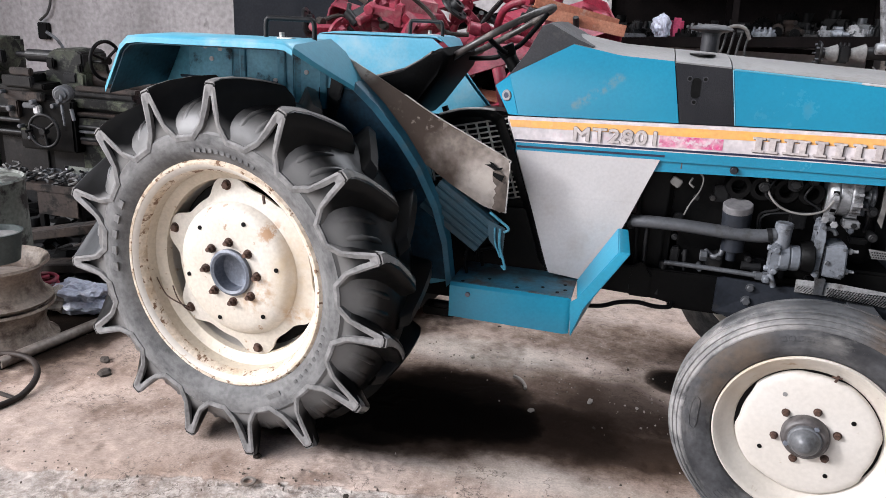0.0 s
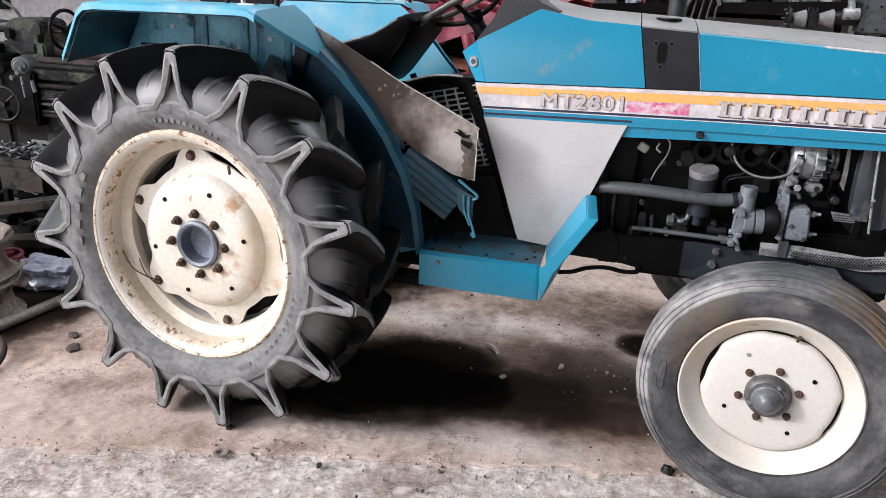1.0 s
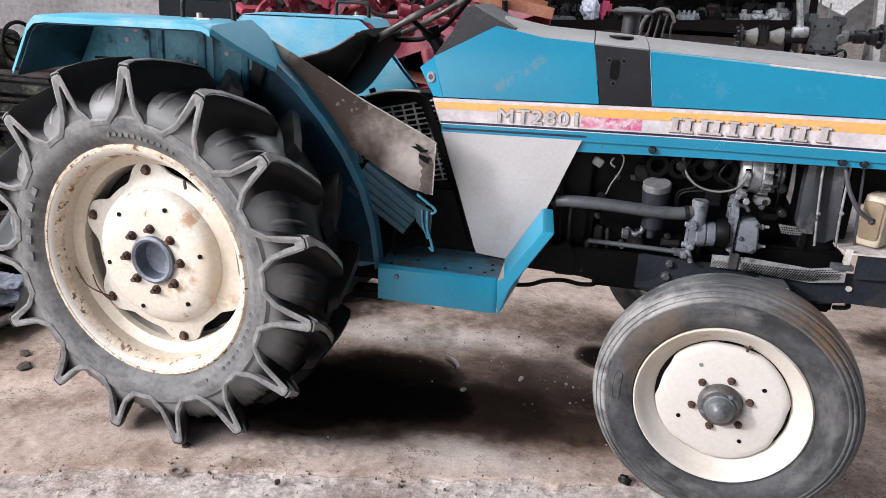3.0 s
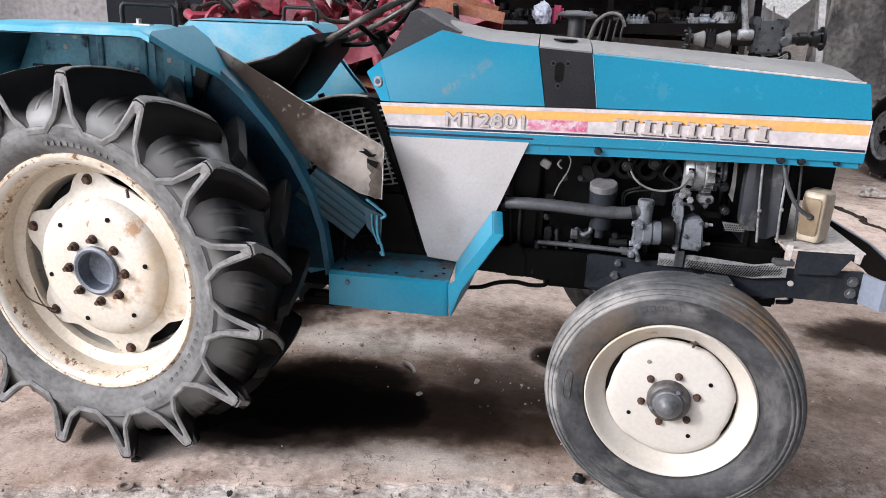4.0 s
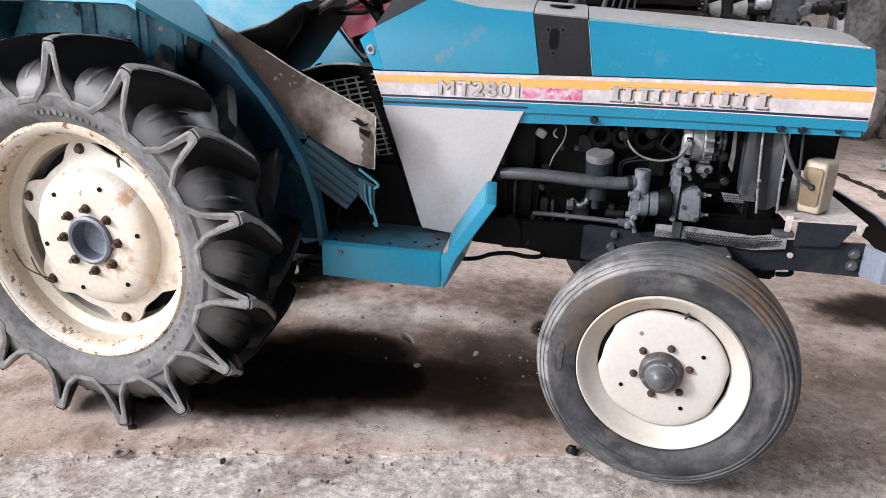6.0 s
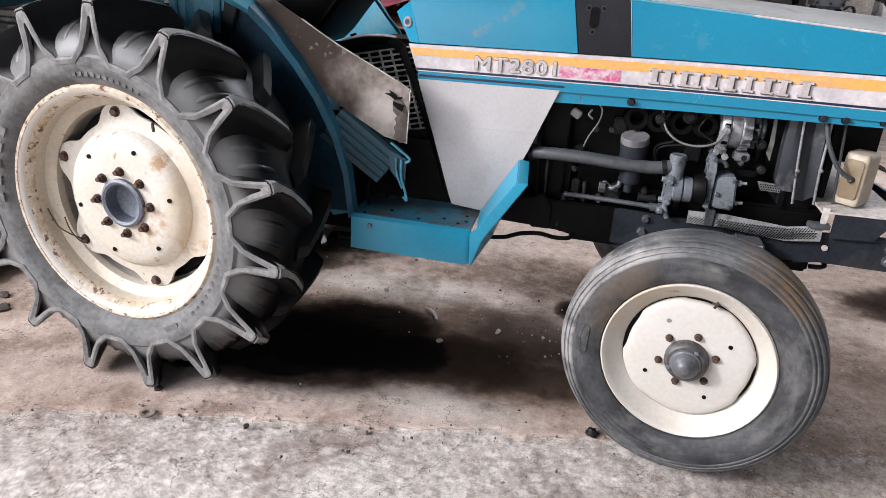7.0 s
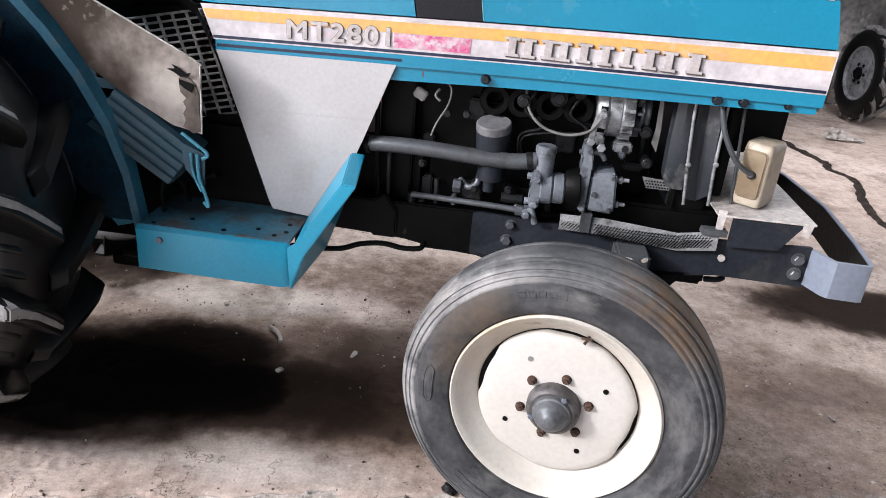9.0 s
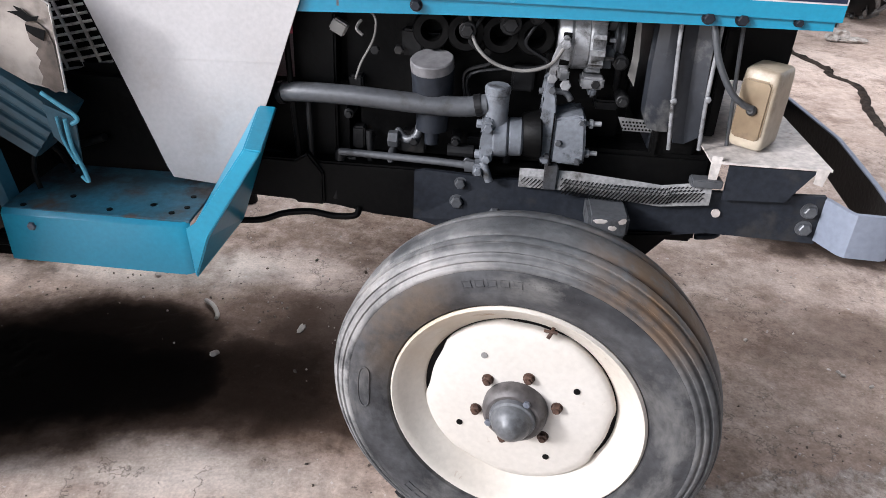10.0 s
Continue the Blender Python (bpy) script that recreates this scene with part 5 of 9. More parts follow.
plate(bm, [(0.222, 0.312, 1.160), (0.321, 0.311, 1.110), (0.512, 0.309, 1.005), (0.730, 0.306, 0.901), (0.737, 0.306, 0.886), (0.734, 0.306, 0.745), (0.668, 0.307, 0.758), (0.571, 0.308, 0.810), (0.457, 0.309, 0.884), (0.304, 0.311, 1.031)], 0.004)
tpart("side_plate", bm, SIDE_PLATE, "bare rusty steel side plate with a torn hole")
def on_plate(x, z, proud=0.003):
    return (x + 0.013, 0.306 - proud, z + 0.016)


torn = ((0.676, 0.848), (0.688, 0.853), (0.699, 0.849), (0.711, 0.838), (0.7185, 0.815), (0.7185, 0.735), (0.703, 0.7295), (0.692, 0.736), (0.680, 0.742), (0.687, 0.757), (0.682, 0.772), (0.689, 0.785), (0.683, 0.797), (0.690, 0.806), (0.678, 0.818), (0.676, 0.834))
tpart("torn_hole", plate(B(), [on_plate(*p) for p in torn], 0.001), TORN, "brown torn patch with ragged edges")
for pts in (((0.678, 0.846), (0.711, 0.838), (0.704, 0.820), (0.688, 0.828), (0.678, 0.836)), ((0.652, 0.866), (0.672, 0.868), (0.692, 0.859), (0.706, 0.862), (0.700, 0.854), (0.682, 0.851), (0.668, 0.860)), ((0.664, 0.876), (0.676, 0.872), (0.690, 0.858), (0.674, 0.863))):
    tpart("tear", plate(B(), [on_plate(*p, 0.0048 + 0.0003 * len(pts)) for p in pts], 0.001), IRON_DARK)
bm = tube(B(), [(0.42, 0.3075, 1.058), (0.512, 0.3075, 1.006), (0.62, 0.306, 0.955), (0.728, 0.3045, 0.903), (0.7365, 0.3045, 0.886), (0.736, 0.3045, 0.82), (0.7340, 0.3045, 0.746)], 0.0020, 6)
tpart("rubbed_edge", bm, GRATE, "bare bright edge of the plate", 60)
bm = B()
ax = Vector((0.23, 0.012, -0.165)).normalized()
up = Vector((0.165, 0, 0.23)).normalized()
o = Vector((0.476, 0.309, 0.864))
sect = [(0.012, 0.006), (0.0, 0.0)]
for k in range(4):
    v = -0.012 - 0.020 * k
    sect += [(0.27 * v, v), (0.27 * v + 0.003, v - 0.003), (0.27 * v + 0.003, v - 0.007), (0.27 * v - 0.002, v - 0.010)]
sect += [(-0.026, -0.096), (0.0, -0.108), (0.05, -0.10), (0.08, -0.06), (0.08, 0.0)]
rows = []
for s in (0.075, 0.15, 0.24, 0.285):
    rows.append([o + ax * s + Vector((0, u, 0)) + up * v * (1 - 0.12 * s) for u, v in sect])
skin(bm, rows, close=True)
bmesh.ops.holes_fill(bm, edges=[e for e in bm.edges if e.is_boundary])
tpart("ribbed_duct", bm, DUCT, "ribbed blue sheet cover sloping down to the step")
bm = B()
tube(bm, [(0.690, 0.300, 0.745), (0.722, 0.300, 0.722), (0.742, 0.300, 0.708), (0.746, 0.300, 0.698), (0.734, 0.300, 0.690)], 0.004, 8)
tube(bm, [(0.722, 0.302, 0.698), (0.724, 0.302, 0.645), (0.738, 0.300, 0.605), (0.745, 0.297, 0.580), (0.734, 0.297, 0.590)], 0.004, 8)
tube(bm, [(0.706, 0.304, 0.700), (0.710, 0.304, 0.655), (0.728, 0.302, 0.612)], 0.003, 8)
tpart("bent_rod", bm, BLUE_GREY, "thin bent blue rod end")
bm = B()
plate(bm, [(0.680, 0.312, 0.72), (0.735, 0.312, 0.697), (0.733, 0.308, 0.61), (0.690, 0.308, 0.66)], 0.004)
tpart("duct_bracket", bm, DUCT)
bm = B()
tube(bm, [(0.625, 0.33, 0.54), (0.615, 0.34, 0.58), (0.625, 0.36, 0.62), (0.645, 0.38, 0.60), (0.66, 0.39, 0.55)], 0.005, 8)
tpart("lever_rod", bm, IRON_DARK)

# footstep and its folded fairing
bm = B()
skin(bm, [[(0.597, 0.242, 0.432), (0.934, 0.238, 0.430), (0.950, 0.248, 0.430)], [(0.596, 0.242, 0.528), (0.933, 0.238, 0.528), (0.949, 0.248, 0.528)], [(0.596, 0.250, 0.537), (0.933, 0.246, 0.537), (0.948, 0.256, 0.537)]], 0.003)
step = tpart("footstep", bm, BLUE_STEP_LIT, "blue sheet steel footstep box", 40)
bm = B()
box(bm, (0.596, 0.250, 0.533), (0.948, 0.45, 0.5385), 0.001)
tpart("tread_plate", bm, BLUE_SCUFF, "scuffed step top with bolt holes", None, step)
for x, y in ((0.63, 0.262), (0.79, 0.27), (0.86, 0.30), (0.905, 0.275), (0.925, 0.30), (0.92, 0.345), (0.70, 0.31)):
    bm = B()
    cyl(bm, (x, y, 0.5385), (x, y, 0.5402), 0.0055, seg=12)
    tpart("bolt_hole", bm, IRON_DARK, "", None, step)
bm = B()
hexhead(bm, (0.652, 0.242, 0.508), (0, -1, 0), 0.008, 0.007)
tpart("step_bolt", bm, HUB_GREY, "", None, step)
bm = B()
A_, B_, P_, Q_, R_, S_ = (0.957, 0.229, 0.430), (0.946, 0.236, 0.530), (0.966, 0.237, 0.546), (1.062, 0.247, 0.689), (1.094, 0.247, 0.687), (0.985, 0.239, 0.514)
T_, U_, V_, W_ = (1.050, 0.386, 0.718), (1.080, 0.398, 0.713), (0.950, 0.386, 0.545), (0.995, 0.398, 0.470)


def folded(bm, *corners):
    bm.faces.new([bm.verts.new(Vector(c)) for c in corners])


folded(bm, A_, B_, P_, S_)
folded(bm, P_, Q_, R_, S_)
folded(bm, P_, Q_, T_, V_)
folded(bm, Q_, R_, U_, T_)
folded(bm, S_, R_, U_, W_)
folded(bm, A_, S_, W_)
bmesh.ops.remove_doubles(bm, verts=bm.verts, dist=0.0005)
bmesh.ops.recalc_face_normals(bm, faces=bm.faces)
bmesh.ops.bevel(bm, geom=[e for e in bm.edges if len(e.link_faces) == 2], offset=0.0025, segments=2, affect="EDGES")
bmesh.ops.solidify(bm, geom=list(bm.faces), thickness=0.002)
tpart("step_fairing", bm, BLUE_STEP_LIT, "folded blue fairing rising from the step", 40)

# hood ----------------------------------------------------------------------


def hy(x):
    """The near side of the hood; its run to the nose is shaped to fit the camera's view."""
    return 0.405 - 0.01 * max(0, (x - 1.0)) - 0.055 * max(0, (x - 1.35) / 0.68) ** 1.5


def zst(x):
    return 1.009 + 0.033 * (x - 0.70)


def zsb(x):
    return 0.940 + 0.024 * (x - 0.73)


def ztop(x):
    if x < 0.872:
        return 1.216
    if x < 1.0:
        return 1.216 - 0.022 * (x - 0.872) / 0.128
    return 1.194 - 0.044 * (x - 1.0)


def side_skin(x0, x1, lo, hi, off=0.0, n=12, thick=0.003, x0hi=None, x1hi=None, mirror=False, rows_n=5, lean=True, fold=0.0):
    """A sheet on the hood's side between two height lines; its ends may lean."""
    bm = B()
    rows = []
    for j in range(rows_n):
        v = j / (rows_n - 1)
        a = x0 + ((x0hi if x0hi is not None else x0) - x0) * v
        b = x1 + ((x1hi if x1hi is not None else x1) - x1) * v
        row = []
        for i in range(n + 1):
            x = a + (b - a) * i / n
            z = lo(x) + (hi(x) - lo(x)) * v
            if fold and i == 0:
                x = a - 0.045 * max(0, 1 - abs(v - 0.36) / (0.36 if v < 0.36 else 0.64))
            y = hy(x) + off + (0.016 * max(0, (z - zst(x)) / 0.15) ** 2 if lean else 0) + fold * max(0, a + 0.045 - x)
            row.append((x, 2 * YC - y if mirror else y, z))
        rows.append(row)
    skin(bm, rows, thick)
    return bm


hood = tpart("hood", side_skin(0.729, 2.018, lambda x: zsb(x) - 0.004, zst, 0, 24, x0hi=0.702, x1hi=2.018), STRIPE_CREAM, "hood side band with faded white, orange and pink stripes", 30)
tpart("orange_stripe", side_skin(0.716, 2.014, lambda x: zst(x) - 0.030 - 0.006 * (x - 0.7), lambda x: zst(x) - 0.010, -0.0025, 24, 0.0015, x0hi=0.708, x1hi=2.014), STRIPE_ORANGE, "orange stripe", None, hood)
tpart("navy_line", side_skin(0.728, 2.015, lambda x: zsb(x) - 0.001, lambda x: zsb(x) + 0.005, -0.0025, 24, 0.0015), NAVY, "navy line", None, hood)
tpart("pink_patch", side_skin(1.130, 1.296, lambda x: zsb(x) + 0.010, lambda x: zsb(x) + 0.040, -0.0028, 8, 0.0012), STRIPE_PINK, "torn pink decal remnant", None, hood)
tpart("stripe_far_side", side_skin(0.708, 2.018, lambda x: zsb(x) - 0.004, zst, 0, 16, mirror=True), STRIPE_CREAM, "", 30, hood)
tpart("blue_line", side_skin(0.733, 2.017, lambda x: zsb(x) - 0.030, lambda x: zsb(x) - 0.004, -0.001, 24, 0.003), BLUE, "blue lower edge of the hood", None, hood)
tpart("thin_navy_line", side_skin(0.736, 1.15, lambda x: zsb(x) - 0.019, lambda x: zsb(x) - 0.013, -0.0035, 24, 0.0015), NAVY, "", None, hood)
tpart("rear_cowl", side_skin(0.745, 1.174, lambda x: zst(x) + 0.003, lambda x: ztop(x), 0.001, 14, 0.003, 0.868, 1.142, rows_n=9), BLUE_SCUFFED, "blue rear hood side with dusty scratches", 40, hood)
for far_ in (False, True):
    pts = []
    for v, (xe, ze) in zip((0, 0.25, 0.5, 0.75, 1.0), ((0.733, 1.013), (0.716, 1.068), (0.698, 1.124), (0.780, 1.168), (0.866, 1.215))):
        xa = 0.745 + 0.123 * v
        za = zst(xa) + 0.003 + (ztop(xa) - zst(xa) - 0.003) * v
        pts.append([(x, hy(x) + 0.001 + 0.016 * max(0, (z - zst(x)) / 0.15) ** 2, z) for x, z in ((xe, ze), (xa, za))])
    crease = [p[0] for p in pts[:3]]
    flip = lambda rows: [[(x, 2 * YC - y if far_ else y, z) for x, y, z in r] for r in rows]
    bm = B()
    skin(bm, flip(pts), 0.003)
    tpart("cowl_shoulder", bm, BLUE, "", 30, hood)
    bm = B()
    skin(bm, flip([[crease[0], (0.703, 0.414, 1.013)], [crease[1], (0.672, 0.430, 1.062)], [(0.703, crease[2][1] - 0.0005, 1.118), (0.655, 0.438, 1.090)], [crease[2], (0.672, 0.428, 1.104)]]), 0.003)
    tpart("cowl_corner", bm, BLUE, "", 30, hood)
tpart("rear_cowl_far", side_skin(0.745, 1.174, lambda x: zst(x) + 0.003, lambda x: ztop(x), 0.001, 14, 0.003, 0.868, 1.142, mirror=True, rows_n=9), BLUE, "", 40, hood)
tpart("front_hood", side_skin(1.318, 2.015, lambda x: zst(x) + 0.003, lambda x: ztop(x) - 0.006, 0.001, 20, 0.003, 1.293, 1.996), BLUE, "blue front hood side", 40, hood)
tpart("front_hood_far", side_skin(1.318, 2.015, lambda x: zst(x) + 0.003, lambda x: ztop(x) - 0.006, 0.001, 20, 0.003, 1.293, 1.996, mirror=True), BLUE, "", 40, hood)
panel = tpart("black_panel", side_skin(1.177, 1.315, lambda x: zst(x) + 0.003, lambda x: ztop(x) - 0.004, 0.000, 4, 0.004, 1.145, 1.290), BLACK_PANEL, "black textured hood panel with lamp holes", 40, hood)
tpart("black_panel_far", side_skin(1.177, 1.315, lambda x: zst(x) + 0.003, lambda x: ztop(x) - 0.004, 0.000, 4, 0.004, 1.145, 1.290, mirror=True), BLACK_PANEL, "", 40, hood)


def hood_top(x0, x1, material, name, label, n=12, lift=0.0):
    bm = B()
    rows = []
    for i in range(n + 1):
        x = x0 + (x1 - x0) * i / n
        y0 = hy(x) + 0.026
        half = YC - y0
        z0 = ztop(x) + lift
        prof = [(0, -0.010), (0.004, 0.0), (0.05, 0.012), (0.12, 0.020), (half, 0.026)]
        left = [(x, y0 + a, z0 + b) for a, b in prof]
        right = [(x, 2 * YC - (y0 + a), z0 + b) for a, b in reversed(prof[:-1])]
        rows.append(left + right)
    skin(bm, rows, 0.003)
    return tpart(name, bm, material, label, 35, hood)


hood_top(0.868, 1.142, HOOD_TOP, "rear_hood_top", "dusty grey hood top")
hood_top(1.145, 1.290, HOOD_TOP, "black_panel_top", "dusty panel top with an oval filler hole", 4)
hood_top(1.293, 1.976, HOOD_TOP, "front_hood_top", "dusty hood top, pale with sky sheen", 12, -0.002)
bm = B()
rows = []
for x, dz, k in ((1.976, 0.0, 1.0), (1.996, -0.010, 1.0), (2.008, -0.035, 0.995), (2.013, -0.08, 0.99), (2.017, -0.15, 0.985), (2.017, -0.22, 0.98)):
    y0 = hy(2.0) + 0.016 * (1 if dz > -0.05 else 0.3)
    zc = ztop(1.99) + dz
    rows.append([(x, YC + (y0 - YC) * f, zc + (0.024 * (1 - f * f) if dz > -0.05 else 0)) for f in (1, 0.85, 0.6, 0.3, 0, -0.3, -0.6, -0.85, -1)])
skin(bm, rows, 0.003)
tpart("nose", bm, HOOD_TOP, "dusty hood nose", 50, hood)
# highlight along the hood edge, painted as pale tubes, and scuffs on the front hood
bm = B()
for x0, x1 in ((1.60, 1.80), (1.80, 1.985)):
    tube(bm, [(x, hy(x) - 0.002 + 0.016 * ((ztop(x) - 0.006 - zst(x)) / 0.15) ** 2, ztop(x) - 0.0050) for x in (x0, x0 + (x1 - x0) * 0.3, x0 + (x1 - x0) * 0.7, x1)], 0.0032, 6, 3)
tpart("edge_highlight", bm, POST, "pale highlight and wear along the hood edge", None, hood)
bm = tube(B(), [(x, hy(x) - 0.002 + 0.016 * ((ztop(x) - 0.006 - zst(x)) / 0.15) ** 2, ztop(x) - 0.0050) for x in (1.296, 1.40, 1.50, 1.60)], 0.0028, 6, 3)
tpart("edge_sheen", bm, BLUE_SHEEN_SCUFF, "rolled hood edge with a painted pale highlight", None, hood)
bm = tube(B(), [(1.293 + 0.025 * (1 - v), hy(1.3) - 0.002 + 0.016 * ((zst(1.3) + 0.003 + v * (ztop(1.3) - zst(1.3) - 0.009) - zst(1.3)) / 0.15) ** 2, zst(1.3) + 0.004 + v * (ztop(1.3) - zst(1.3) - 0.010)) for v in (0, 0.33, 0.66, 1.0)], 0.0016, 6, 3)
tpart("edge_sheen", bm, BLUE_SHEEN_SCUFF, "", None, hood)
for x, dz, r, sq, mt in ((1.405, 0.014, 0.010, (1.5, 0.05, 0.6), BLUE_SHEEN_SCUFF), (1.955, 0.050, 0.010, (1.0, 0.05, 1.5), BLUE_WORN), (1.968, 0.025, 0.008, (1.3, 0.05, 0.7), NAVY), (1.60, 0.045, 0.007, (2.4, 0.05, 0.3), BLUE_WORN), (0.90, 0.075, 0.010, (2.0, 0.05, 0.5), BLUE_WORN), (0.84, 0.050, 0.008, (1.8, 0.05, 0.5), HOOD_TOP), (0.88, 0.098, 0.006, (2.6, 0.05, 0.5), HOOD_TOP)):
    z = zst(x) + dz
    y = hy(x) + 0.0012 + 0.016 * (dz / 0.15) ** 2
    tpart("paint_scuff", blob(B(), (x, y, z), r, sq, 0.5, 2, x * 7), mt, "", None, hood)
# oval and round lamp holes in the black panel


def panel_y(x, z):
    return hy(x) + 0.016 * max(0, (z - zst(x)) / 0.15) ** 2


def hole(bm, outline, lift, deep):
    """A dark recess whose rim follows the leaning panel."""
    front = [bm.verts.new((x, panel_y(x, z) - lift, z)) for x, z in outline]
    back = [bm.verts.new((x, panel_y(x, z) + deep, z)) for x, z in outline]
    bm.faces.new(front)
    bm.faces.new(back)
    for i in range(len(front)):
        j = (i + 1) % len(front)
        bm.faces.new((front[i], front[j], back[j], back[i]))


def rounded_slot(cx, cz, w, h, n_=20):
    return [(cx + w * math.cos(2 * math.pi * k / n_), cz + (h - w) * (1 if 0 < k < n_ / 2 else -1 if k > n_ / 2 else 0) + w * math.sin(2 * math.pi * k / n_)) for k in range(n_)]


bm = B()
hole(bm, rounded_slot(1.2055, 1.123, 0.0125, 0.027), 0.0052, 0.006)
tpart("oval_hole", bm, IRON_DARK, "", None, panel)
for x, z in ((1.187, 1.146), (1.227, 1.147), (1.205, 1.086)):
    bm = B()
    hole(bm, rounded_slot(x, z, 0.0075, 0.0075, 14), 0.0050, 0.004)
    ring_ = tpart("screw_boss", bm, DASH, "", None, panel)
    bm = B()
    hole(bm, rounded_slot(x, z, 0.0048, 0.0048, 12), 0.0056, 0.004)
    tpart("screw_hole", bm, IRON_DARK, "", None, ring_)
bm = B()
for k in range(1):
    pts = [(1.218 + 0.035 * math.cos(2 * math.pi * i / 24), 0.545 + 0.05 * math.sin(2 * math.pi * i / 24)) for i in range(24)]
    prism(bm, pts, ztop(1.218) + 0.0185, ztop(1.218) + 0.0225, plane="xy")
tpart("filler_hole", bm, IRON_DARK, "", None, hood)
gn = Vector((-0.42, -0.90, 0.05)).normalized()
gc = Vector((0.694, 0.4185, 1.066))
gr = tpart("cowl_grommet", cyl(B(), gc, gc + gn * 0.006, 0.016, seg=24, bevel=0.002), ALU, "pale ringed grommet", 40, hood)
tpart("grommet_bore", cyl(B(), gc, gc + gn * 0.0068, 0.008, seg=18), NAVY, "", 40, gr)

# raised marks on the band
for k, (x0, w) in enumerate(((1.366, 0.070), (1.442, 0.068), (1.516, 0.080), (1.602, 0.040), (1.650, 0.074), (1.732, 0.052))):
    zb, zt = zsb(x0) + 0.013, zsb(x0) + 0.053
    yy = hy(x0 + w / 2)
    rz = Matrix.Translation((x0, yy, 0)) @ Matrix.Rotation(math.atan2(hy(x0 + w) - hy(x0), w), 4, "Z")
    # The darker copy, set right and down, paints a shadow for the marks.
    for nm, dx, dz, y0, y1, mm_ in (("letter_shadow", 0.003, -0.003, -0.0045, -0.002, LETTER_SHADE_EDGE), ("letter_block", 0, 0, -0.008, -0.002, LETTER)):
        bm = B()
        if w < 0.06:
            bars = [(w * 0.32, w * 0.68, zb, zt)]
        else:
            bars = [(0.010, 0.026, zb, zt), (w - 0.026, w - 0.010, zb, zt)]
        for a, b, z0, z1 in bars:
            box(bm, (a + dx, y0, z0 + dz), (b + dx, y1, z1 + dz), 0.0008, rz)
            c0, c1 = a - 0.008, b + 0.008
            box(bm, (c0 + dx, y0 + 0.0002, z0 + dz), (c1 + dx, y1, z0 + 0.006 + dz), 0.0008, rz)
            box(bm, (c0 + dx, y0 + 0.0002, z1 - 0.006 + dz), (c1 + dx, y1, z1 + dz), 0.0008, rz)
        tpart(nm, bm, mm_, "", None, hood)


def text_part(body, x, z, size, y, material, name, extrude, bold, parent):
    cu = bpy.data.curves.new(name, "FONT")
    cu.body, cu.size, cu.extrude = body, size, extrude
    cu.space_character = 1.12
    ob = new(name, cu)
    dg = bpy.context.evaluated_depsgraph_get()
    me = bpy.data.meshes.new_from_object(ob.evaluated_get(dg))
    bpy.data.objects.remove(ob)
    # the strokes are thickened by laying the same letters a little to each side
    bm = B()
    for k, (du, dv) in enumerate(((-1, 0), (1, 0), (0, -1), (0, 1), (0.7, 0.7), (-0.7, -0.7), (0.7, -0.7), (-0.7, 0.7))):
        one = me.copy()
        one.transform(Matrix.Translation((du * bold, dv * bold, 0.00004 * k)))
        bm.from_mesh(one)
        bpy.data.meshes.remove(one)
    bm.to_mesh(me)
    bm.free()
    me.transform(Matrix.Translation((x, y, z)) @ Matrix.Rotation(math.atan(0.024), 4, "Y").inverted() @ Matrix.Rotation(radians(90), 4, "X") @ Matrix.Diagonal((1.22, 1, 1, 1)))
    me.materials.append(material)
    ob = part(name, me, material, parent)
    return ob


text_part("MT2801", 0.892, zsb(0.892) + 0.0125, 0.054, hy(1.0) - 0.0040, LETTER_SHADE_EDGE, "model_number_shadow", 0.0012, 0.0022, hood)
text_part("MT2801", 0.892, zsb(0.892) + 0.0125, 0.054, hy(1.0) - 0.0062, LETTER, "model_number", 0.0012, 0.0012, hood)

# flange under the hood with its bolts
bm = side_skin(1.10, 2.010, lambda x: zsb(x) - 0.062 + 0.018 * (x - 1.1), lambda x: zsb(x) - 0.026, 0.006, 16, 0.003, lean=False)
flange = tpart("hood_flange", bm, BLUE, "blue folded flange under the hood", None, hood)
for x, r in ((1.335, 0.009), (1.818, 0.009), (1.870, 0.009), (1.955, 0.006)):
    bm = B()
    y = hy(x) + 0.006
    up_ = 0.012 * (x - 1.1)
    cyl(bm, (x, y, zsb(x) - 0.045 + up_), (x, y - 0.004, zsb(x) - 0.045 + up_), r * 1.25, seg=18)
    hexhead(bm, (x, y - 0.004, zsb(x) - 0.045 + up_), (0, -1, 0), r, 0.011)
    tpart("flange_bolt", bm, RAIL, "", None, flange)
bm = B()
box(bm, (1.195, hy(1.2) + 0.003, zsb(1.2) - 0.050), (1.225, hy(1.2) + 0.006, zsb(1.2) - 0.032), 0.001)
tpart("flange_clip", bm, STEEL_GREY, "", None, flange)

# dash cowl, steering wheel, seat
bm = B()
rows = []
for y, s in ((0.442, 0.97), (0.452, 1.0), (YC, 1.02), (0.868, 1.0), (0.878, 0.97)):
    cx, cz = 0.80, 1.16
    rows.append([(cx + (x - cx) * s, y, cz + (z - cz) * s) for x, z in ((0.672, 1.098), (0.735, 1.185), (0.775, 1.262), (0.800, 1.272), (0.875, 1.235), (0.925, 1.215), (0.90, 1.15), (0.72, 1.02))])
skin(bm, rows, close=True)
bmesh.ops.holes_fill(bm, edges=[e for e in bm.edges if e.is_boundary])
tpart("dash_cowl", bm, DASH, "dark grey dash cowl behind the hood", 40)
bm = B()
c = Vector((0.612, YC, 1.222))
nrm = Vector((-0.5, 0, 0.866))
ea = Vector((0.866, 0, 0.5))
eb = Vector((0, 1, 0))
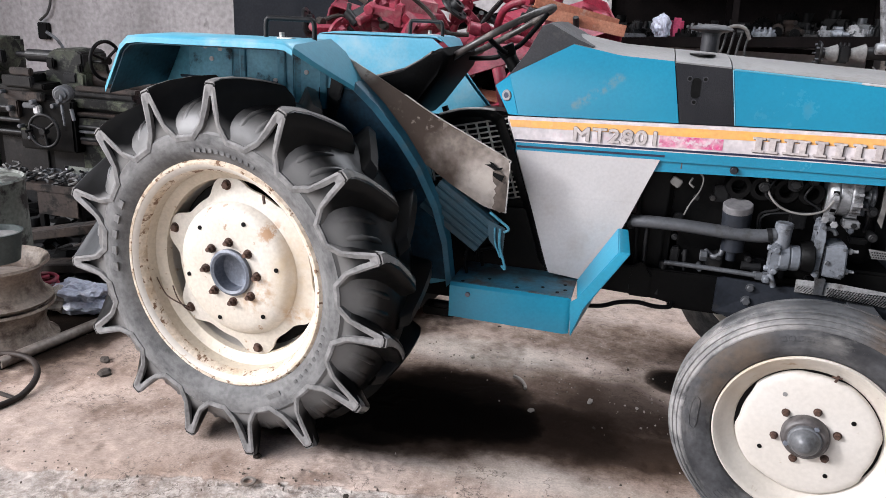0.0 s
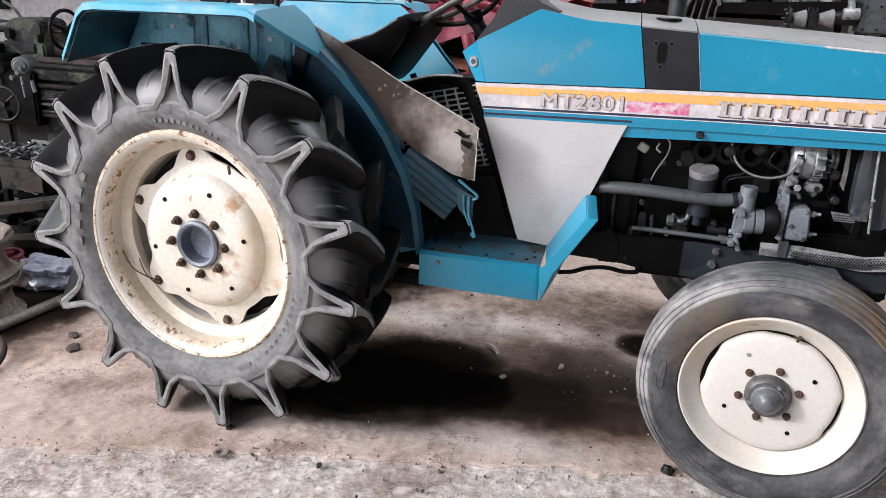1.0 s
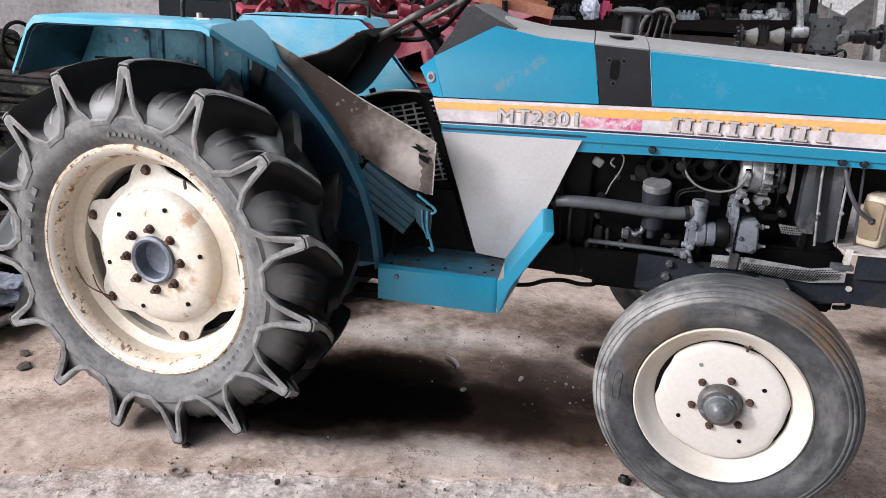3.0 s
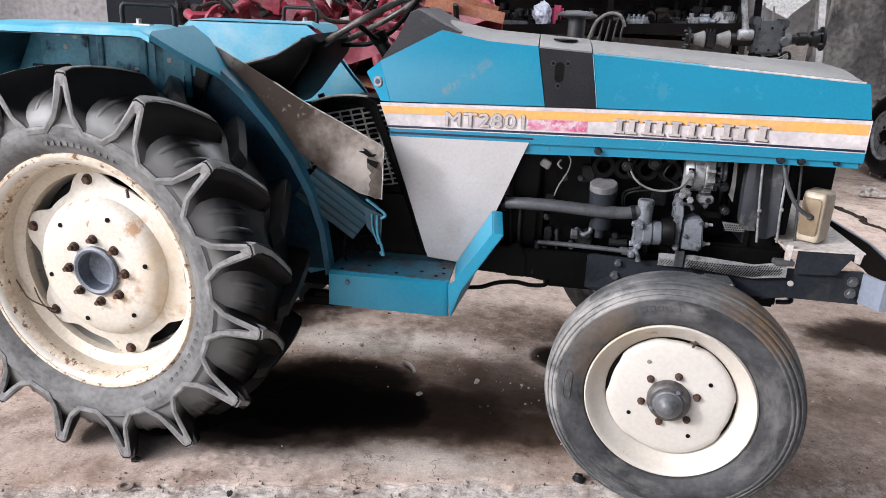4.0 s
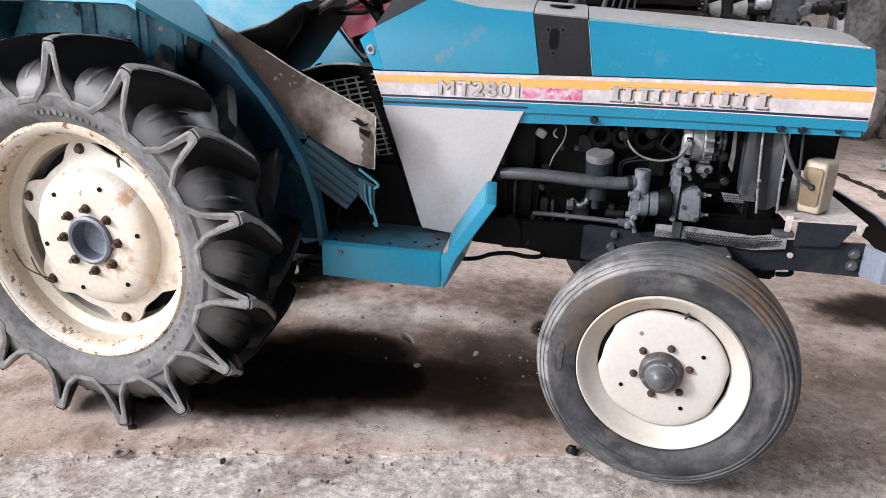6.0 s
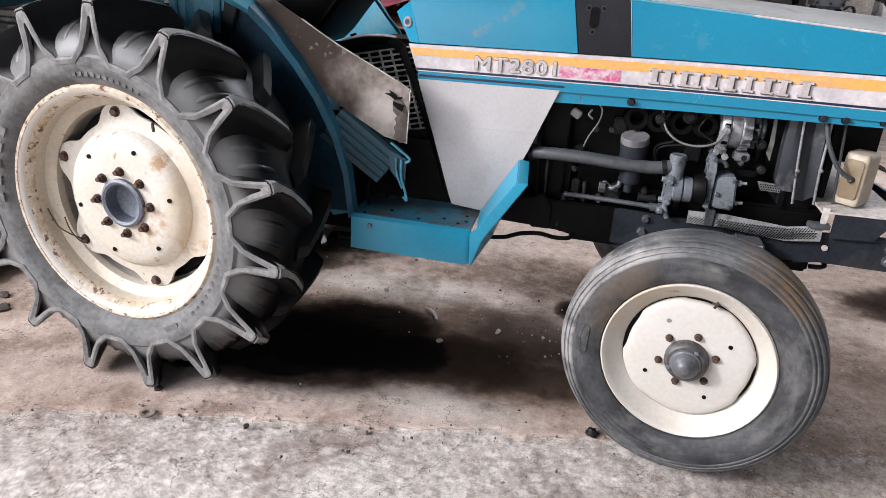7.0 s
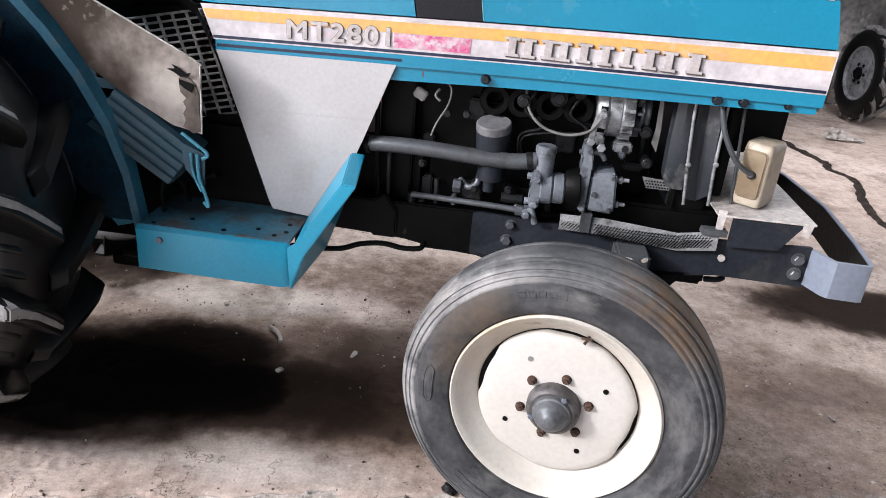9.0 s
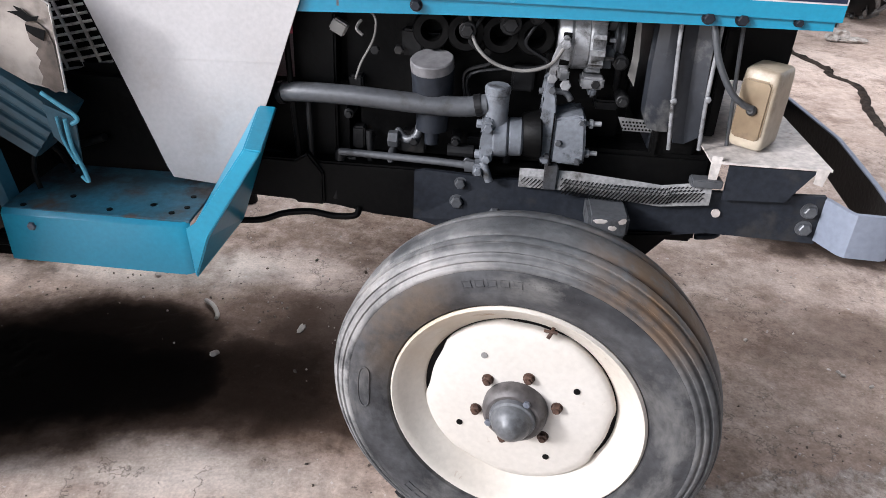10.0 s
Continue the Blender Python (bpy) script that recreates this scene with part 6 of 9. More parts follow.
tube(bm, [c + (ea * math.cos(2 * math.pi * k / 48) + eb * math.sin(2 * math.pi * k / 48)) * 0.185 for k in range(48)], 0.0108, 10, closed=True)
sw = tpart("steering_wheel", bm, WHEEL_RIM, "black steering wheel with a worn rim", 60)
for t in (0, 120, 240):
    bm = B()
    d = ea * math.cos(radians(t + 30)) + eb * math.sin(radians(t + 30))
    tube(bm, [c - nrm * 0.055 + d * 0.02, c - nrm * 0.05 + d * 0.06, c - nrm * 0.015 + d * 0.15, c + d * 0.180], 0.008, 8)
    tpart("spoke", bm, IRON_DARK, "", 60, sw)
bm = B()
cyl(bm, c - nrm * 0.035, c - nrm * 0.075, 0.03, 0.024, seg=20, bevel=0.004)
cyl(bm, c - nrm * 0.07, c - nrm * 0.32 + Vector((0.02, 0, 0)), 0.022, seg=16)
tpart("steering_column", bm, IRON_DARK, "", 40, sw)
bm = B()
prof = [(0.21, 1.060), (0.25, 1.082), (0.30, 1.098), (0.36, 1.115), (0.42, 1.150), (0.465, 1.180), (0.492, 1.186), (0.508, 1.165), (0.490, 1.115), (0.435, 1.04), (0.395, 0.985), (0.36, 0.95), (0.30, 0.955), (0.22, 0.99)]
rows = []
for y, s in ((0.445, 0.86), (0.455, 0.94), (0.475, 1.0), (0.845, 1.0), (0.865, 0.94), (0.875, 0.86)):
    rows.append([(0.37 + (x - 0.37) * s, y, 1.06 + (z - 1.06) * s) for x, z in prof])
skin(bm, rows, close=True)
bmesh.ops.holes_fill(bm, edges=[e for e in bm.edges if e.is_boundary])
tpart("seat", bm, SEAT_VINYL, "tipped black vinyl seat, dusty on top", 50)
# Pale skin paints dust and the light on the cushion top.
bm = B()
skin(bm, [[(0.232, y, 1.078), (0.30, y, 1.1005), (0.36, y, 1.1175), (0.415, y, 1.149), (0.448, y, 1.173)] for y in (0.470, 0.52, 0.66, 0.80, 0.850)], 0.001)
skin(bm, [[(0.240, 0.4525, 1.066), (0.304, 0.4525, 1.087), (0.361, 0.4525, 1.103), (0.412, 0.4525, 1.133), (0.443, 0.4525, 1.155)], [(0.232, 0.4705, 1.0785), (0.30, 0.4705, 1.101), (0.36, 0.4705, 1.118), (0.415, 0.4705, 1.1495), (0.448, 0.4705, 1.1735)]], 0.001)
tpart("seat_cushion_top", bm, SEAT_DUST_LIT, "grey-brown dust and top light on the seat cushion", 50)
for y in (0.50, 0.82):
    bm = B()
    tube(bm, [(0.40, y, 0.97), (0.42, y, 0.90), (0.40, y, 0.80)], 0.012, 8)
    tpart("seat_bracket", bm, IRON_DARK)

# white side panel with its crease
bm = B()
pan = [(0.735, 0.914), (0.93, 0.918), (1.139, 0.923), (1.128, 0.895), (1.072, 0.745), (1.035, 0.655), (0.982, 0.547), (0.965, 0.543), (0.862, 0.553), (0.852, 0.575), (0.79, 0.757)]
prism(bm, pan, 0.398, 0.402)
wp = tpart("side_panel", bm, WHITE_PANEL, "off-white sheet steel side panel, dusty")
bm = B()
skin(bm, [[(0.796, 0.398, 0.800), (1.088, 0.398, 0.807)], [(0.796, 0.3976, 0.790), (1.087, 0.3976, 0.797)], [(0.796, 0.398, 0.785), (1.086, 0.398, 0.792)]])
tpart("panel_crease", bm, WHITE_PANEL, "", None, wp)
# dark inner shroud behind the panel; black sheets below stand for shade
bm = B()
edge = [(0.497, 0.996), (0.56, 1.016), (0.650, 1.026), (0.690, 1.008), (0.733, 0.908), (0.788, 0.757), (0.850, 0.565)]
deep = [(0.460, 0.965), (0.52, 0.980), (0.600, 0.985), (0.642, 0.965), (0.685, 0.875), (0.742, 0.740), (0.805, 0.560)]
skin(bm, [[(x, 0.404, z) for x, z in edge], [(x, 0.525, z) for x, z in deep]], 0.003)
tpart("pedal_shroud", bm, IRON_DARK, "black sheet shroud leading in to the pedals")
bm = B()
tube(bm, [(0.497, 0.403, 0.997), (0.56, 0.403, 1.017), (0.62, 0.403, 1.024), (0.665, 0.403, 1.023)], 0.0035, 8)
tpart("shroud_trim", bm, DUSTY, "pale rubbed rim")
# Black sheet added where only the shade inside is seen.
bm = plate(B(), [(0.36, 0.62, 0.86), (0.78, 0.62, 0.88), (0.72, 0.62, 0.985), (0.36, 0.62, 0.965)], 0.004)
tpart("pedal_shade_sheet", bm, IRON_DARK, "black sheet added for the shade inside the opening")
# open steel grating of the pedal floor
gp0 = Vector((0.425, 0.480, 0.932))
gu = Vector((0.075, 0.0, -0.235))
gv = Vector((0.260, 0.037, 0.055))
grate = None
for k in range(16):
    s = gp0 + gu * (k / 15)
    ob = tpart("grating_bar", tube(B(), [s, s + gv], 0.0030, 6), GRATE, "open steel grating", None, grate)
    grate = grate or ob
for k in range(9):
    s = gp0 + gv * (k / 8)
    tpart("grating_bar", tube(B(), [s, s + gu], 0.0036, 6), GRATE, "", None, grate)
# Black backing added so the grating stands before shade.
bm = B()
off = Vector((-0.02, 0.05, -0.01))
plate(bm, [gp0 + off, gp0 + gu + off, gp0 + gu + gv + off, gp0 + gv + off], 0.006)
tpart("grating_shade_sheet", bm, IRON_DARK, "black sheet added to darken behind the grating")
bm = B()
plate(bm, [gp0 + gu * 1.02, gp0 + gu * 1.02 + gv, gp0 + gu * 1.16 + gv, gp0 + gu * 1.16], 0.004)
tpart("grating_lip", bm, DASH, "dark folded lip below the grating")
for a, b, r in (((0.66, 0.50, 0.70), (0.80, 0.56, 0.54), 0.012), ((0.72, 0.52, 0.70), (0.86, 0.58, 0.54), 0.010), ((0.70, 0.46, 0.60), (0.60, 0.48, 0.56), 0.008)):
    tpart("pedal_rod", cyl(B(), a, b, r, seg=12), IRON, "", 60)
# Black block added to hide the lit far side behind the grating.
tpart("pedal_shade_block", box(B(), (0.53, 0.67, 0.72), (0.80, 0.82, 0.985), 0.02), IRON_DARK, "black block added for the dark behind the grating", 40)
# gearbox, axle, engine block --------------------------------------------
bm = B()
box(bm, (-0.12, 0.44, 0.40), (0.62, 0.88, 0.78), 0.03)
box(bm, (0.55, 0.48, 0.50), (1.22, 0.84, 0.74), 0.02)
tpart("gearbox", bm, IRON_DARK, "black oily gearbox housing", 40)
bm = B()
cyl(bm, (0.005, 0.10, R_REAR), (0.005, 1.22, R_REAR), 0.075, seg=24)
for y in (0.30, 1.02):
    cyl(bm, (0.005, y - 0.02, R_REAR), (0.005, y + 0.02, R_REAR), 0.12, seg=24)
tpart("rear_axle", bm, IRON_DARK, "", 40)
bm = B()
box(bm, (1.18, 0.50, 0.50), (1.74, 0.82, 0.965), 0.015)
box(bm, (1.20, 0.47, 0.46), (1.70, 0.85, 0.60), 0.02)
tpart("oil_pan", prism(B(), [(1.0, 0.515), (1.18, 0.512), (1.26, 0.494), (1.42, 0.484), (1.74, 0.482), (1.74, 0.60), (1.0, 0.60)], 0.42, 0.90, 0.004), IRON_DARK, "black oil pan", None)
# Black block added to keep things behind from showing through the bay.
tpart("bay_shade_block", box(B(), (1.10, 0.46, 0.50), (1.18, 0.87, 0.955), 0.004), IRON_DARK)
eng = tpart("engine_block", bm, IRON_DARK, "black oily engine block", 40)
rnd = random.Random(5)
for k in range(4):
    x = 1.36 + 0.062 * k
    bm = B()
    revolve(bm, [(0.020, 0.44), (0.032, 0.44), (0.035, 0.444), (0.036, 0.50), (0.018, 0.50), (0.018, 0.452)], 28, "y", (x, 0.0, 0.862))
    tpart("intake_port", bm, IRON_DARK, "", 40, eng)
for k in range(16):
    bm = B()
    x, z = rnd.uniform(1.2, 1.7), rnd.uniform(0.55, 0.82)
    w, h = rnd.uniform(0.015, 0.05), rnd.uniform(0.015, 0.05)
    box(bm, (x, 0.475, z), (x + w, 0.505, z + h), 0.004)
    tpart("engine_boss", bm, IRON, "", None, eng)
for k in range(14):
    bm = B()
    hexhead(bm, (rnd.uniform(1.2, 1.7), 0.47, rnd.uniform(0.5, 0.92)), (0, -1, 0), 0.009, 0.012)
    tpart("engine_bolt", bm, IRON, "", None, eng)
for k in range(2, 4):
    x = 1.26 + 0.10 * k
    bm = tube(B(), [(x, 0.455, 0.90), (x - 0.015, 0.435, 0.885), (x - 0.03, 0.43, 0.85), (x + 0.01, 0.43, 0.815), (1.40 + 0.012 * k, 0.435, 0.79), (1.41 + 0.012 * k, 0.44, 0.72)], 0.0035, 6)
    tpart("injector_pipe", bm, IRON, "", 60, eng)
for x, z, r in ((1.21, 0.70, 0.010), (1.29, 0.615, 0.009), (1.335, 0.655, 0.011), (1.415, 0.66, 0.010), (1.425, 0.87, 0.016), (1.50, 0.885, 0.02), (1.545, 0.90, 0.014), (1.44, 0.62, 0.008), (1.70, 0.83, 0.014), (1.715, 0.76, 0.012), (1.66, 0.79, 0.012)):
    bm = B()
    cyl(bm, (x, 0.47, z), (x, 0.425, z), r, seg=14, bevel=0.002)
    hexhead(bm, (x, 0.425, z), (0, -1, 0), r * 0.7, 0.008)
    tpart("engine_fitting", bm, STEEL_GREY if r < 0.0095 else IRON, "", 40, eng)
bm = plate(B(), [(1.714, 0.44, 0.726), (1.788, 0.44, 0.722), (1.790, 0.44, 0.700), (1.726, 0.44, 0.700)], 0.002)
tab = tpart("perforated_tab", bm, MESH_STRIP, "small bright perforated tab", None, eng)
for k in range(10):
    for j in range(3):
        x, z = 1.724 + 0.0064 * k + 0.003 * (j % 2), 0.7045 + 0.0066 * j
        tpart("tab_hole", cyl(B(), (x, 0.4405, z), (x, 0.4385, z), 0.0020, seg=6), IRON_DARK, "", None, tab)
bm = B()
cyl(bm, (1.368, 0.435, 0.735), (1.3655, 0.4290, 0.798), 0.0375, 0.0395, seg=32, bevel=0.002)
cyl(bm, (1.368, 0.435, 0.680), (1.368, 0.435, 0.740), 0.031, seg=24)
cyl(bm, (1.368, 0.435, 0.650), (1.368, 0.435, 0.680), 0.014, seg=16)
oilf = tpart("oil_filter", bm, RAIL, "dark oily filter canister", 40)
bm = B()
cyl(bm, (1.3655, 0.4290, 0.796), (1.3640, 0.4245, 0.817), 0.0400, seg=36, bevel=0.0025)
tpart("filter_lid", bm, LID, "pale dust-covered lid", 30, oilf)
bm = B()
tube(bm, [(1.075, 0.435, 0.730), (1.12, 0.425, 0.737), (1.22, 0.415, 0.740), (1.33, 0.405, 0.738), (1.42, 0.40, 0.738), (1.47, 0.40, 0.747)], 0.0185, 16)
tpart("suction_hose", bm, STEEL_GREY, "thick grey suction hose", 60)
bm = B()
cyl(bm, (1.078, 0.434, 0.7295), (1.088, 0.431, 0.7315), 0.0215, seg=22)
tpart("hose_clamp", bm, IRON)
bm = B()
cyl(bm, (1.448, 0.40, 0.742), (1.460, 0.40, 0.745), 0.0205, seg=22)
tpart("hose_clamp", bm, IRON)
bm = B()
cyl(bm, (1.487, 0.40, 0.690), (1.487, 0.40, 0.755), 0.022, seg=24, bevel=0.002)
cyl(bm, (1.487, 0.40, 0.752), (1.487, 0.40, 0.770), 0.0235, seg=12, bevel=0.003)
tpart("filler_neck", bm, CAST_BLUE, "dull metal filler neck and cap", 40).matrix_basis = Matrix.Translation((0, 0, 0.014))
# hydraulic pump: cast end flange with its bolts, round body, dark coupling
bm = B()
prism(bm, [(1.464, 0.640), (1.484, 0.640), (1.488, 0.655), (1.482, 0.672), (1.488, 0.690), (1.486, 0.722), (1.478, 0.730), (1.464, 0.726), (1.461, 0.705), (1.466, 0.685), (1.461, 0.665)], 0.372, 0.425, 0.004)
pump = tpart("hydraulic_pump", bm, CAST_BLUE, "dull blue-grey hydraulic pump", 40)
bm = B()
cyl(bm, (1.484, 0.405, 0.685), (1.512, 0.405, 0.686), 0.038, seg=32, bevel=0.003)
cyl(bm, (1.512, 0.405, 0.686), (1.540, 0.405, 0.687), 0.0355, seg=32, bevel=0.004)
tpart("pump_body", bm, CAST_BLUE, "", 40, pump)
bm = B()
cyl(bm, (1.538, 0.41, 0.690), (1.572, 0.412, 0.692), 0.040, 0.046, seg=28, bevel=0.003)
tpart("coupling", bm, IRON_DARK, "black coupling housing", 40, pump)
for z in (0.652, 0.712):
    tpart("pump_bolt", hexhead(B(), (1.475, 0.372, z), (0, -1, 0), 0.0085, 0.009), CAST_BLUE, "", None, pump)
    tpart("pump_bolt", hexhead(B(), (1.463, 0.392, z), (-1, 0, 0), 0.008, 0.010), CAST_BLUE, "", None, pump)
bm = B()
box(bm, (1.452, 0.376, 0.612), (1.474, 0.410, 0.636), 0.003)
hexhead(bm, (1.462, 0.376, 0.624), (0, -1, 0), 0.008, 0.008)
tube(bm, [(1.470, 0.385, 0.640), (1.478, 0.380, 0.620), (1.484, 0.380, 0.604)], 0.008, 10)
tpart("pipe_union", bm, CAST_BLUE, "", 40, pump)
# gear case: flat web plate, bolted box and studs
bm = B()
prism(bm, [(1.578, 0.642), (1.592, 0.642), (1.594, 0.735), (1.592, 0.77), (1.582, 0.803), (1.570, 0.800), (1.567, 0.772), (1.571, 0.735), (1.560, 0.712), (1.565, 0.675)], 0.388, 0.440, 0.003)
case = tpart("gear_case", bm, CAST_BLUE, "dull blue-grey gear case", 40)
bm = B()
prism(bm, [(1.592, 0.652), (1.652, 0.648), (1.656, 0.664), (1.648, 0.742), (1.636, 0.746), (1.592, 0.735)], 0.376, 0.455, 0.005)
tpart("case_cover", bm, CAST_BLUE, "", 40, case)
tpart("cover_seam", box(B(), (1.5905, 0.3745, 0.645), (1.5925, 0.386, 0.745), 0.0005), IRON_DARK, "", None, case)
for x, y, z, r in ((1.603, 0.376, 0.692, 0.0065), (1.640, 0.376, 0.733, 0.005), (1.640, 0.376, 0.660, 0.005), (1.586, 0.388, 0.66, 0.006), (1.582, 0.388, 0.785, 0.007)):
    tpart("case_bolt", hexhead(B(), (x, y, z), (0, -1, 0), r, 0.006), STEEL_GREY, "", None, case)
for z in (0.668, 0.725):
    bm = B()
    cyl(bm, (1.650, 0.395, z), (1.678, 0.395, z + 0.001), 0.0045, seg=10)
    hexhead(bm, (1.656, 0.395, z), (1, 0, 0), 0.0085, 0.008)
    tpart("stud", bm, ALU, "", None, case)
# slotted arm from the case up to the alternator
bm = B()
prism(bm, [(1.572, 0.795), (1.583, 0.797), (1.588, 0.84), (1.601, 0.868), (1.596, 0.876), (1.583, 0.862), (1.576, 0.84)], 0.392, 0.397, 0.001)
arm = tpart("adjuster_arm", bm, ALU, "bare metal adjuster arm", 40)
for x, z, r in ((1.580, 0.806, 0.009), (1.597, 0.866, 0.009), (1.604, 0.795, 0.010)):
    tpart("arm_bolt", hexhead(B(), (x, 0.392, z), (0, -1, 0), r, 0.009), ALU, "", None, arm)
bm = tube(B(), [(1.560, 0.40, 0.778), (1.600, 0.40, 0.780), (1.612, 0.40, 0.774), (1.618, 0.40, 0.765)], 0.006, 8)
tpart("arm_spacer", bm, STEEL_GREY, "", 60, arm)
# alternator: two ribbed end shells, pressed middle band, pulley with fan blades
bm = B()
cyl(bm, (1.586, 0.465, 0.862), (1.612, 0.465, 0.863), 0.056, 0.060, seg=36, bevel=0.005)
cyl(bm, (1.612, 0.465, 0.863), (1.640, 0.465, 0.864), 0.0575, seg=36, bevel=0.002)
cyl(bm, (1.640, 0.465, 0.864), (1.668, 0.465, 0.865), 0.060, 0.054, seg=36, bevel=0.004)
alt = tpart("alternator", bm, ALU, "dull aluminium alternator", 40)
for k in range(14):
    t = 2 * math.pi * k / 14
    turn_ = Matrix.Translation((0, 0.465, 0.864)) @ Matrix.Rotation(t, 4, "X")
    tpart("cooling_rib", box(B(), (1.642, -0.004, 0.054), (1.666, 0.004, 0.0625), 0.001, turn_), ALU, "", None, alt)
    if k % 2:
        tpart("vent_slot", box(B(), (1.592, -0.005, 0.0565), (1.607, 0.005, 0.0605), 0.0008, turn_), IRON_DARK, "", None, alt)
for k in range(10):
    t = 2 * math.pi * k / 10 + 0.2
    turn_ = Matrix.Translation((0, 0.465, 0.866)) @ Matrix.Rotation(t, 4, "X")
    tpart("fan_blade", box(B(), (1.672, -0.003, 0.026), (1.684, 0.003, 0.055), 0.001, turn_), STEEL_GREY, "", None, alt)
bm = B()
revolve(bm, [(0.010, 1.684), (0.034, 1.684), (0.037, 1.688), (0.030, 1.694), (0.037, 1.700), (0.034, 1.704), (0.010, 1.704)], 28, "x", (0, 0.465, 0.866))
tpart("pulley", bm, STEEL_GREY, "", 40, alt)
for x0, x1, z0, z1 in ((1.592, 1.612, 0.792, 0.812), (1.634, 1.676, 0.780, 0.802), (1.650, 1.664, 0.765, 0.782)):
    tpart("mounting_ear", box(B(), (x0, 0.42, z0), (x1, 0.46, z1), 0.004), ALU if x0 < 1.65 else CAST_BLUE, "", None, alt)
tpart("terminal_stud", cyl(B(), (1.598, 0.408, 0.872), (1.598, 0.398, 0.872), 0.006, seg=12), ALU, "", None, alt)
# drive belt between the alternator and the fan pulley
bm = tube(B(), [(1.694, 0.44, 0.845), (1.705, 0.47, 0.80), (1.712, 0.515, 0.745)], 0.006, 6)
tpart("drive_belt", bm, HOSE, "worn black drive belt", 60)
bm = B()
tube(bm, [(1.425, 0.44, 0.90), (1.44, 0.42, 0.85), (1.475, 0.41, 0.820), (1.525, 0.40, 0.812), (1.570, 0.392, 0.826), (1.590, 0.392, 0.852), (1.598, 0.398, 0.870)], 0.0033, 8)
tpart("alternator_cable", bm, WIRE, "pale sleeved cable")
bm = B()
tube(bm, [(1.245, 0.43, 0.895), (1.262, 0.42, 0.88), (1.258, 0.42, 0.845), (1.235, 0.42, 0.80), (1.225, 0.42, 0.77)], 0.0022, 6)
tube(bm, [(1.235, 0.43, 0.875), (1.228, 0.42, 0.862), (1.24, 0.415, 0.852)], 0.003, 6)
tpart("loose_wire", bm, WIRE, "loose pale wire end")
bm = B()
box(bm, (1.178, 0.43, 0.848), (1.208, 0.45, 0.872), 0.003, Matrix.Translation((1.19, 0.44, 0.86)) @ Matrix.Rotation(0.5, 4, "Y") @ Matrix.Translation((-1.19, -0.44, -0.86)))
tpart("wire_plug", bm, WIRE, "off-white plastic plug")
bm = B()
tube(bm, [(1.19, 0.425, 0.622), (1.28, 0.415, 0.624), (1.38, 0.405, 0.625), (1.458, 0.395, 0.625)], 0.0072, 10)
cyl(bm, (1.436, 0.397, 0.625), (1.454, 0.396, 0.625), 0.012, seg=6)
tpart("hydraulic_pipe", bm, STEEL_GREY, "thin grey hydraulic pipe", 60)
bm = B()
tube(bm, [(1.30, 0.45, 0.665), (1.32, 0.43, 0.655), (1.34, 0.43, 0.665), (1.345, 0.44, 0.69)], 0.008, 8)
tpart("fuel_pipe", bm, STEEL_GREY, "", 60)
bm = B()
cyl(bm, (1.285, 0.43, 0.655), (1.305, 0.43, 0.655), 0.016, seg=6, bevel=0.002)
tpart("banjo_bolt", bm, STEEL_GREY)
bm = B()
cyl(bm, (1.40, 0.43, 0.64), (1.45, 0.43, 0.64), 0.012, seg=12)
tpart("fuel_banjo", bm, IRON)
# fan, shroud and radiator
bm = B()
skin(bm, [[(1.752, 0.436, 0.925), (1.757, 0.422, 0.925), (1.772, 0.412, 0.925), (1.787, 0.412, 0.925)], [(1.751, 0.436, 0.83), (1.756, 0.422, 0.83), (1.774, 0.411, 0.83), (1.793, 0.411, 0.83)], [(1.754, 0.436, 0.745), (1.759, 0.422, 0.742), (1.778, 0.412, 0.738), (1.799, 0.412, 0.735)], [(1.766, 0.436, 0.720), (1.769, 0.424, 0.716), (1.782, 0.416, 0.714), (1.801, 0.416, 0.714)]], 0.003)
shr = tpart("fan_shroud", bm, SHROUD, "dark blue-grey bent fan shroud", 30)
bm = B()
skin(bm, [[(1.794, 0.418, 0.925), (1.820, 0.426, 0.925), (1.848, 0.410, 0.925)], [(1.799, 0.418, 0.82), (1.826, 0.426, 0.82), (1.852, 0.409, 0.82)], [(1.806, 0.418, 0.735), (1.832, 0.424, 0.732), (1.856, 0.408, 0.742)], [(1.816, 0.420, 0.692), (1.838, 0.424, 0.690), (1.860, 0.410, 0.710)]], 0.003)
tpart("shroud_cheek", bm, SHROUD, "", 30, shr)
tpart("shroud_back", box(B(), (1.779, 0.45, 0.66), (1.783, 0.88, 0.92), 0.001), SHROUD, "", None, shr)
# Pale strip added for the light showing through a gap.
bm = B()
plate(bm, [(1.716, 0.43, 0.925), (1.723, 0.43, 0.925), (1.731, 0.43, 0.840), (1.730, 0.43, 0.788), (1.716, 0.43, 0.808), (1.719, 0.43, 0.84)], 0.002)
tpart("bright_gap_strip", bm, WIRE, "pale strip standing for a bright gap", None, shr)
bm = B()
cyl(bm, (1.705, 0.56, 0.76), (1.735, 0.56, 0.76), 0.055, seg=28, bevel=0.004)
tpart("fan_pulley", bm, IRON_DARK, "", 40, shr)
bm = B()
box(bm, (1.785, 0.43, 0.66), (1.865, 0.89, 0.94), 0.006)
box(bm, (1.779, 0.42, 0.665), (1.790, 0.44, 0.92), 0.002)
tpart("radiator", bm, IRON_DARK, "black radiator core and tanks")
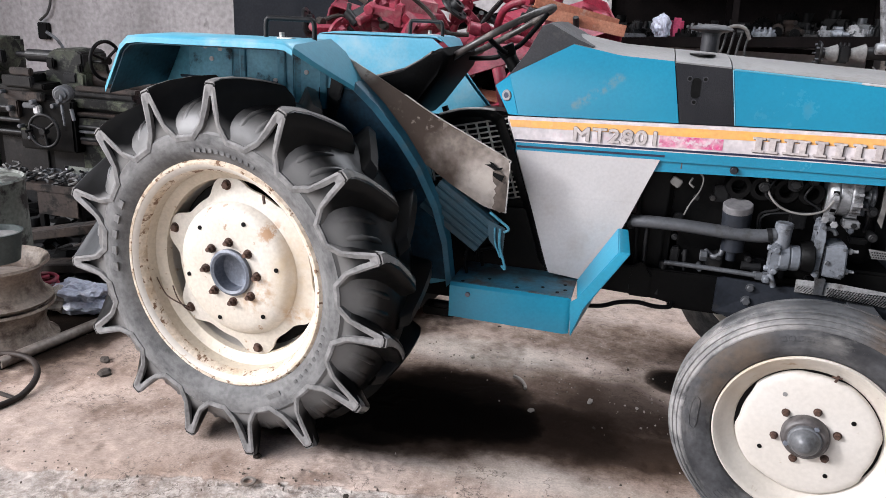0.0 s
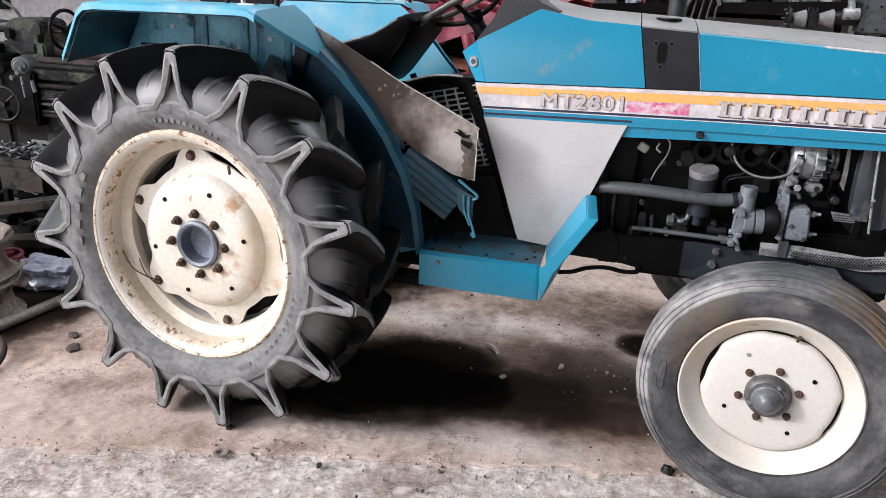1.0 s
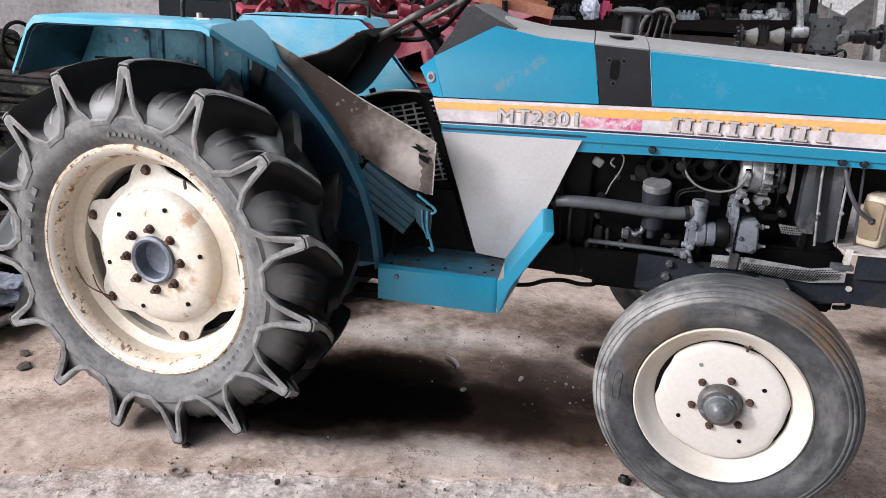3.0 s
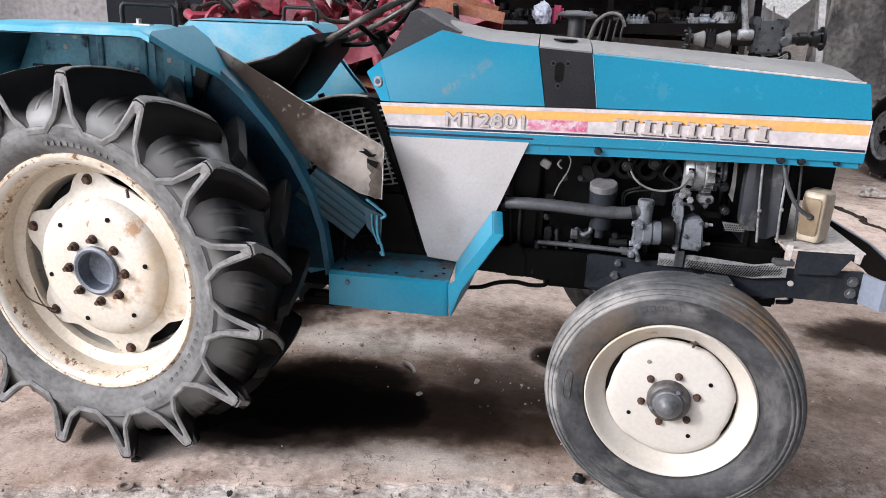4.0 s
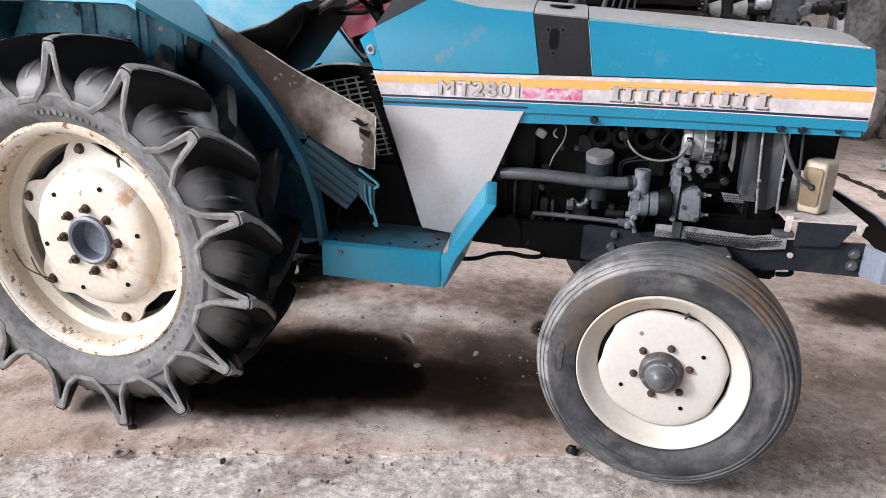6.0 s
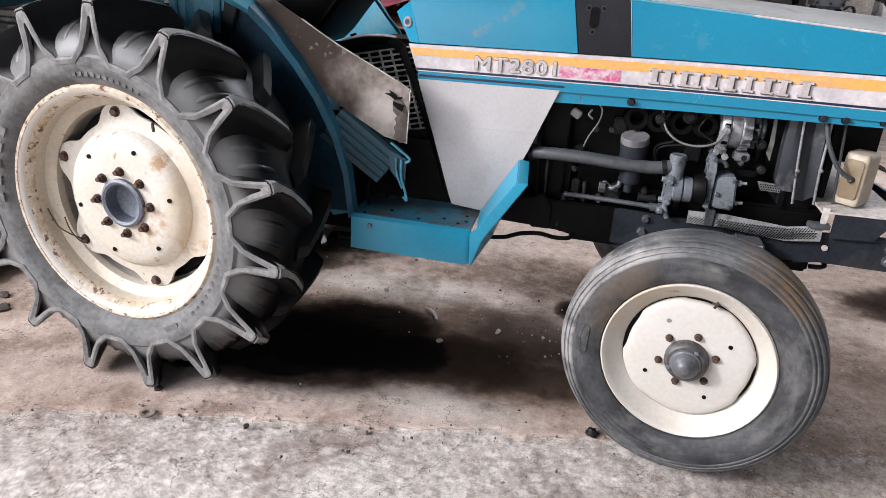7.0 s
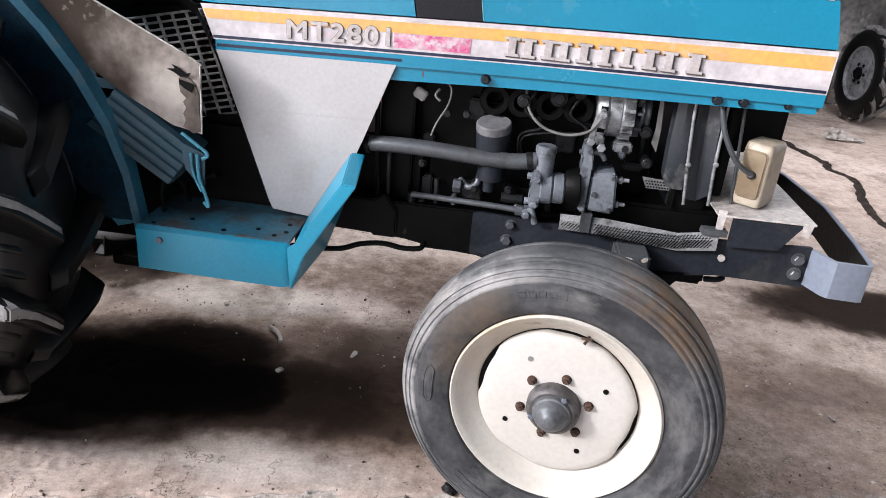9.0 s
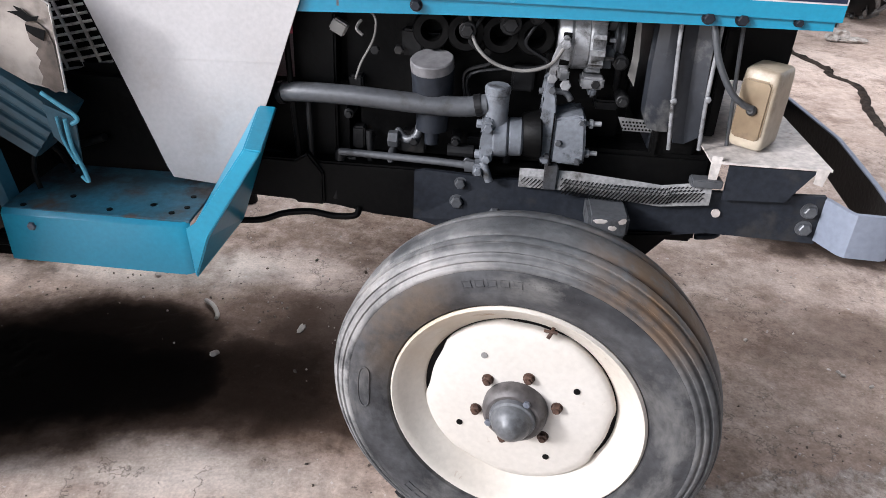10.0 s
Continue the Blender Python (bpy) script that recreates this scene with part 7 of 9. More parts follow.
for pts, zb in ((((1.786, 0.404, 0.930), (1.788, 0.402, 0.88), (1.797, 0.400, 0.776), (1.807, 0.400, 0.685)), 0.778), (((1.851, 0.396, 0.930), (1.851, 0.392, 0.872), (1.852, 0.390, 0.783), (1.858, 0.390, 0.692)), 0.788), (((1.893, 0.424, 0.925), (1.899, 0.422, 0.86), (1.915, 0.420, 0.693)), 0.75)):
    bm = tube(B(), pts, 0.0038, 8)
    xb = 1.797 if zb < 0.78 else 1.852
    if zb > 0.76:
        hexhead(bm, (xb, 0.397 if xb < 1.8 else 0.387, zb), (0, -1, 0), 0.0065, 0.006)
    tpart("stay_rod", bm, STEEL_GREY if zb < 0.76 else ALU, "grey stay rod", 60)
bm = B()
tube(bm, [(1.830, 0.395, 0.925), (1.838, 0.385, 0.905), (1.856, 0.382, 0.855), (1.886, 0.380, 0.807), (1.912, 0.382, 0.785), (1.930, 0.386, 0.777)], 0.0058, 8)
tpart("overflow_hose", bm, STEEL_GREY, "thin grey overflow hose", 60)
bm = B()
box(bm, (1.875, 0.44, 0.70), (1.895, 0.88, 0.90), 0.003)
box(bm, (1.895, 0.47, 0.80), (2.005, 0.86, 0.93), 0.004)
tpart("battery_tray", bm, IRON_DARK)
# expansion tank
bm = B()
rows = []
turn = Matrix.Translation((1.961, 0.428, 0)) @ Matrix.Rotation(radians(-38), 4, "Z")
for z, k in ((0.700, 0.86), (0.704, 0.93), (0.714, 0.97), (0.79, 1.0), (0.824, 0.985), (0.838, 0.94), (0.842, 0.84)):
    ring = []
    for i in range(40):
        t = 2 * math.pi * i / 40
        c_, s_ = math.cos(t), math.sin(t)
        e = 0.28
        ring.append(turn @ Vector((0.033 * k * math.copysign(abs(c_) ** e, c_), 0.043 * k * math.copysign(abs(s_) ** e, s_), z)))
    rows.append(ring)
skin(bm, rows, close=True)
bmesh.ops.holes_fill(bm, edges=[e for e in bm.edges if e.is_boundary])
tank = tpart("expansion_tank", bm, TANK, "stained cream plastic expansion tank", 50)
bm = B()
cyl(bm, turn @ Vector((0.002, -0.043, 0.772)), turn @ Vector((0.001, -0.055, 0.774)), 0.009, seg=20, bevel=0.003)
tpart("hose_spigot", bm, HOSE, "", None, tank)
bm = B()
panel_ = [(-0.022, 0.718), (0.020, 0.718), (0.026, 0.726), (0.026, 0.818), (0.020, 0.826), (-0.022, 0.826), (-0.028, 0.818), (-0.028, 0.726)]
prism(bm, panel_, -0.0460, -0.036, 0.003, "xz", turn)
tpart("tank_face", bm, TANK_STAIN_SHADE, "raised tank face, brown from stain and shade", 40, tank)
# front tray, rails, strip, bumper
bm = B()
plate(bm, [(1.872, 0.345, 0.690), (2.070, 0.320, 0.700), (2.070, 0.98, 0.700), (1.872, 0.98, 0.690)], -0.004)
plate(bm, [(1.872, 0.346, 0.700), (1.890, 0.344, 0.700), (1.888, 0.345, 0.650), (1.874, 0.347, 0.650)], 0.004)
plate(bm, [(2.045, 0.322, 0.699), (2.066, 0.320, 0.699), (2.060, 0.319, 0.668), (2.045, 0.320, 0.672)], 0.004)
tpart("front_tray", bm, TRAY, "rusty off-white front tray plate")
bm = B()
skin(bm, [[(1.905, 0.349, 0.684), (2.05, 0.330, 0.692)], [(1.905, 0.347, 0.618), (2.01, 0.334, 0.628)]], 0.004)
tpart("tray_skirt", bm, RAIL)
for s, mir in ((1, False), (-1, True)):
    bm = B()
    Yf = (lambda y: 2 * YC - y) if mir else (lambda y: y)
    outer = [(1.34, 0.60), (1.36, 0.605), (1.50, 0.60), (1.90, 0.625), (2.085, 0.640), (2.088, 0.545), (1.90, 0.540), (1.70, 0.50), (1.50, 0.480), (1.40, 0.482), (1.34, 0.50)]
    rowsA = [(x, Yf(0.405 - 0.065 * max(0, (x - 1.45) / 0.64)), z) for x, z in outer]
    rowsB = [(x, Yf(0.405 - 0.065 * max(0, (x - 1.45) / 0.64) + 0.010), z) for x, z in outer]
    va, vb = [bm.verts.new(Vector(p)) for p in rowsA], [bm.verts.new(Vector(p)) for p in rowsB]
    bm.faces.new(va)
    bm.faces.new(vb)
    for i in range(len(va)):
        j = (i + 1) % len(va)
        bm.faces.new((va[i], va[j], vb[j], vb[i]))
    rail = tpart("frame_rail", bm, RAIL, "blue-black frame rail")
    if not mir:
        for x, z, r in ((1.425, 0.545, 0.012), (1.50, 0.530, 0.012), (1.56, 0.52, 0.009), (2.062, 0.610, 0.012), (2.062, 0.575, 0.012), (1.43, 0.585, 0.010)):
            bm = B()
            y = 0.405 - 0.065 * max(0, (x - 1.45) / 0.64)
            cyl(bm, (x, y, z), (x, y - 0.003, z), r * 1.25, seg=16)
            hexhead(bm, (x, y - 0.003, z), (0, -1, 0), r, 0.010)
            tpart("rail_bolt", bm, STEEL_GREY, "", None, rail)
        bm = B()
        cyl(bm, (1.905, 0.358, 0.585), (1.905, 0.353, 0.585), 0.008, seg=14)
        tpart("rail_hole", bm, TRAY, "", None, rail)
# perforated strip lying along the rail
strip = None
bm = B()
skin(bm, [[(1.540, 0.392, 0.630), (1.64, 0.385, 0.634), (1.75, 0.372, 0.630), (1.80, 0.366, 0.628), (1.885, 0.352, 0.648)], [(1.540, 0.386, 0.618), (1.64, 0.378, 0.620), (1.75, 0.364, 0.614), (1.80, 0.358, 0.612), (1.885, 0.345, 0.628)], [(1.540, 0.384, 0.596), (1.64, 0.376, 0.598), (1.75, 0.362, 0.592), (1.80, 0.356, 0.590), (1.885, 0.343, 0.606)]], 0.002)
strip = tpart("perforated_strip", bm, MESH_STRIP, "bent strip of perforated steel sheet")
slits = bpy.data.meshes.new("perforation")
bm = prism(B(), [(-0.0026, -0.0020), (-0.0010, -0.0022), (0.0026, 0.0020), (0.0010, 0.0022)], -0.0016, 0.001)
bmesh.ops.recalc_face_normals(bm, faces=bm.faces)
bm.to_mesh(slits)
bm.free()
slits.materials.append(IRON_DARK)
for k in range(48):
    for j in range(6):
        f = (k + 0.5 * (j % 2)) / 48
        if 0.12 < f < 0.21 or f > 0.97:
            continue
        x = 1.546 + 0.335 * f
        y = 0.3845 - 0.0405 * f - 0.0006 - (0.004 if 0.2 < f < 0.8 else 0) + 0.0035 * max(0, j - 3)
        z = 0.5995 + 0.0048 * j - 0.005 * math.sin(f * 4.2) + 0.010 * max(0, f - 0.75) * 4
        part("perforation", slits, IRON_DARK, strip, "", pose(x, y, z))
bm = B()
box(bm, (1.585, 0.372, 0.598), (1.610, 0.392, 0.645), 0.002)
tpart("strip_clamp", bm, STEEL_GREY, "", None, strip)
bm = B()
box(bm, (1.845, 0.338, 0.640), (1.90, 0.365, 0.655), 0.002)
tpart("strip_tab", bm, STEEL_GREY, "", None, strip)
# Black block added where the gap would show the lit floor.
tpart("underbody_shade_block", box(B(), (1.60, 0.425, 0.48), (1.90, 0.88, 0.665), 0.008), IRON_DARK, "black block added for the dark under the body")
# front axle and bracket
bm = B()
box(bm, (1.50, 0.20, 0.37), (1.61, 1.12, 0.45), 0.01)
box(bm, (1.46, 0.44, 0.42), (1.70, 0.88, 0.50), 0.01)
for y in (0.17, 1.15):
    cyl(bm, (1.556, y, 0.28), (1.556, y, 0.46), 0.032, seg=20, bevel=0.004)
tpart("front_axle", bm, IRON_DARK, "black front axle beam", 40)
bm = B()
box(bm, (1.668, 0.300, 0.545), (1.742, 0.395, 0.588), 0.006)
box(bm, (1.672, 0.306, 0.490), (1.736, 0.395, 0.546), 0.003)
brk = tpart("axle_bracket", bm, STEEL_GREY, "grey cast axle bracket with chipped paint")
for k, (x, z, q) in enumerate(((1.690, 0.578, 1.5), (1.712, 0.566, 1.0), (1.728, 0.580, 0.8))):
    tpart("paint_chip", blob(B(), (x, 0.2995, z), 0.008, (q, 0.10, 0.7), 0.6, 2, k + 2.5), TRAY, "", None, brk)
bm = B()
prism(bm, [(1.70, 0.52), (1.84, 0.535), (1.78, 0.46), (1.72, 0.44)], 0.36, 0.44, 0.004)
tpart("axle_gusset", bm, IRON_DARK)
bm = B()
tube(bm, [(1.90, 0.50, 0.53), (1.935, 0.45, 0.518), (1.94, 0.42, 0.512), (1.925, 0.41, 0.508), (1.895, 0.405, 0.508)], 0.007, 8)
tpart("tow_hook", bm, RAIL, "small bent hook", 60)
# strap bumper bent round the nose
bm = B()
line = [(2.076, 0.352), (2.086, 0.338), (2.104, 0.298), (2.109, 0.289), (2.118, 0.282), (2.178, 0.279), (2.190, 0.283), (2.196, 0.295), (2.212, 0.42), (2.232, 0.66), (2.212, 0.92), (2.190, 1.04), (2.10, 1.04), (2.076, 0.98)]
inner = []
for i, p in enumerate(line):
    a, b = Vector(line[max(i - 1, 0)]), Vector(line[min(i + 1, len(line) - 1)])
    d = (b - a).normalized()
    inner.append((p[0] - d.y * 0.010, p[1] + d.x * 0.010))
rows = [[(x, y, 0.552) for x, y in line], [(x, y, 0.636) for x, y in line], [(x, y, 0.636) for x, y in inner], [(x, y, 0.552) for x, y in inner]]
skin(bm, rows + rows[:1])
bmesh.ops.remove_doubles(bm, verts=bm.verts, dist=0.0002)
bump = tpart("strap_bumper", bm, BUMPER, "blue-grey flat steel strap bumper", 30)
# Second skin, black, paints the shade inside the bumper.
back = []
for i, p in enumerate(line):
    a, b = Vector(line[max(i - 1, 0)]), Vector(line[min(i + 1, len(line) - 1)])
    d = (b - a).normalized()
    back.append((p[0] - d.y * 0.0112, p[1] + d.x * 0.0112))
bm = B()
skin(bm, [[(x, y, 0.554) for x, y in back], [(x, y, 0.6345) for x, y in back]], 0.001)
tpart("bumper_shade_skin", bm, IRON_DARK, "black skin for shade on the bumper inside", 30, bump)
# clutch rod under the body and a bent skid wire
bm = B()
tube(bm, [(0.90, 0.42, 0.452), (0.97, 0.415, 0.457), (1.03, 0.41, 0.466), (1.075, 0.41, 0.484), (1.13, 0.41, 0.493), (1.18, 0.41, 0.487), (1.222, 0.41, 0.492), (1.228, 0.42, 0.505)], 0.007, 8)
tpart("linkage_rod", bm, IRON_DARK, "", 60)
for pts, r in ((((1.13, 0.44, 0.74), (1.132, 0.435, 0.62), (1.135, 0.43, 0.53)), 0.006), (((1.19, 0.44, 0.62), (1.188, 0.435, 0.57), (1.18, 0.43, 0.52)), 0.012), (((1.245, 0.45, 0.66), (1.25, 0.44, 0.56)), 0.007), (((1.02, 0.46, 0.60), (1.12, 0.45, 0.585), (1.22, 0.45, 0.60)), 0.010)):
    tpart("linkage", tube(B(), pts, r, 8), IRON, "", 60)
bm = B()
tube(bm, [(1.095, 0.43, 0.92), (1.10, 0.43, 0.75), (1.11, 0.43, 0.60)], 0.006, 8)
prism(bm, [(1.10, 0.51), (1.16, 0.51), (1.16, 0.58), (1.13, 0.62), (1.10, 0.60)], 0.41, 0.43, 0.004)
tpart("engine_mount", bm, IRON_DARK)
bm = B()
box(bm, (0.50, 0.30, 0.40), (0.60, 0.36, 0.43), 0.004)
cyl(bm, (0.545, 0.28, 0.45), (0.59, 0.28, 0.45), 0.012, seg=12)
tpart("link_arm", bm, IRON_DARK)
# air intake stack beside the hood
bm = B()
cyl(bm, (1.26, 0.95, 1.05), (1.26, 0.95, 1.262), 0.029, seg=24)
st = tpart("intake_pipe", bm, DASH, "black air intake pipe with a mushroom cap", 40)
bm = B()
revolve(bm, [(0.0, 0.0), (0.034, 0.0), (0.060, 0.004), (0.069, 0.009), (0.066, 0.014), (0.040, 0.024), (0.0, 0.027)], 36, "z", (1.26, 0.95, 1.262))
tpart("mushroom_cap", bm, DASH, "dusty grey mushroom cap", 40, st)

# ---- things round the tractor ----


def cpart(name, bm, material, parent, label="", smooth=None):
    return part(name, bm, material, parent, label, None, smooth)


# floor crack filled with dirt, running towards the open front
bm = B()
pts = [Vector(p) for p in ((3.30, 4.35, 0), (3.38, 3.95, 0), (3.46, 3.65, 0), (3.44, 3.50, 0), (3.52, 3.30, 0), (3.42, 2.95, 0), (3.36, 2.60, 0), (3.40, 2.25, 0))]
path = smooth_path(pts, 10)
rnd = random.Random(3)
rows = []
for i, p in enumerate(path):
    w0, w1 = rnd.uniform(0.006, 0.022), rnd.uniform(0.006, 0.022)
    rows.append([p + Vector((-w0 - 0.012, 0, 0.0)), p + Vector((-w0, 0, rnd.uniform(0.004, 0.016))), p + Vector((w1, 0, rnd.uniform(0.004, 0.016))), p + Vector((w1 + 0.012, 0, 0.0))])
skin(bm, rows)
tagged(part("floor_crack", bm, SOOT), "dirt-filled crack across the concrete floor", "crack", "", "structure")


def chip(at, r, material, name, label, cat, seed, squash=(1, 0.7, 0.5)):
    bm = blob(B(), (0, 0, 0), r, squash, 0.5, 2, seed)
    ob = part(name, bm, material, None, label, pose(at[0], at[1], at[2] + r * squash[2] * 0.6, 0, 0, seed * 40))
    return tagged(ob, label, cat, "litter on the floor")


chip((0.834, 0.530, 0), 0.013, STONE, "pebble", "small pale pebble on the oily floor", "pebble", 1)
chip((1.023, 0.664, 0), 0.014, STONE, "pebble", "small pale pebble on the oily floor", "pebble", 2, (1.4, 0.6, 0.4))
chip((-0.66, 0.260, 0), 0.030, MUD, "stone_chip", "flat grey-brown concrete chip on the floor", "stone", 3, (1.0, 0.8, 0.25))
chip((-0.72, 0.34, 0), 0.022, MUD, "mud_crumb", "crumb of dry mud on the floor", "mud", 4)
chip((1.365, 0.145, 0), 0.020, IRON, "nut", "dark rusty nut beside the front tyre", "nut", 5, (1, 0.8, 0.7))
chip((0.10, -0.02, 0), 0.014, MUD, "mud_crumb", "crumb of dry mud on the floor", "mud", 6)
chip((0.42, -0.11, 0), 0.011, MUD, "mud_crumb", "crumb of dry mud on the floor", "mud", 7)
chip((0.55, 0.86, 0), 0.012, STONE, "pebble", "small pale pebble on the oily floor", "pebble", 8)
for k in range(34):
    x, y = rnd.uniform(-0.9, 2.6), rnd.uniform(-0.35, 1.4)
    if ((x - 0.5) / 0.55) ** 2 + ((y - 0.42) / 0.3) ** 2 < 1 or (x - 0.05) ** 2 < 0.05 and y < 0.35 or (x - 1.55) ** 2 < 0.05 and y < 0.3:
        continue
    chip((x, y, 0), rnd.uniform(0.003, 0.008), rnd.choice((STONE, MUD, MUD)), "grit", "bit of grit on the concrete floor", "grit", 9 + k)
crumbs = []
faces_ = []
for k in range(700):
    if k % 3 == 0:
        x = rnd.uniform(-1.0, 2.4)
        y = 0.21 * x - 0.145 + rnd.gauss(0, 0.05)
    elif k % 3 == 1:
        x, y = rnd.gauss(0.85, 0.35), rnd.gauss(0.72, 0.16)
    else:
        x, y = rnd.uniform(-1.1, 2.6), rnd.uniform(-0.35, 1.4)
    if ((x - 0.6) / 0.62) ** 2 + ((y - 0.45) / 0.30) ** 2 < 1 and k % 7:
        continue
    r = rnd.uniform(0.0015, 0.0045) * (1.6 if rnd.random() < 0.12 else 1.0)
    flat_ = rnd.uniform(0.35, 0.8)
    spin = rnd.uniform(0, 6.28)
    n0 = len(crumbs)
    for i in range(5):
        q = r * rnd.uniform(0.6, 1.3)
        crumbs.append((x + q * math.cos(spin + 1.257 * i), y + q * math.sin(spin + 1.257 * i), -0.004))
    for i in range(5):
        q = r * rnd.uniform(0.3, 0.9)
        crumbs.append((x + q * math.cos(spin + 1.257 * i), y + q * math.sin(spin + 1.257 * i), r * flat_ * rnd.uniform(0.7, 1.2)))
    faces_ += [(n0 + i, n0 + (i + 1) % 5, n0 + 5 + (i + 1) % 5, n0 + 5 + i) for i in range(5)] + [tuple(n0 + 5 + i for i in range(5))]
bits = bpy.data.meshes.new("floor_crumbs")
bits.from_pydata(crumbs, [], faces_)
bits.materials.append(CRUMB)
tagged(part("floor_crumbs", bits, CRUMB), "loose crumbs of concrete and dry mud on the floor", "crumbs", "", "stuff")
bm = revolve(B(), [(0.012, 0.0), (0.021, 0.0), (0.022, 0.002), (0.021, 0.005), (0.013, 0.005)], 28, "z")
tagged(part("washer", bm, RUST, None, "", pose(0.137, -0.138, 0.0015), 40), "rusty steel washer lying on the floor", "washer")
bm = tube(B(), [(0.735, 0.745, 0.010), (0.765, 0.72, 0.013), (0.786, 0.690, 0.009), (0.790, 0.672, 0.007)], 0.0062, 8)
st_ = thing("wood_chip", (0.775, 0.713, 0), "short pale stick on the oily floor", "stick")
cpart("stick", bm, STONE, st_, "pale split stick")

# --- left: wheel rims with a bucket, iron ring, pipe, bag, coil ---
def loose_rim(at, s, label):
    t = thing("loose_rim", at, label, "wheel rim", "stacked rims")
    bm = revolve(B(), [(0.150, 0.0), (0.185, -0.0), (0.190, 0.010), (0.176, 0.018), (0.162, 0.030), (0.150, 0.070), (0.150, 0.090), (0.166, 0.130), (0.180, 0.142), (0.190, 0.150), (0.186, 0.160), (0.172, 0.150), (0.158, 0.134), (0.142, 0.090), (0.142, 0.070), (0.150, 0.03)], 48, "z", (at[0], at[1], at[2]))
    cpart("rim", bm, GRIMY_CREAM, t, "", 40)
    bm = revolve(B(), [(0.05, 0.075), (0.145, 0.075), (0.145, 0.083), (0.05, 0.083)], 40, "z", at)
    cpart("disc", bm, RUST, t, "rusty disc", 40)
    return t


loose_rim((-1.19, 0.36, 0.0), 1, "stained cream wheel rim lying on the floor")
loose_rim((-1.205, 0.37, 0.162), 1, "stained cream wheel rim stacked on another")
bk = thing("bucket", (-1.18, 0.37, 0.325), "dark plastic bucket standing on stacked rims", "bucket")
bm = revolve(B(), [(0.0, 0.0), (0.075, 0.0), (0.090, 0.105), (0.095, 0.107), (0.095, 0.112), (0.086, 0.112), (0.071, 0.008), (0.0, 0.008)], 40, "z", (-1.18, 0.37, 0.325))
cpart("body", bm, BUCKET, bk, "", 40)
bm = revolve(B(), [(0.0, 0.088), (0.084, 0.088), (0.084, 0.092), (0.0, 0.092)], 32, "z", (-1.18, 0.37, 0.325))
cpart("contents", bm, DUSTY, bk, "pale powder in the bucket")
ring = thing("iron_ring", (-0.98, 0.02, 0), "thin iron ring with a crossbar on the floor", "ring")
bm = tube(B(), [(-0.98 + 0.19 * math.cos(2 * math.pi * k / 48), 0.02 + 0.19 * math.sin(2 * math.pi * k / 48), 0.011 + 0.03 * max(0, math.sin(2 * math.pi * k / 48))) for k in range(48)], 0.011, 8, closed=True)
cpart("hoop", bm, RUST_BROWN, ring, "", 60)
bm = tube(B(), [(-1.16, 0.05, 0.013), (-0.80, 0.0, 0.013)], 0.007, 8)
cpart("crossbar", bm, RUST_BROWN, ring)
pp = thing("steel_pipe", (-0.98, 0.4, 0), "rusty steel pipe lying on the floor", "pipe")
bm = tube(B(), [(-1.02, 0.16, 0.021), (-0.93, 0.66, 0.021)], 0.021, 16)
cpart("tube", bm, RUST, pp, "", 60)
bm = revolve(B(), [(0.012, 0.0), (0.0215, 0.0), (0.0215, 0.003), (0.012, 0.003)], 16, "y", (-1.021, 0.1575, 0.021))
cpart("bore", bm, IRON_DARK, pp)
bg = thing("plastic_bag", (-1.12, 0.72, 0), "crumpled white and blue plastic bag on the floor", "bag")
bm = blob(B(), (-1.12, 0.72, 0.055), 0.115, (1.25, 0.8, 0.55), 0.55, 4, 2.0)
cpart("crumpled_film", bm, BAG, bg, "", 20)
bm = blob(B(), (-1.22, 0.66, 0.05), 0.06, (1.2, 0.8, 0.8), 0.6, 3, 5.0)
cpart("knotted_end", bm, SACK, bg, "", 20)
cs_ = thing("coil_spring", (-1.30, 0.70, 0), "red coil spring standing on the floor", "spring")
bm = tube(B(), [(-1.30 + 0.045 * math.cos(k * 0.5), 0.70 + 0.045 * math.sin(k * 0.5), 0.012 + 0.0021 * k) for k in range(63)], 0.009, 8, 1)
cpart("coil", bm, RED, cs_, "", 60)
for k, (a, b, r) in enumerate((((-1.75, 1.05, 0.16), (-1.15, 1.0, 0.30), 0.07), ((-1.80, 0.95, 0.03), (-1.10, 0.88, 0.15), 0.06), ((-1.6, 1.2, 0.06), (-0.9, 1.25, 0.20), 0.06))):
    pl = thing("plank", (a[0], a[1], 0), "rusted brown steel plank leaning on scrap", "plank", "planks in the scrap heap")
    a, b = Vector(a), Vector(b)
    d = (b - a)
    mm = Matrix.Translation(a) @ d.to_track_quat("X", "Z").to_matrix().to_4x4()
    bm = box(B(), (0, -r, -0.02), (d.length, r, 0.02), 0.004, mm)
    cpart("board", bm, RUST_BROWN, pl)
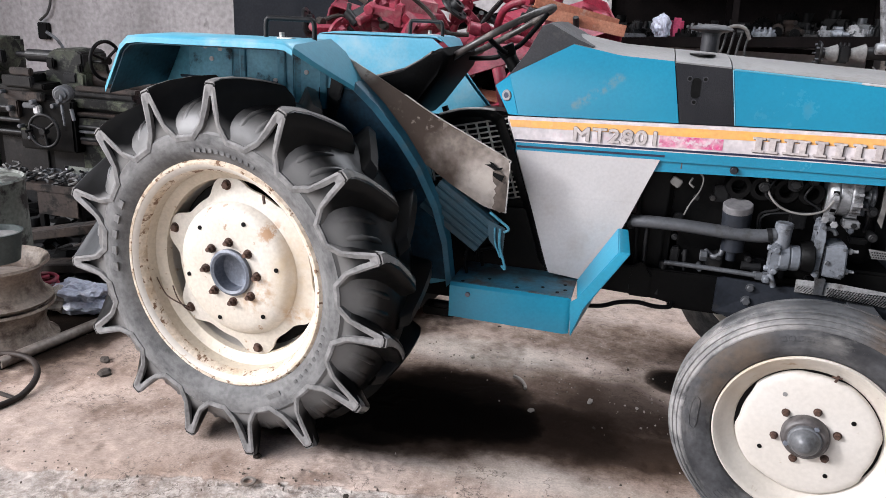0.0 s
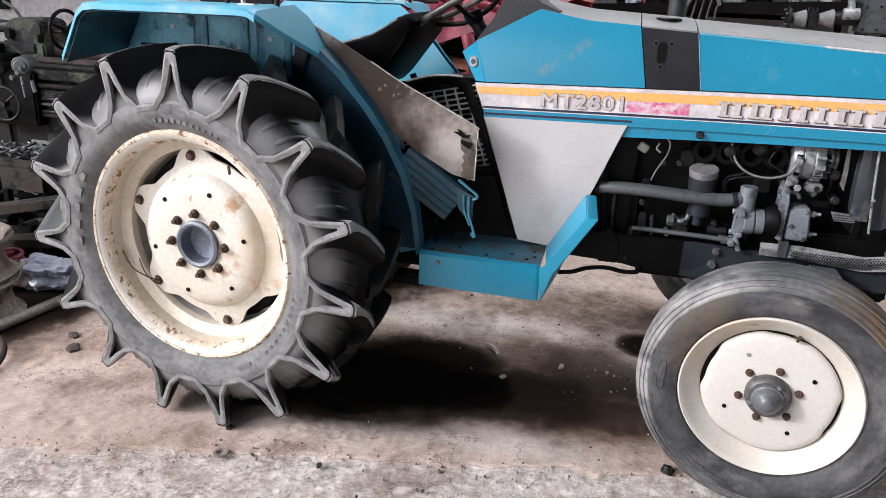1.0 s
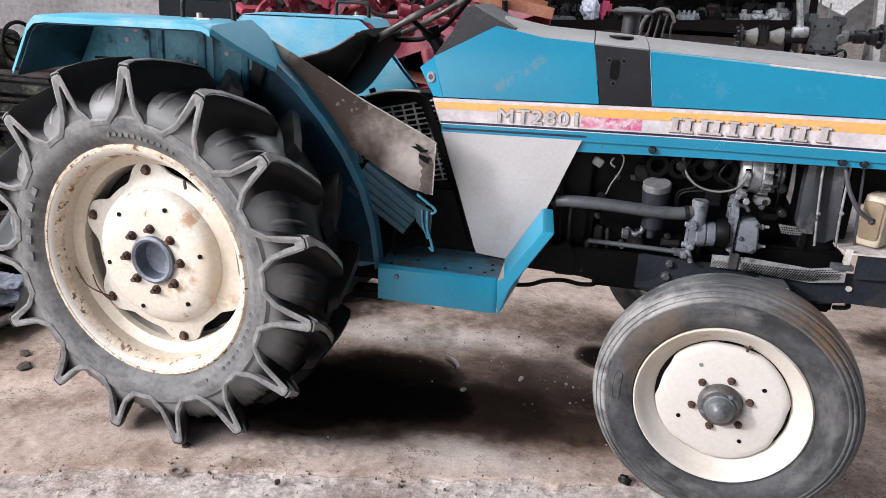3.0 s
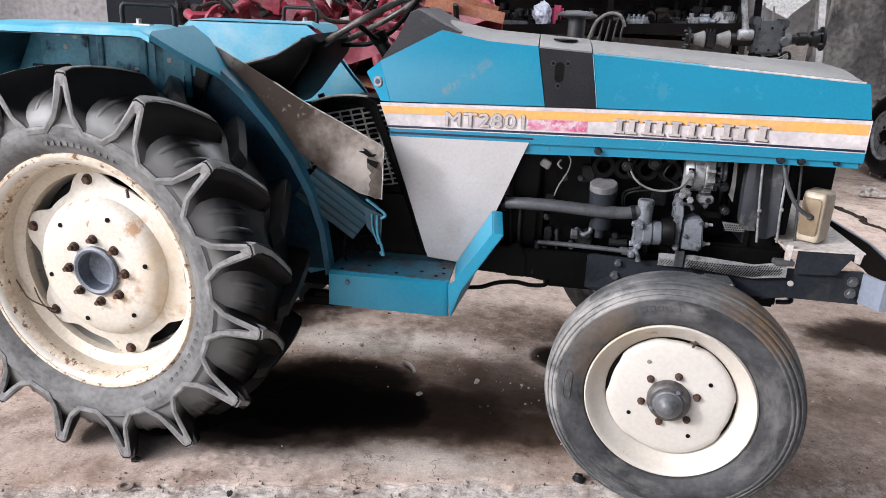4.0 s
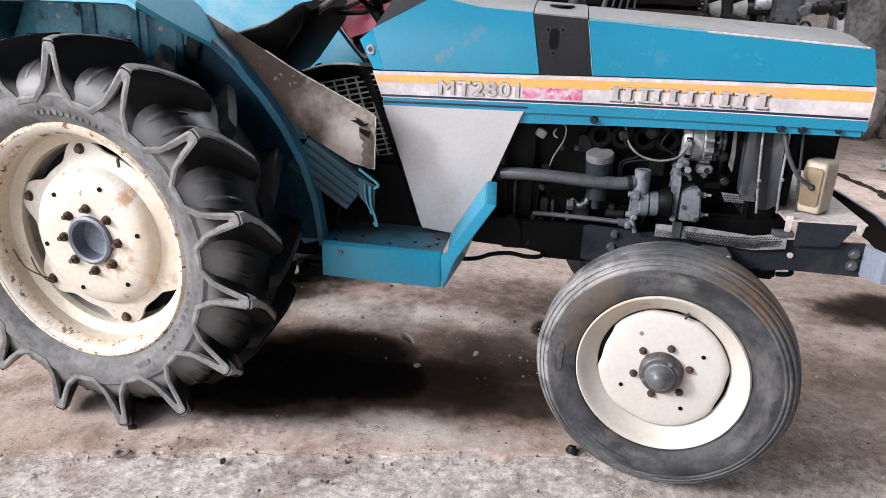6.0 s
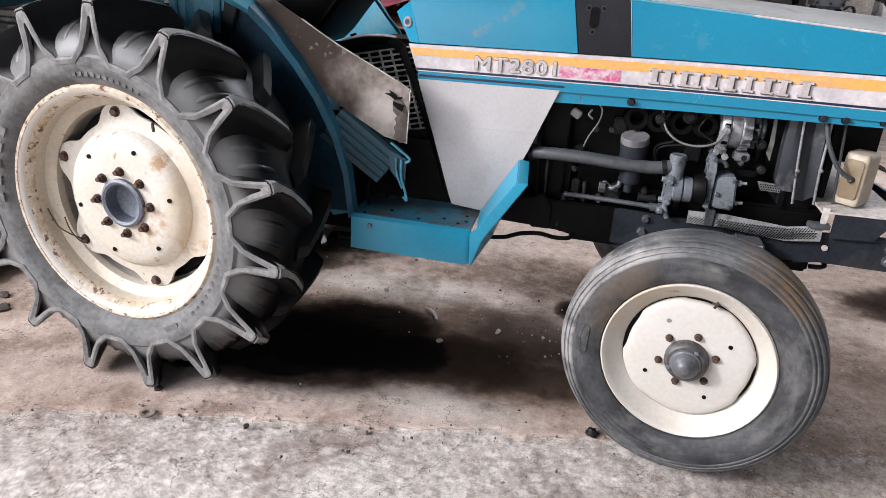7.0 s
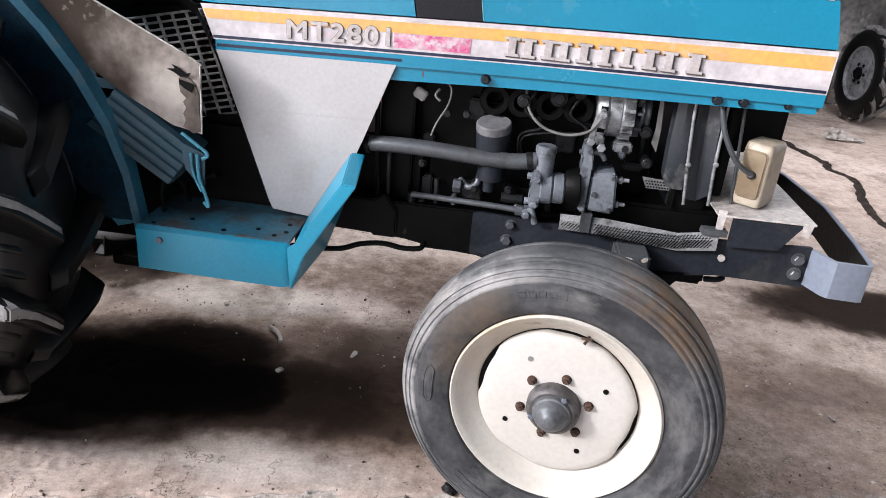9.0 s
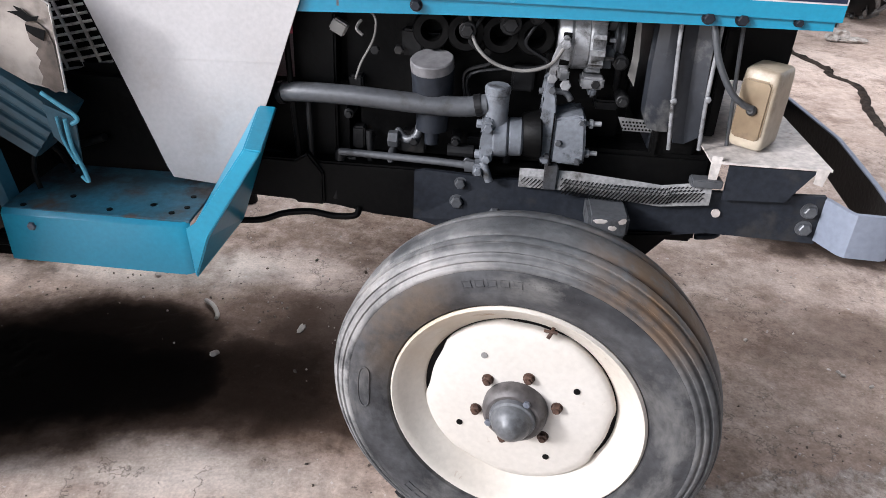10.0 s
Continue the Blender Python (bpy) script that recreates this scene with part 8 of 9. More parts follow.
# scrap heap behind the rear wheel
for k in range(64):
    x, y = rnd.uniform(-2.4, -0.6), rnd.uniform(0.85, 1.75)
    z = 0.0
    kind = k % 4
    sp = thing("scrap_part", (x, y, 0), ("oily black casting in the scrap heap", "greasy gear in the scrap heap", "rusty bracket in the scrap heap", "bent rod in the scrap heap")[kind], "scrap", "scrap heap")
    if kind == 0:
        bm = blob(B(), (x, y, z + 0.05), rnd.uniform(0.07, 0.15), (1, 0.8, 0.7), 0.5, 2, k)
        cpart("casting", bm, IRON_DARK, sp)
    elif kind == 1:
        bm = B()
        rg = rnd.uniform(0.05, 0.10)
        prof = [(x + rg * (1 + 0.10 * (i % 2)) * math.cos(2 * math.pi * i / 36), y + rg * (1 + 0.10 * (i % 2)) * math.sin(2 * math.pi * i / 36)) for i in range(36)]
        prism(bm, prof, z, z + 0.04, 0, "xy")
        cyl(bm, (x, y, z), (x, y, z + 0.09), rg * 0.4, seg=16, bevel=0.004)
        cpart("gear", bm, IRON, sp)
    elif kind == 2:
        bm = B()
        s_ = rnd.uniform(0.08, 0.16)
        prism(bm, [(x, y), (x + s_, y), (x + s_, y + 0.02), (x + 0.03, y + 0.02), (x + 0.03, y + s_), (x, y + s_)], z, z + 0.10, 0.004, "xy")
        cpart("bracket", bm, IRON if k % 3 else IRON_DARK, sp)
    else:
        bm = tube(B(), [(x - 0.15, y, z), (x, y + 0.03, z + 0.06), (x + 0.18, y - 0.02, z + 0.02)], 0.012, 8)
        cpart("rod", bm, IRON, sp)


# --- lathe ---
lathe = thing("lathe", (-2.25, 1.95, 0), "old oily green metal lathe with bright handwheels", "lathe")
lx, ly = -2.25, 1.95
bm = B()
box(bm, (lx - 1.1, ly - 0.12, 0.60), (lx + 0.60, ly + 0.18, 0.75), 0.01)
box(bm, (lx - 1.1, ly - 0.14, 0.735), (lx + 0.60, ly - 0.08, 0.765), 0.006)
box(bm, (lx - 1.1, ly + 0.12, 0.735), (lx + 0.60, ly + 0.18, 0.765), 0.006)
cpart("bed", bm, IRON, lathe)
bm = B()
box(bm, (lx - 1.05, ly - 0.18, 0.0), (lx - 0.45, ly + 0.24, 0.60), 0.02)
cpart("headstock_cabinet", bm, GREEN, lathe)
bm = B()
box(bm, (lx + 0.22, ly - 0.14, 0.0), (lx + 0.52, ly + 0.20, 0.60), 0.02)
cpart("tail_leg", bm, GREEN, lathe)
bm = B()
box(bm, (lx - 0.02, ly - 0.10, 0.765), (lx + 0.26, ly + 0.16, 0.86), 0.012)
prism(bm, [(lx + 0.0, 0.85), (lx + 0.24, 0.85), (lx + 0.24, 0.965), (lx + 0.20, 0.985), (lx + 0.06, 0.985), (lx + 0.0, 0.95)], ly - 0.08, ly + 0.13, 0.01)
cpart("tailstock", bm, GREEN, lathe, "chipped green tailstock")
bm = B()
cyl(bm, (lx - 0.20, ly, 0.93), (lx + 0.0, ly, 0.93), 0.035, seg=24, bevel=0.004)
cyl(bm, (lx - 0.28, ly, 0.93), (lx - 0.20, ly, 0.93), 0.018, seg=20)
cpart("quill", bm, IRON, lathe)


def handwheel(c, axis, r, name, mat_):
    c, axis = Vector(c), Vector(axis).normalized()
    a, b = frame_of(axis)
    bm = tube(B(), [c + (a * math.cos(2 * math.pi * k / 40) + b * math.sin(2 * math.pi * k / 40)) * r for k in range(40)], r * 0.10, 8, closed=True)
    for k in range(3):
        d = a * math.cos(2.09 * k + 0.4) + b * math.sin(2.09 * k + 0.4)
        cyl(bm, c + d * r * 0.1, c + d * r, r * 0.08, seg=8)
    cyl(bm, c - axis * r * 0.25, c + axis * r * 0.25, r * 0.2, seg=16)
    cyl(bm, c + a * r * 0.85, c + a * r * 0.85 + axis * r * 0.7, r * 0.09, seg=10)
    return cpart(name, bm, mat_, lathe, "", 60)


handwheel((lx + 0.34, ly - 0.01, 0.93), (1, -0.15, 0), 0.105, "tailstock_handwheel", IRON_DARK)
handwheel((-2.128, 1.66, 0.548), (0.1, -1, 0), 0.090, "apron_handwheel", IRON)
bm = B()
cyl(bm, (-1.990, 1.70, 0.765), (-1.962, 1.63, 0.763), 0.046, seg=28, bevel=0.004)
cyl(bm, (-1.962, 1.63, 0.763), (-1.955, 1.615, 0.762), 0.030, seg=20, bevel=0.003)
cpart("cross_slide_dial", bm, STEEL_GREY, lathe, "bright graduated dial", 40)
for a, b, r in (((-1.955, 1.62, 0.762), (-1.930, 1.59, 0.735), 0.007), ((-1.930, 1.59, 0.735), (-1.928, 1.56, 0.735), 0.011), ((-1.99, 1.66, 0.70), (-1.955, 1.62, 0.66), 0.008), ((-1.955, 1.62, 0.66), (-1.94, 1.61, 0.60), 0.006), ((-1.905, 1.63, 0.69), (-1.885, 1.62, 0.63), 0.010)):
    cpart("crank_lever", cyl(B(), a, b, r, seg=12, bevel=0.001), STEEL_GREY, lathe, "", 40)
# bands of the bed towards its tail end
for z0, z1, y, mt in ((0.765, 0.792, 1.80, RUST_BROWN), (0.675, 0.725, 1.775, GREEN), (0.640, 0.655, 1.760, RUST_BROWN), (0.575, 0.620, 1.775, GREEN), (0.535, 0.550, 1.765, STEEL_GREY), (0.47, 0.50, 1.77, RUST_BROWN)):
    cpart("bed_rib", box(B(), (-2.02, y, z0), (-1.62, y + 0.05, z1), 0.005), mt, lathe)
for x, z, w, h, mt in ((-2.40, 0.60, 0.07, 0.10, RUST_BROWN), (-2.33, 0.48, 0.05, 0.08, GREEN), (-2.30, 0.66, 0.10, 0.03, STEEL_GREY), (-2.23, 0.63, 0.04, 0.05, POST), (-2.42, 0.70, 0.26, 0.05, RUST_BROWN), (-2.42, 0.775, 0.20, 0.06, IRON), (-2.36, 0.84, 0.14, 0.04, RUST_BROWN), (-2.44, 0.90, 0.05, 0.07, IRON_DARK), (-2.22, 0.44, 0.06, 0.06, IRON)):
    cpart("carriage_block", box(B(), (x, 1.70, z), (x + w, 1.735, z + h), 0.006), mt, lathe)
for x, z, r in ((-2.36, 0.655, 0.016), (-2.30, 0.56, 0.012), (-2.20, 0.70, 0.014), (-2.24, 0.50, 0.010), (-2.06, 0.69, 0.014), (-2.40, 0.745, 0.012)):
    cpart("knob", cyl(B(), (x, 1.70, z), (x, 1.66, z), r, seg=14, bevel=0.003), STEEL_GREY, lathe, "", 40)
bm = B()
box(bm, (lx - 0.12, ly - 0.22, 0.42), (lx + 0.26, ly - 0.12, 0.72), 0.012)
box(bm, (lx - 0.16, ly - 0.24, 0.765), (lx + 0.10, ly + 0.18, 0.80), 0.008)
box(bm, (lx - 0.10, ly - 0.20, 0.80), (lx - 0.0, ly + 0.02, 0.845), 0.006)
cpart("carriage", bm, IRON_DARK, lathe, "black oily carriage and apron")
for z in (0.50, 0.57, 0.64):
    bm = cyl(B(), (lx - 1.0, ly - 0.17, z), (lx + 0.60, ly - 0.17, z), 0.014, seg=14)
    cpart("feed_shaft", bm, IRON, lathe, "", 60)
bm = B()
cyl(bm, (lx + 0.10, ly + 0.0, 0.82), (lx + 0.62, ly + 0.05, 0.80), 0.055, seg=28, bevel=0.005)
cpart("round_bar", bm, RUST_BROWN, lathe, "", 40)
for x, z, w, h, mt in ((-2.235, 0.872, 0.05, 0.06, IRON_DARK), (-2.13, 0.80, 0.09, 0.055, IRON), (-2.03, 0.86, 0.03, 0.05, IRON_DARK)):
    cpart("tailstock_pad", box(B(), (x, 1.84, z), (x + w, 1.866, z + h), 0.008), mt, lathe)
bm = tube(B(), [(lx + 0.05, ly, 0.98), (lx + 0.03, ly - 0.02, 1.03), (lx - 0.02, ly - 0.04, 1.07)], 0.009, 8)
cpart("clamp_lever", bm, STEEL_GREY, lathe)
bm = B()
box(bm, (lx - 0.95, ly - 0.10, 0.765), (lx - 0.42, ly + 0.22, 1.02), 0.02)
cyl(bm, (lx - 0.42, ly, 0.93), (lx - 0.34, ly, 0.93), 0.10, seg=28, bevel=0.006)
cpart("headstock", bm, GREEN, lathe)
# Added block and doors stand in for the dark clutter there.
tl_ = thing("clutter_block", (-1.9, 1.9, 0), "black block standing in for clutter under the lathe", "cabinet")
bm = box(B(), (-2.65, 1.84, 0.0), (-1.55, 2.12, 0.52), 0.01)
cpart("body", bm, IRON_DARK, tl_)
for k in range(3):
    bm = box(B(), (-2.60 + 0.36 * k, 1.83, 0.06), (-2.28 + 0.36 * k, 1.845, 0.46), 0.004)
    cpart("door", bm, IRON, tl_)
bh = thing("chip_heap", (-1.9, 1.55, 0), "heap of black oily swarf under the lathe", "swarf", "", "stuff")
bm = B()
for k in range(90):
    blob(bm, (rnd.uniform(-2.7, -0.9), rnd.uniform(1.2, 1.85), rnd.uniform(0.0, 0.08)), rnd.uniform(0.05, 0.12), (1, 0.9, 0.5), 0.6, 1, k)
cpart("swarf", bm, IRON_DARK, bh)
# low bench with turnings in front of the lathe
lb = thing("low_bench", (-2.08, 1.52, 0), "brown rusted low steel bench littered with turnings", "bench")
cpart("top", box(B(), (-2.48, 1.38, 0.300), (-1.70, 1.66, 0.318), 0.003), RUST_BROWN, lb)
cpart("apron_board", box(B(), (-1.95, 1.372, 0.165), (-1.70, 1.379, 0.300), 0.002), RUST_BROWN, lb)
cpart("lip", box(B(), (-2.48, 1.365, 0.290), (-1.70, 1.379, 0.330), 0.003), RUST_BROWN, lb)
for x in (-2.44, -1.98, -1.74):
    for y in (1.40, 1.62):
        cpart("leg", box(B(), (x, y, 0.0), (x + 0.035, y + 0.035, 0.300), 0.003), IRON_DARK, lb)
for k in range(46):
    x, y = rnd.uniform(-2.45, -1.78), rnd.uniform(1.40, 1.62)
    q = rnd.random()
    tn = thing("metal_turning", (x, y, 0.318), "curled bright metal turning on the low bench", "turning", "turnings on the bench")
    bm = tube(B(), [(x + 0.012 * (1 + q) * math.cos(1.3 * i + k), y + 0.012 * (1 + q) * math.sin(1.3 * i + k), 0.322 + 0.007 * i) for i in range(5 + k % 4)], 0.0045 + 0.003 * q, 5, 3)
    cpart("curl", bm, (DUSTY, STEEL_GREY, DUSTY, IRON)[k % 4], tn)
gt_ = thing("sheet_offcut", (-1.90, 1.64, 0.33), "grey-green steel sheet offcut on the low bench", "sheet")
cpart("sheet", box(B(), (-1.98, 1.625, 0.318), (-1.68, 1.640, 0.372), 0.002), DRUM_PAINT, gt_)
# low oil drum tray beside the lathe
dr = thing("drum", (-1.62, 0.66, 0), "dented grey-green steel drum beside the rims", "drum")
bm = revolve(B(), [(0.0, 0.0), (0.17, 0.0), (0.175, 0.01), (0.17, 0.02), (0.17, 0.20), (0.175, 0.21), (0.17, 0.22), (0.17, 0.54), (0.176, 0.55), (0.17, 0.56), (0.16, 0.55), (0.0, 0.55)], 40, "z", (-1.50, 0.62, 0.0))
cpart("shell", bm, DRUM_PAINT, dr, "", 40)

# switch and cable on the back wall
sw_ = thing("switch_box", (-4.70, 4.545, 0.85), "black switch box with a loose cable on the wall", "switch")
bm = B()
box(bm, (-4.76, 4.49, 0.84), (-4.64, 4.55, 1.00), 0.01)
cpart("box", bm, IRON_DARK, sw_)
bm = tube(B(), [(-4.72, 4.50, 1.02), (-4.62, 4.50, 1.10), (-4.58, 4.51, 1.25), (-4.66, 4.52, 1.45), (-4.75, 4.53, 1.8)], 0.012, 8)
cpart("cable", bm, HOSE, sw_)
# dark sheet door in the back wall
bm = B()
box(bm, (-2.60, 4.50, 0.0), (-1.20, 4.545, 2.3), 0.004)
tagged(part("door_1", bm, DOOR_DARK), "dark blue-black sheet steel door", "door", "", "structure")


# --- red tillers piled behind the tractor ---
def tiller(m, seed):
    r = random.Random(seed)
    t = new("rotary_tiller")
    t.matrix_basis = m
    PLACE[t] = m.copy()
    tagged(t, "faded red rotary tiller in a pile of implements", "tiller", "implements in the pile")

    def P(name, bm, material, label="", smooth=None):
        return part(name, bm, material, t, label, m, smooth)
    bm = B()
    box(bm, (-0.55, -0.06, -0.05), (0.55, 0.06, 0.05), 0.01)
    P("main_beam", bm, RED)
    bm = B()
    cyl(bm, (-0.13, 0, 0.02), (0.13, 0, 0.02), 0.095, seg=20, bevel=0.012)
    cyl(bm, (0, 0, 0.05), (0, -0.17, 0.10), 0.06, seg=16, bevel=0.006)
    box(bm, (-0.09, -0.10, -0.02), (0.09, 0.10, 0.14), 0.02)
    for k in range(6):
        hexhead(bm, (0.10 * math.cos(k), -0.10, 0.06 + 0.06 * math.sin(k)), (0, -1, 0), 0.012, 0.014)
    P("gear_case", bm, RED, "", 40)
    for s in (-1, 1):
        bm = prism(B(), [(-0.22, -0.28), (0.20, -0.30), (0.26, -0.10), (0.10, 0.10), (-0.10, 0.10), (-0.26, -0.05)], s * 0.55, s * 0.55 + 0.012, 0.003, "yz")
        P("side_plate", bm, RED)
    bm = B()
    skin(bm, [[(-0.55, -0.24, -0.02), (0.55, -0.24, -0.02)], [(-0.55, -0.12, 0.05), (0.55, -0.12, 0.05)], [(-0.55, 0.14, 0.05), (0.55, 0.14, 0.05)], [(-0.55, 0.30, -0.08), (0.55, 0.30, -0.08)]], 0.006)
    P("cover", bm, RED if seed != 4 else RED_ORANGE)
    for s in (-0.18, 0.18):
        bm = B()
        tube(bm, [(s, 0.0, 0.05), (s * 1.1, -0.16, 0.26), (s * 0.6, -0.30, 0.34)], 0.022, 8)
        cyl(bm, (s * 0.6 - 0.03, -0.30, 0.34), (s * 0.6 + 0.03, -0.30, 0.34), 0.035, seg=14)
        P("hitch_arm", bm, RED, "", 50)
    bm = tube(B(), [(0.30, 0.1, 0.05), (0.34, 0.02, 0.20), (0.42, -0.05, 0.36)], 0.016, 8)
    P("depth_lever", bm, IRON)
    bm = cyl(B(), (-0.54, 0, -0.20), (0.54, 0, -0.20), 0.03, seg=14)
    P("tine_shaft", bm, IRON)
    for k in range(7):
        a = r.uniform(0, 6.28)
        x = -0.45 + 0.15 * k
        bm = tube(B(), [(x, 0, -0.20), (x, 0.12 * math.cos(a), -0.20 + 0.12 * math.sin(a)), (x + 0.03, 0.20 * math.cos(a + 0.4), -0.20 + 0.20 * math.sin(a + 0.4))], 0.011, 6)
        P("tine", bm, RUST)
    return t


for k, (x, y, z, rx, ry, rz) in enumerate(((-0.95, 2.55, 0.34, 5, 4, 10), (-0.05, 2.45, 0.36, -4, -6, -14), (0.55, 2.75, 0.35, 0, 5, 30), (-0.55, 2.75, 0.80, 12, -8, -20), (-0.15, 2.60, 0.84, -10, 10, 25), (0.45, 2.65, 0.86, 8, -12, -35), (-0.35, 2.95, 1.12, -15, 14, 8), (0.30, 2.90, 1.16, 14, -16, 40), (-0.35, 3.2, 1.10, 6, 20, -30), (-0.3, 3.35, 1.38, 10, -14, 16), (0.15, 3.3, 1.42, -8, 18, -22))):
    tiller(pose(x, y, z, rx, ry, rz), k)
# red drive shaft tube standing between seat and dash
rt = thing("drive_shaft_tube", (0.45, 1.5, 0), "dusty red drive shaft tube leaning in the pile", "shaft")
bm = B()
tube(bm, [(0.62, 1.40, 0.50), (0.52, 1.48, 0.83), (0.44, 1.54, 1.06)], 0.028, 12)
cpart("tube", bm, RED, rt, "", 50)
cpart("lower_joint", cyl(B(), (0.66, 1.37, 0.0), (0.62, 1.40, 0.52), 0.030, seg=16), IRON_DARK, rt, "black lower joint", 50)
# orange and red planks of an implement frame on top of the heap
for k, (a, b, m_) in enumerate((((0.42, 2.5, 1.36), (0.86, 2.7, 1.26), RED_ORANGE), ((0.50, 2.42, 1.30), (0.92, 2.5, 1.23), RED_ORANGE))):
    a, b = Vector(a), Vector(b)
    fb = thing("frame_beam", (a.x, a.y, a.z), "red steel frame beam lying on the pile", "beam", "beams on the pile")
    mm = Matrix.Translation(a) @ (b - a).to_track_quat("X", "Z").to_matrix().to_4x4()
    bm = B()
    prism(bm, [(-0.045, -0.03), (0.045, -0.03), (0.045, -0.022), (-0.035, -0.022), (-0.035, 0.022), (0.045, 0.022), (0.045, 0.03), (-0.045, 0.03)], 0, (b - a).length, 0.002, "yz", mm)
    cpart("channel", bm, m_, fb)

# small castings, hubs and levers thrown on top of the pile
for k in range(26):
    x, y = rnd.uniform(-1.0, 0.75), rnd.uniform(2.25, 2.75)
    z = rnd.uniform(1.08, 1.34)
    kind = k % 4
    m = pose(x, y, z, rnd.uniform(-50, 50), rnd.uniform(-50, 50), rnd.uniform(0, 180))
    ip = new("implement_part")
    ip.matrix_basis = m
    PLACE[ip] = m.copy()
    tagged(ip, ("dusty red hub with bolt holes on the pile", "red forked bracket lying on the pile", "bent red lever on the pile", "faded pink guard plate on the pile")[kind], "implement part", "parts thrown on the pile")
    bm = B()
    if kind == 0:
        revolve(bm, [(0.018, -0.03), (0.04, -0.03), (0.045, 0.0), (0.085, 0.004), (0.085, 0.018), (0.03, 0.02), (0.018, 0.04)], 20, "y")
        for j in range(6):
            hexhead(bm, (0.066 * math.cos(j * 1.047), 0.004, 0.066 * math.sin(j * 1.047)), (0, -1, 0), 0.009, 0.010)
    elif kind == 1:
        prism(bm, [(-0.10, -0.02), (0.06, -0.02), (0.06, -0.06), (0.10, -0.06), (0.10, 0.06), (0.06, 0.06), (0.06, 0.02), (-0.10, 0.02)], -0.03, 0.03, 0.004)
        cyl(bm, (-0.09, -0.045, 0), (-0.09, 0.045, 0), 0.028, seg=16, bevel=0.003)
    elif kind == 2:
        tube(bm, [(-0.20, 0, 0), (-0.06, 0.01, 0.03), (0.08, 0, 0.02), (0.18, -0.03, 0.10)], 0.013, 8)
        cyl(bm, (-0.20, -0.02, 0), (-0.20, 0.02, 0), 0.026, seg=14, bevel=0.003)
    else:
        skin(bm, [[(-0.14, -0.05, -0.03), (0.12, -0.05, -0.02)], [(-0.14, 0.0, 0.02), (0.12, 0.0, 0.03)], [(-0.13, 0.07, 0.0), (0.10, 0.07, 0.01)]], 0.005)
    part("casting" if kind < 2 else "rod" if kind == 2 else "plate", bm, (RED, RED, RUST_BROWN, RED_FADED)[kind] if k % 5 else IRON, ip, "", m, 40)

# --- rack with engine parts on the back wall ---
rack = thing("parts_rack", (1.6, 4.2, 0), "dark steel rack loaded with old engine parts", "rack")


def shz(x, base):
    return base + 0.055 * (x - 0.73)


for base, nm in ((1.145, "shelf_board"), (1.62, "shelf_board"), (0.55, "shelf_board")):
    bm = B()
    skin(bm, [[(0.70, 3.88, shz(0.7, base)), (2.62, 3.88, shz(2.62, base))], [(0.70, 4.45, shz(0.7, base)), (2.62, 4.45, shz(2.62, base))]], 0.018)
    cpart(nm, bm, SHELF, rack)
    bm = B()
    prism(bm, [(0.70, shz(0.7, base) - 0.05), (2.62, shz(2.62, base) - 0.05), (2.62, shz(2.62, base)), (0.70, shz(0.7, base))], 3.874, 3.880)
    cpart("shelf_edge", bm, SHELF, rack)
# Dark sheets added over the pale wall to darken it behind the rack.
cpart("rack_shade_sheet", box(B(), (0.68, 4.47, 1.105), (2.64, 4.49, 1.14), 0.002), SHELF, rack, "dark sheet added to darken behind the rack")
cpart("rack_shade_sheet", box(B(), (0.68, 4.46, 1.16), (2.64, 4.48, 1.95), 0.002), SHELF, rack)
for x in (0.72, 1.60, 2.60):
    for y in (3.89, 4.42):
        bm = B()
        prism(bm, [(x - 0.02 + 0.06, 0), (x + 0.02 + 0.06, 0), (x + 0.02 - 0.04, 1.95), (x - 0.02 - 0.04, 1.95)], y - 0.02, y + 0.02)
        cpart("upright", bm, SHELF if x > 1 else POST, rack)


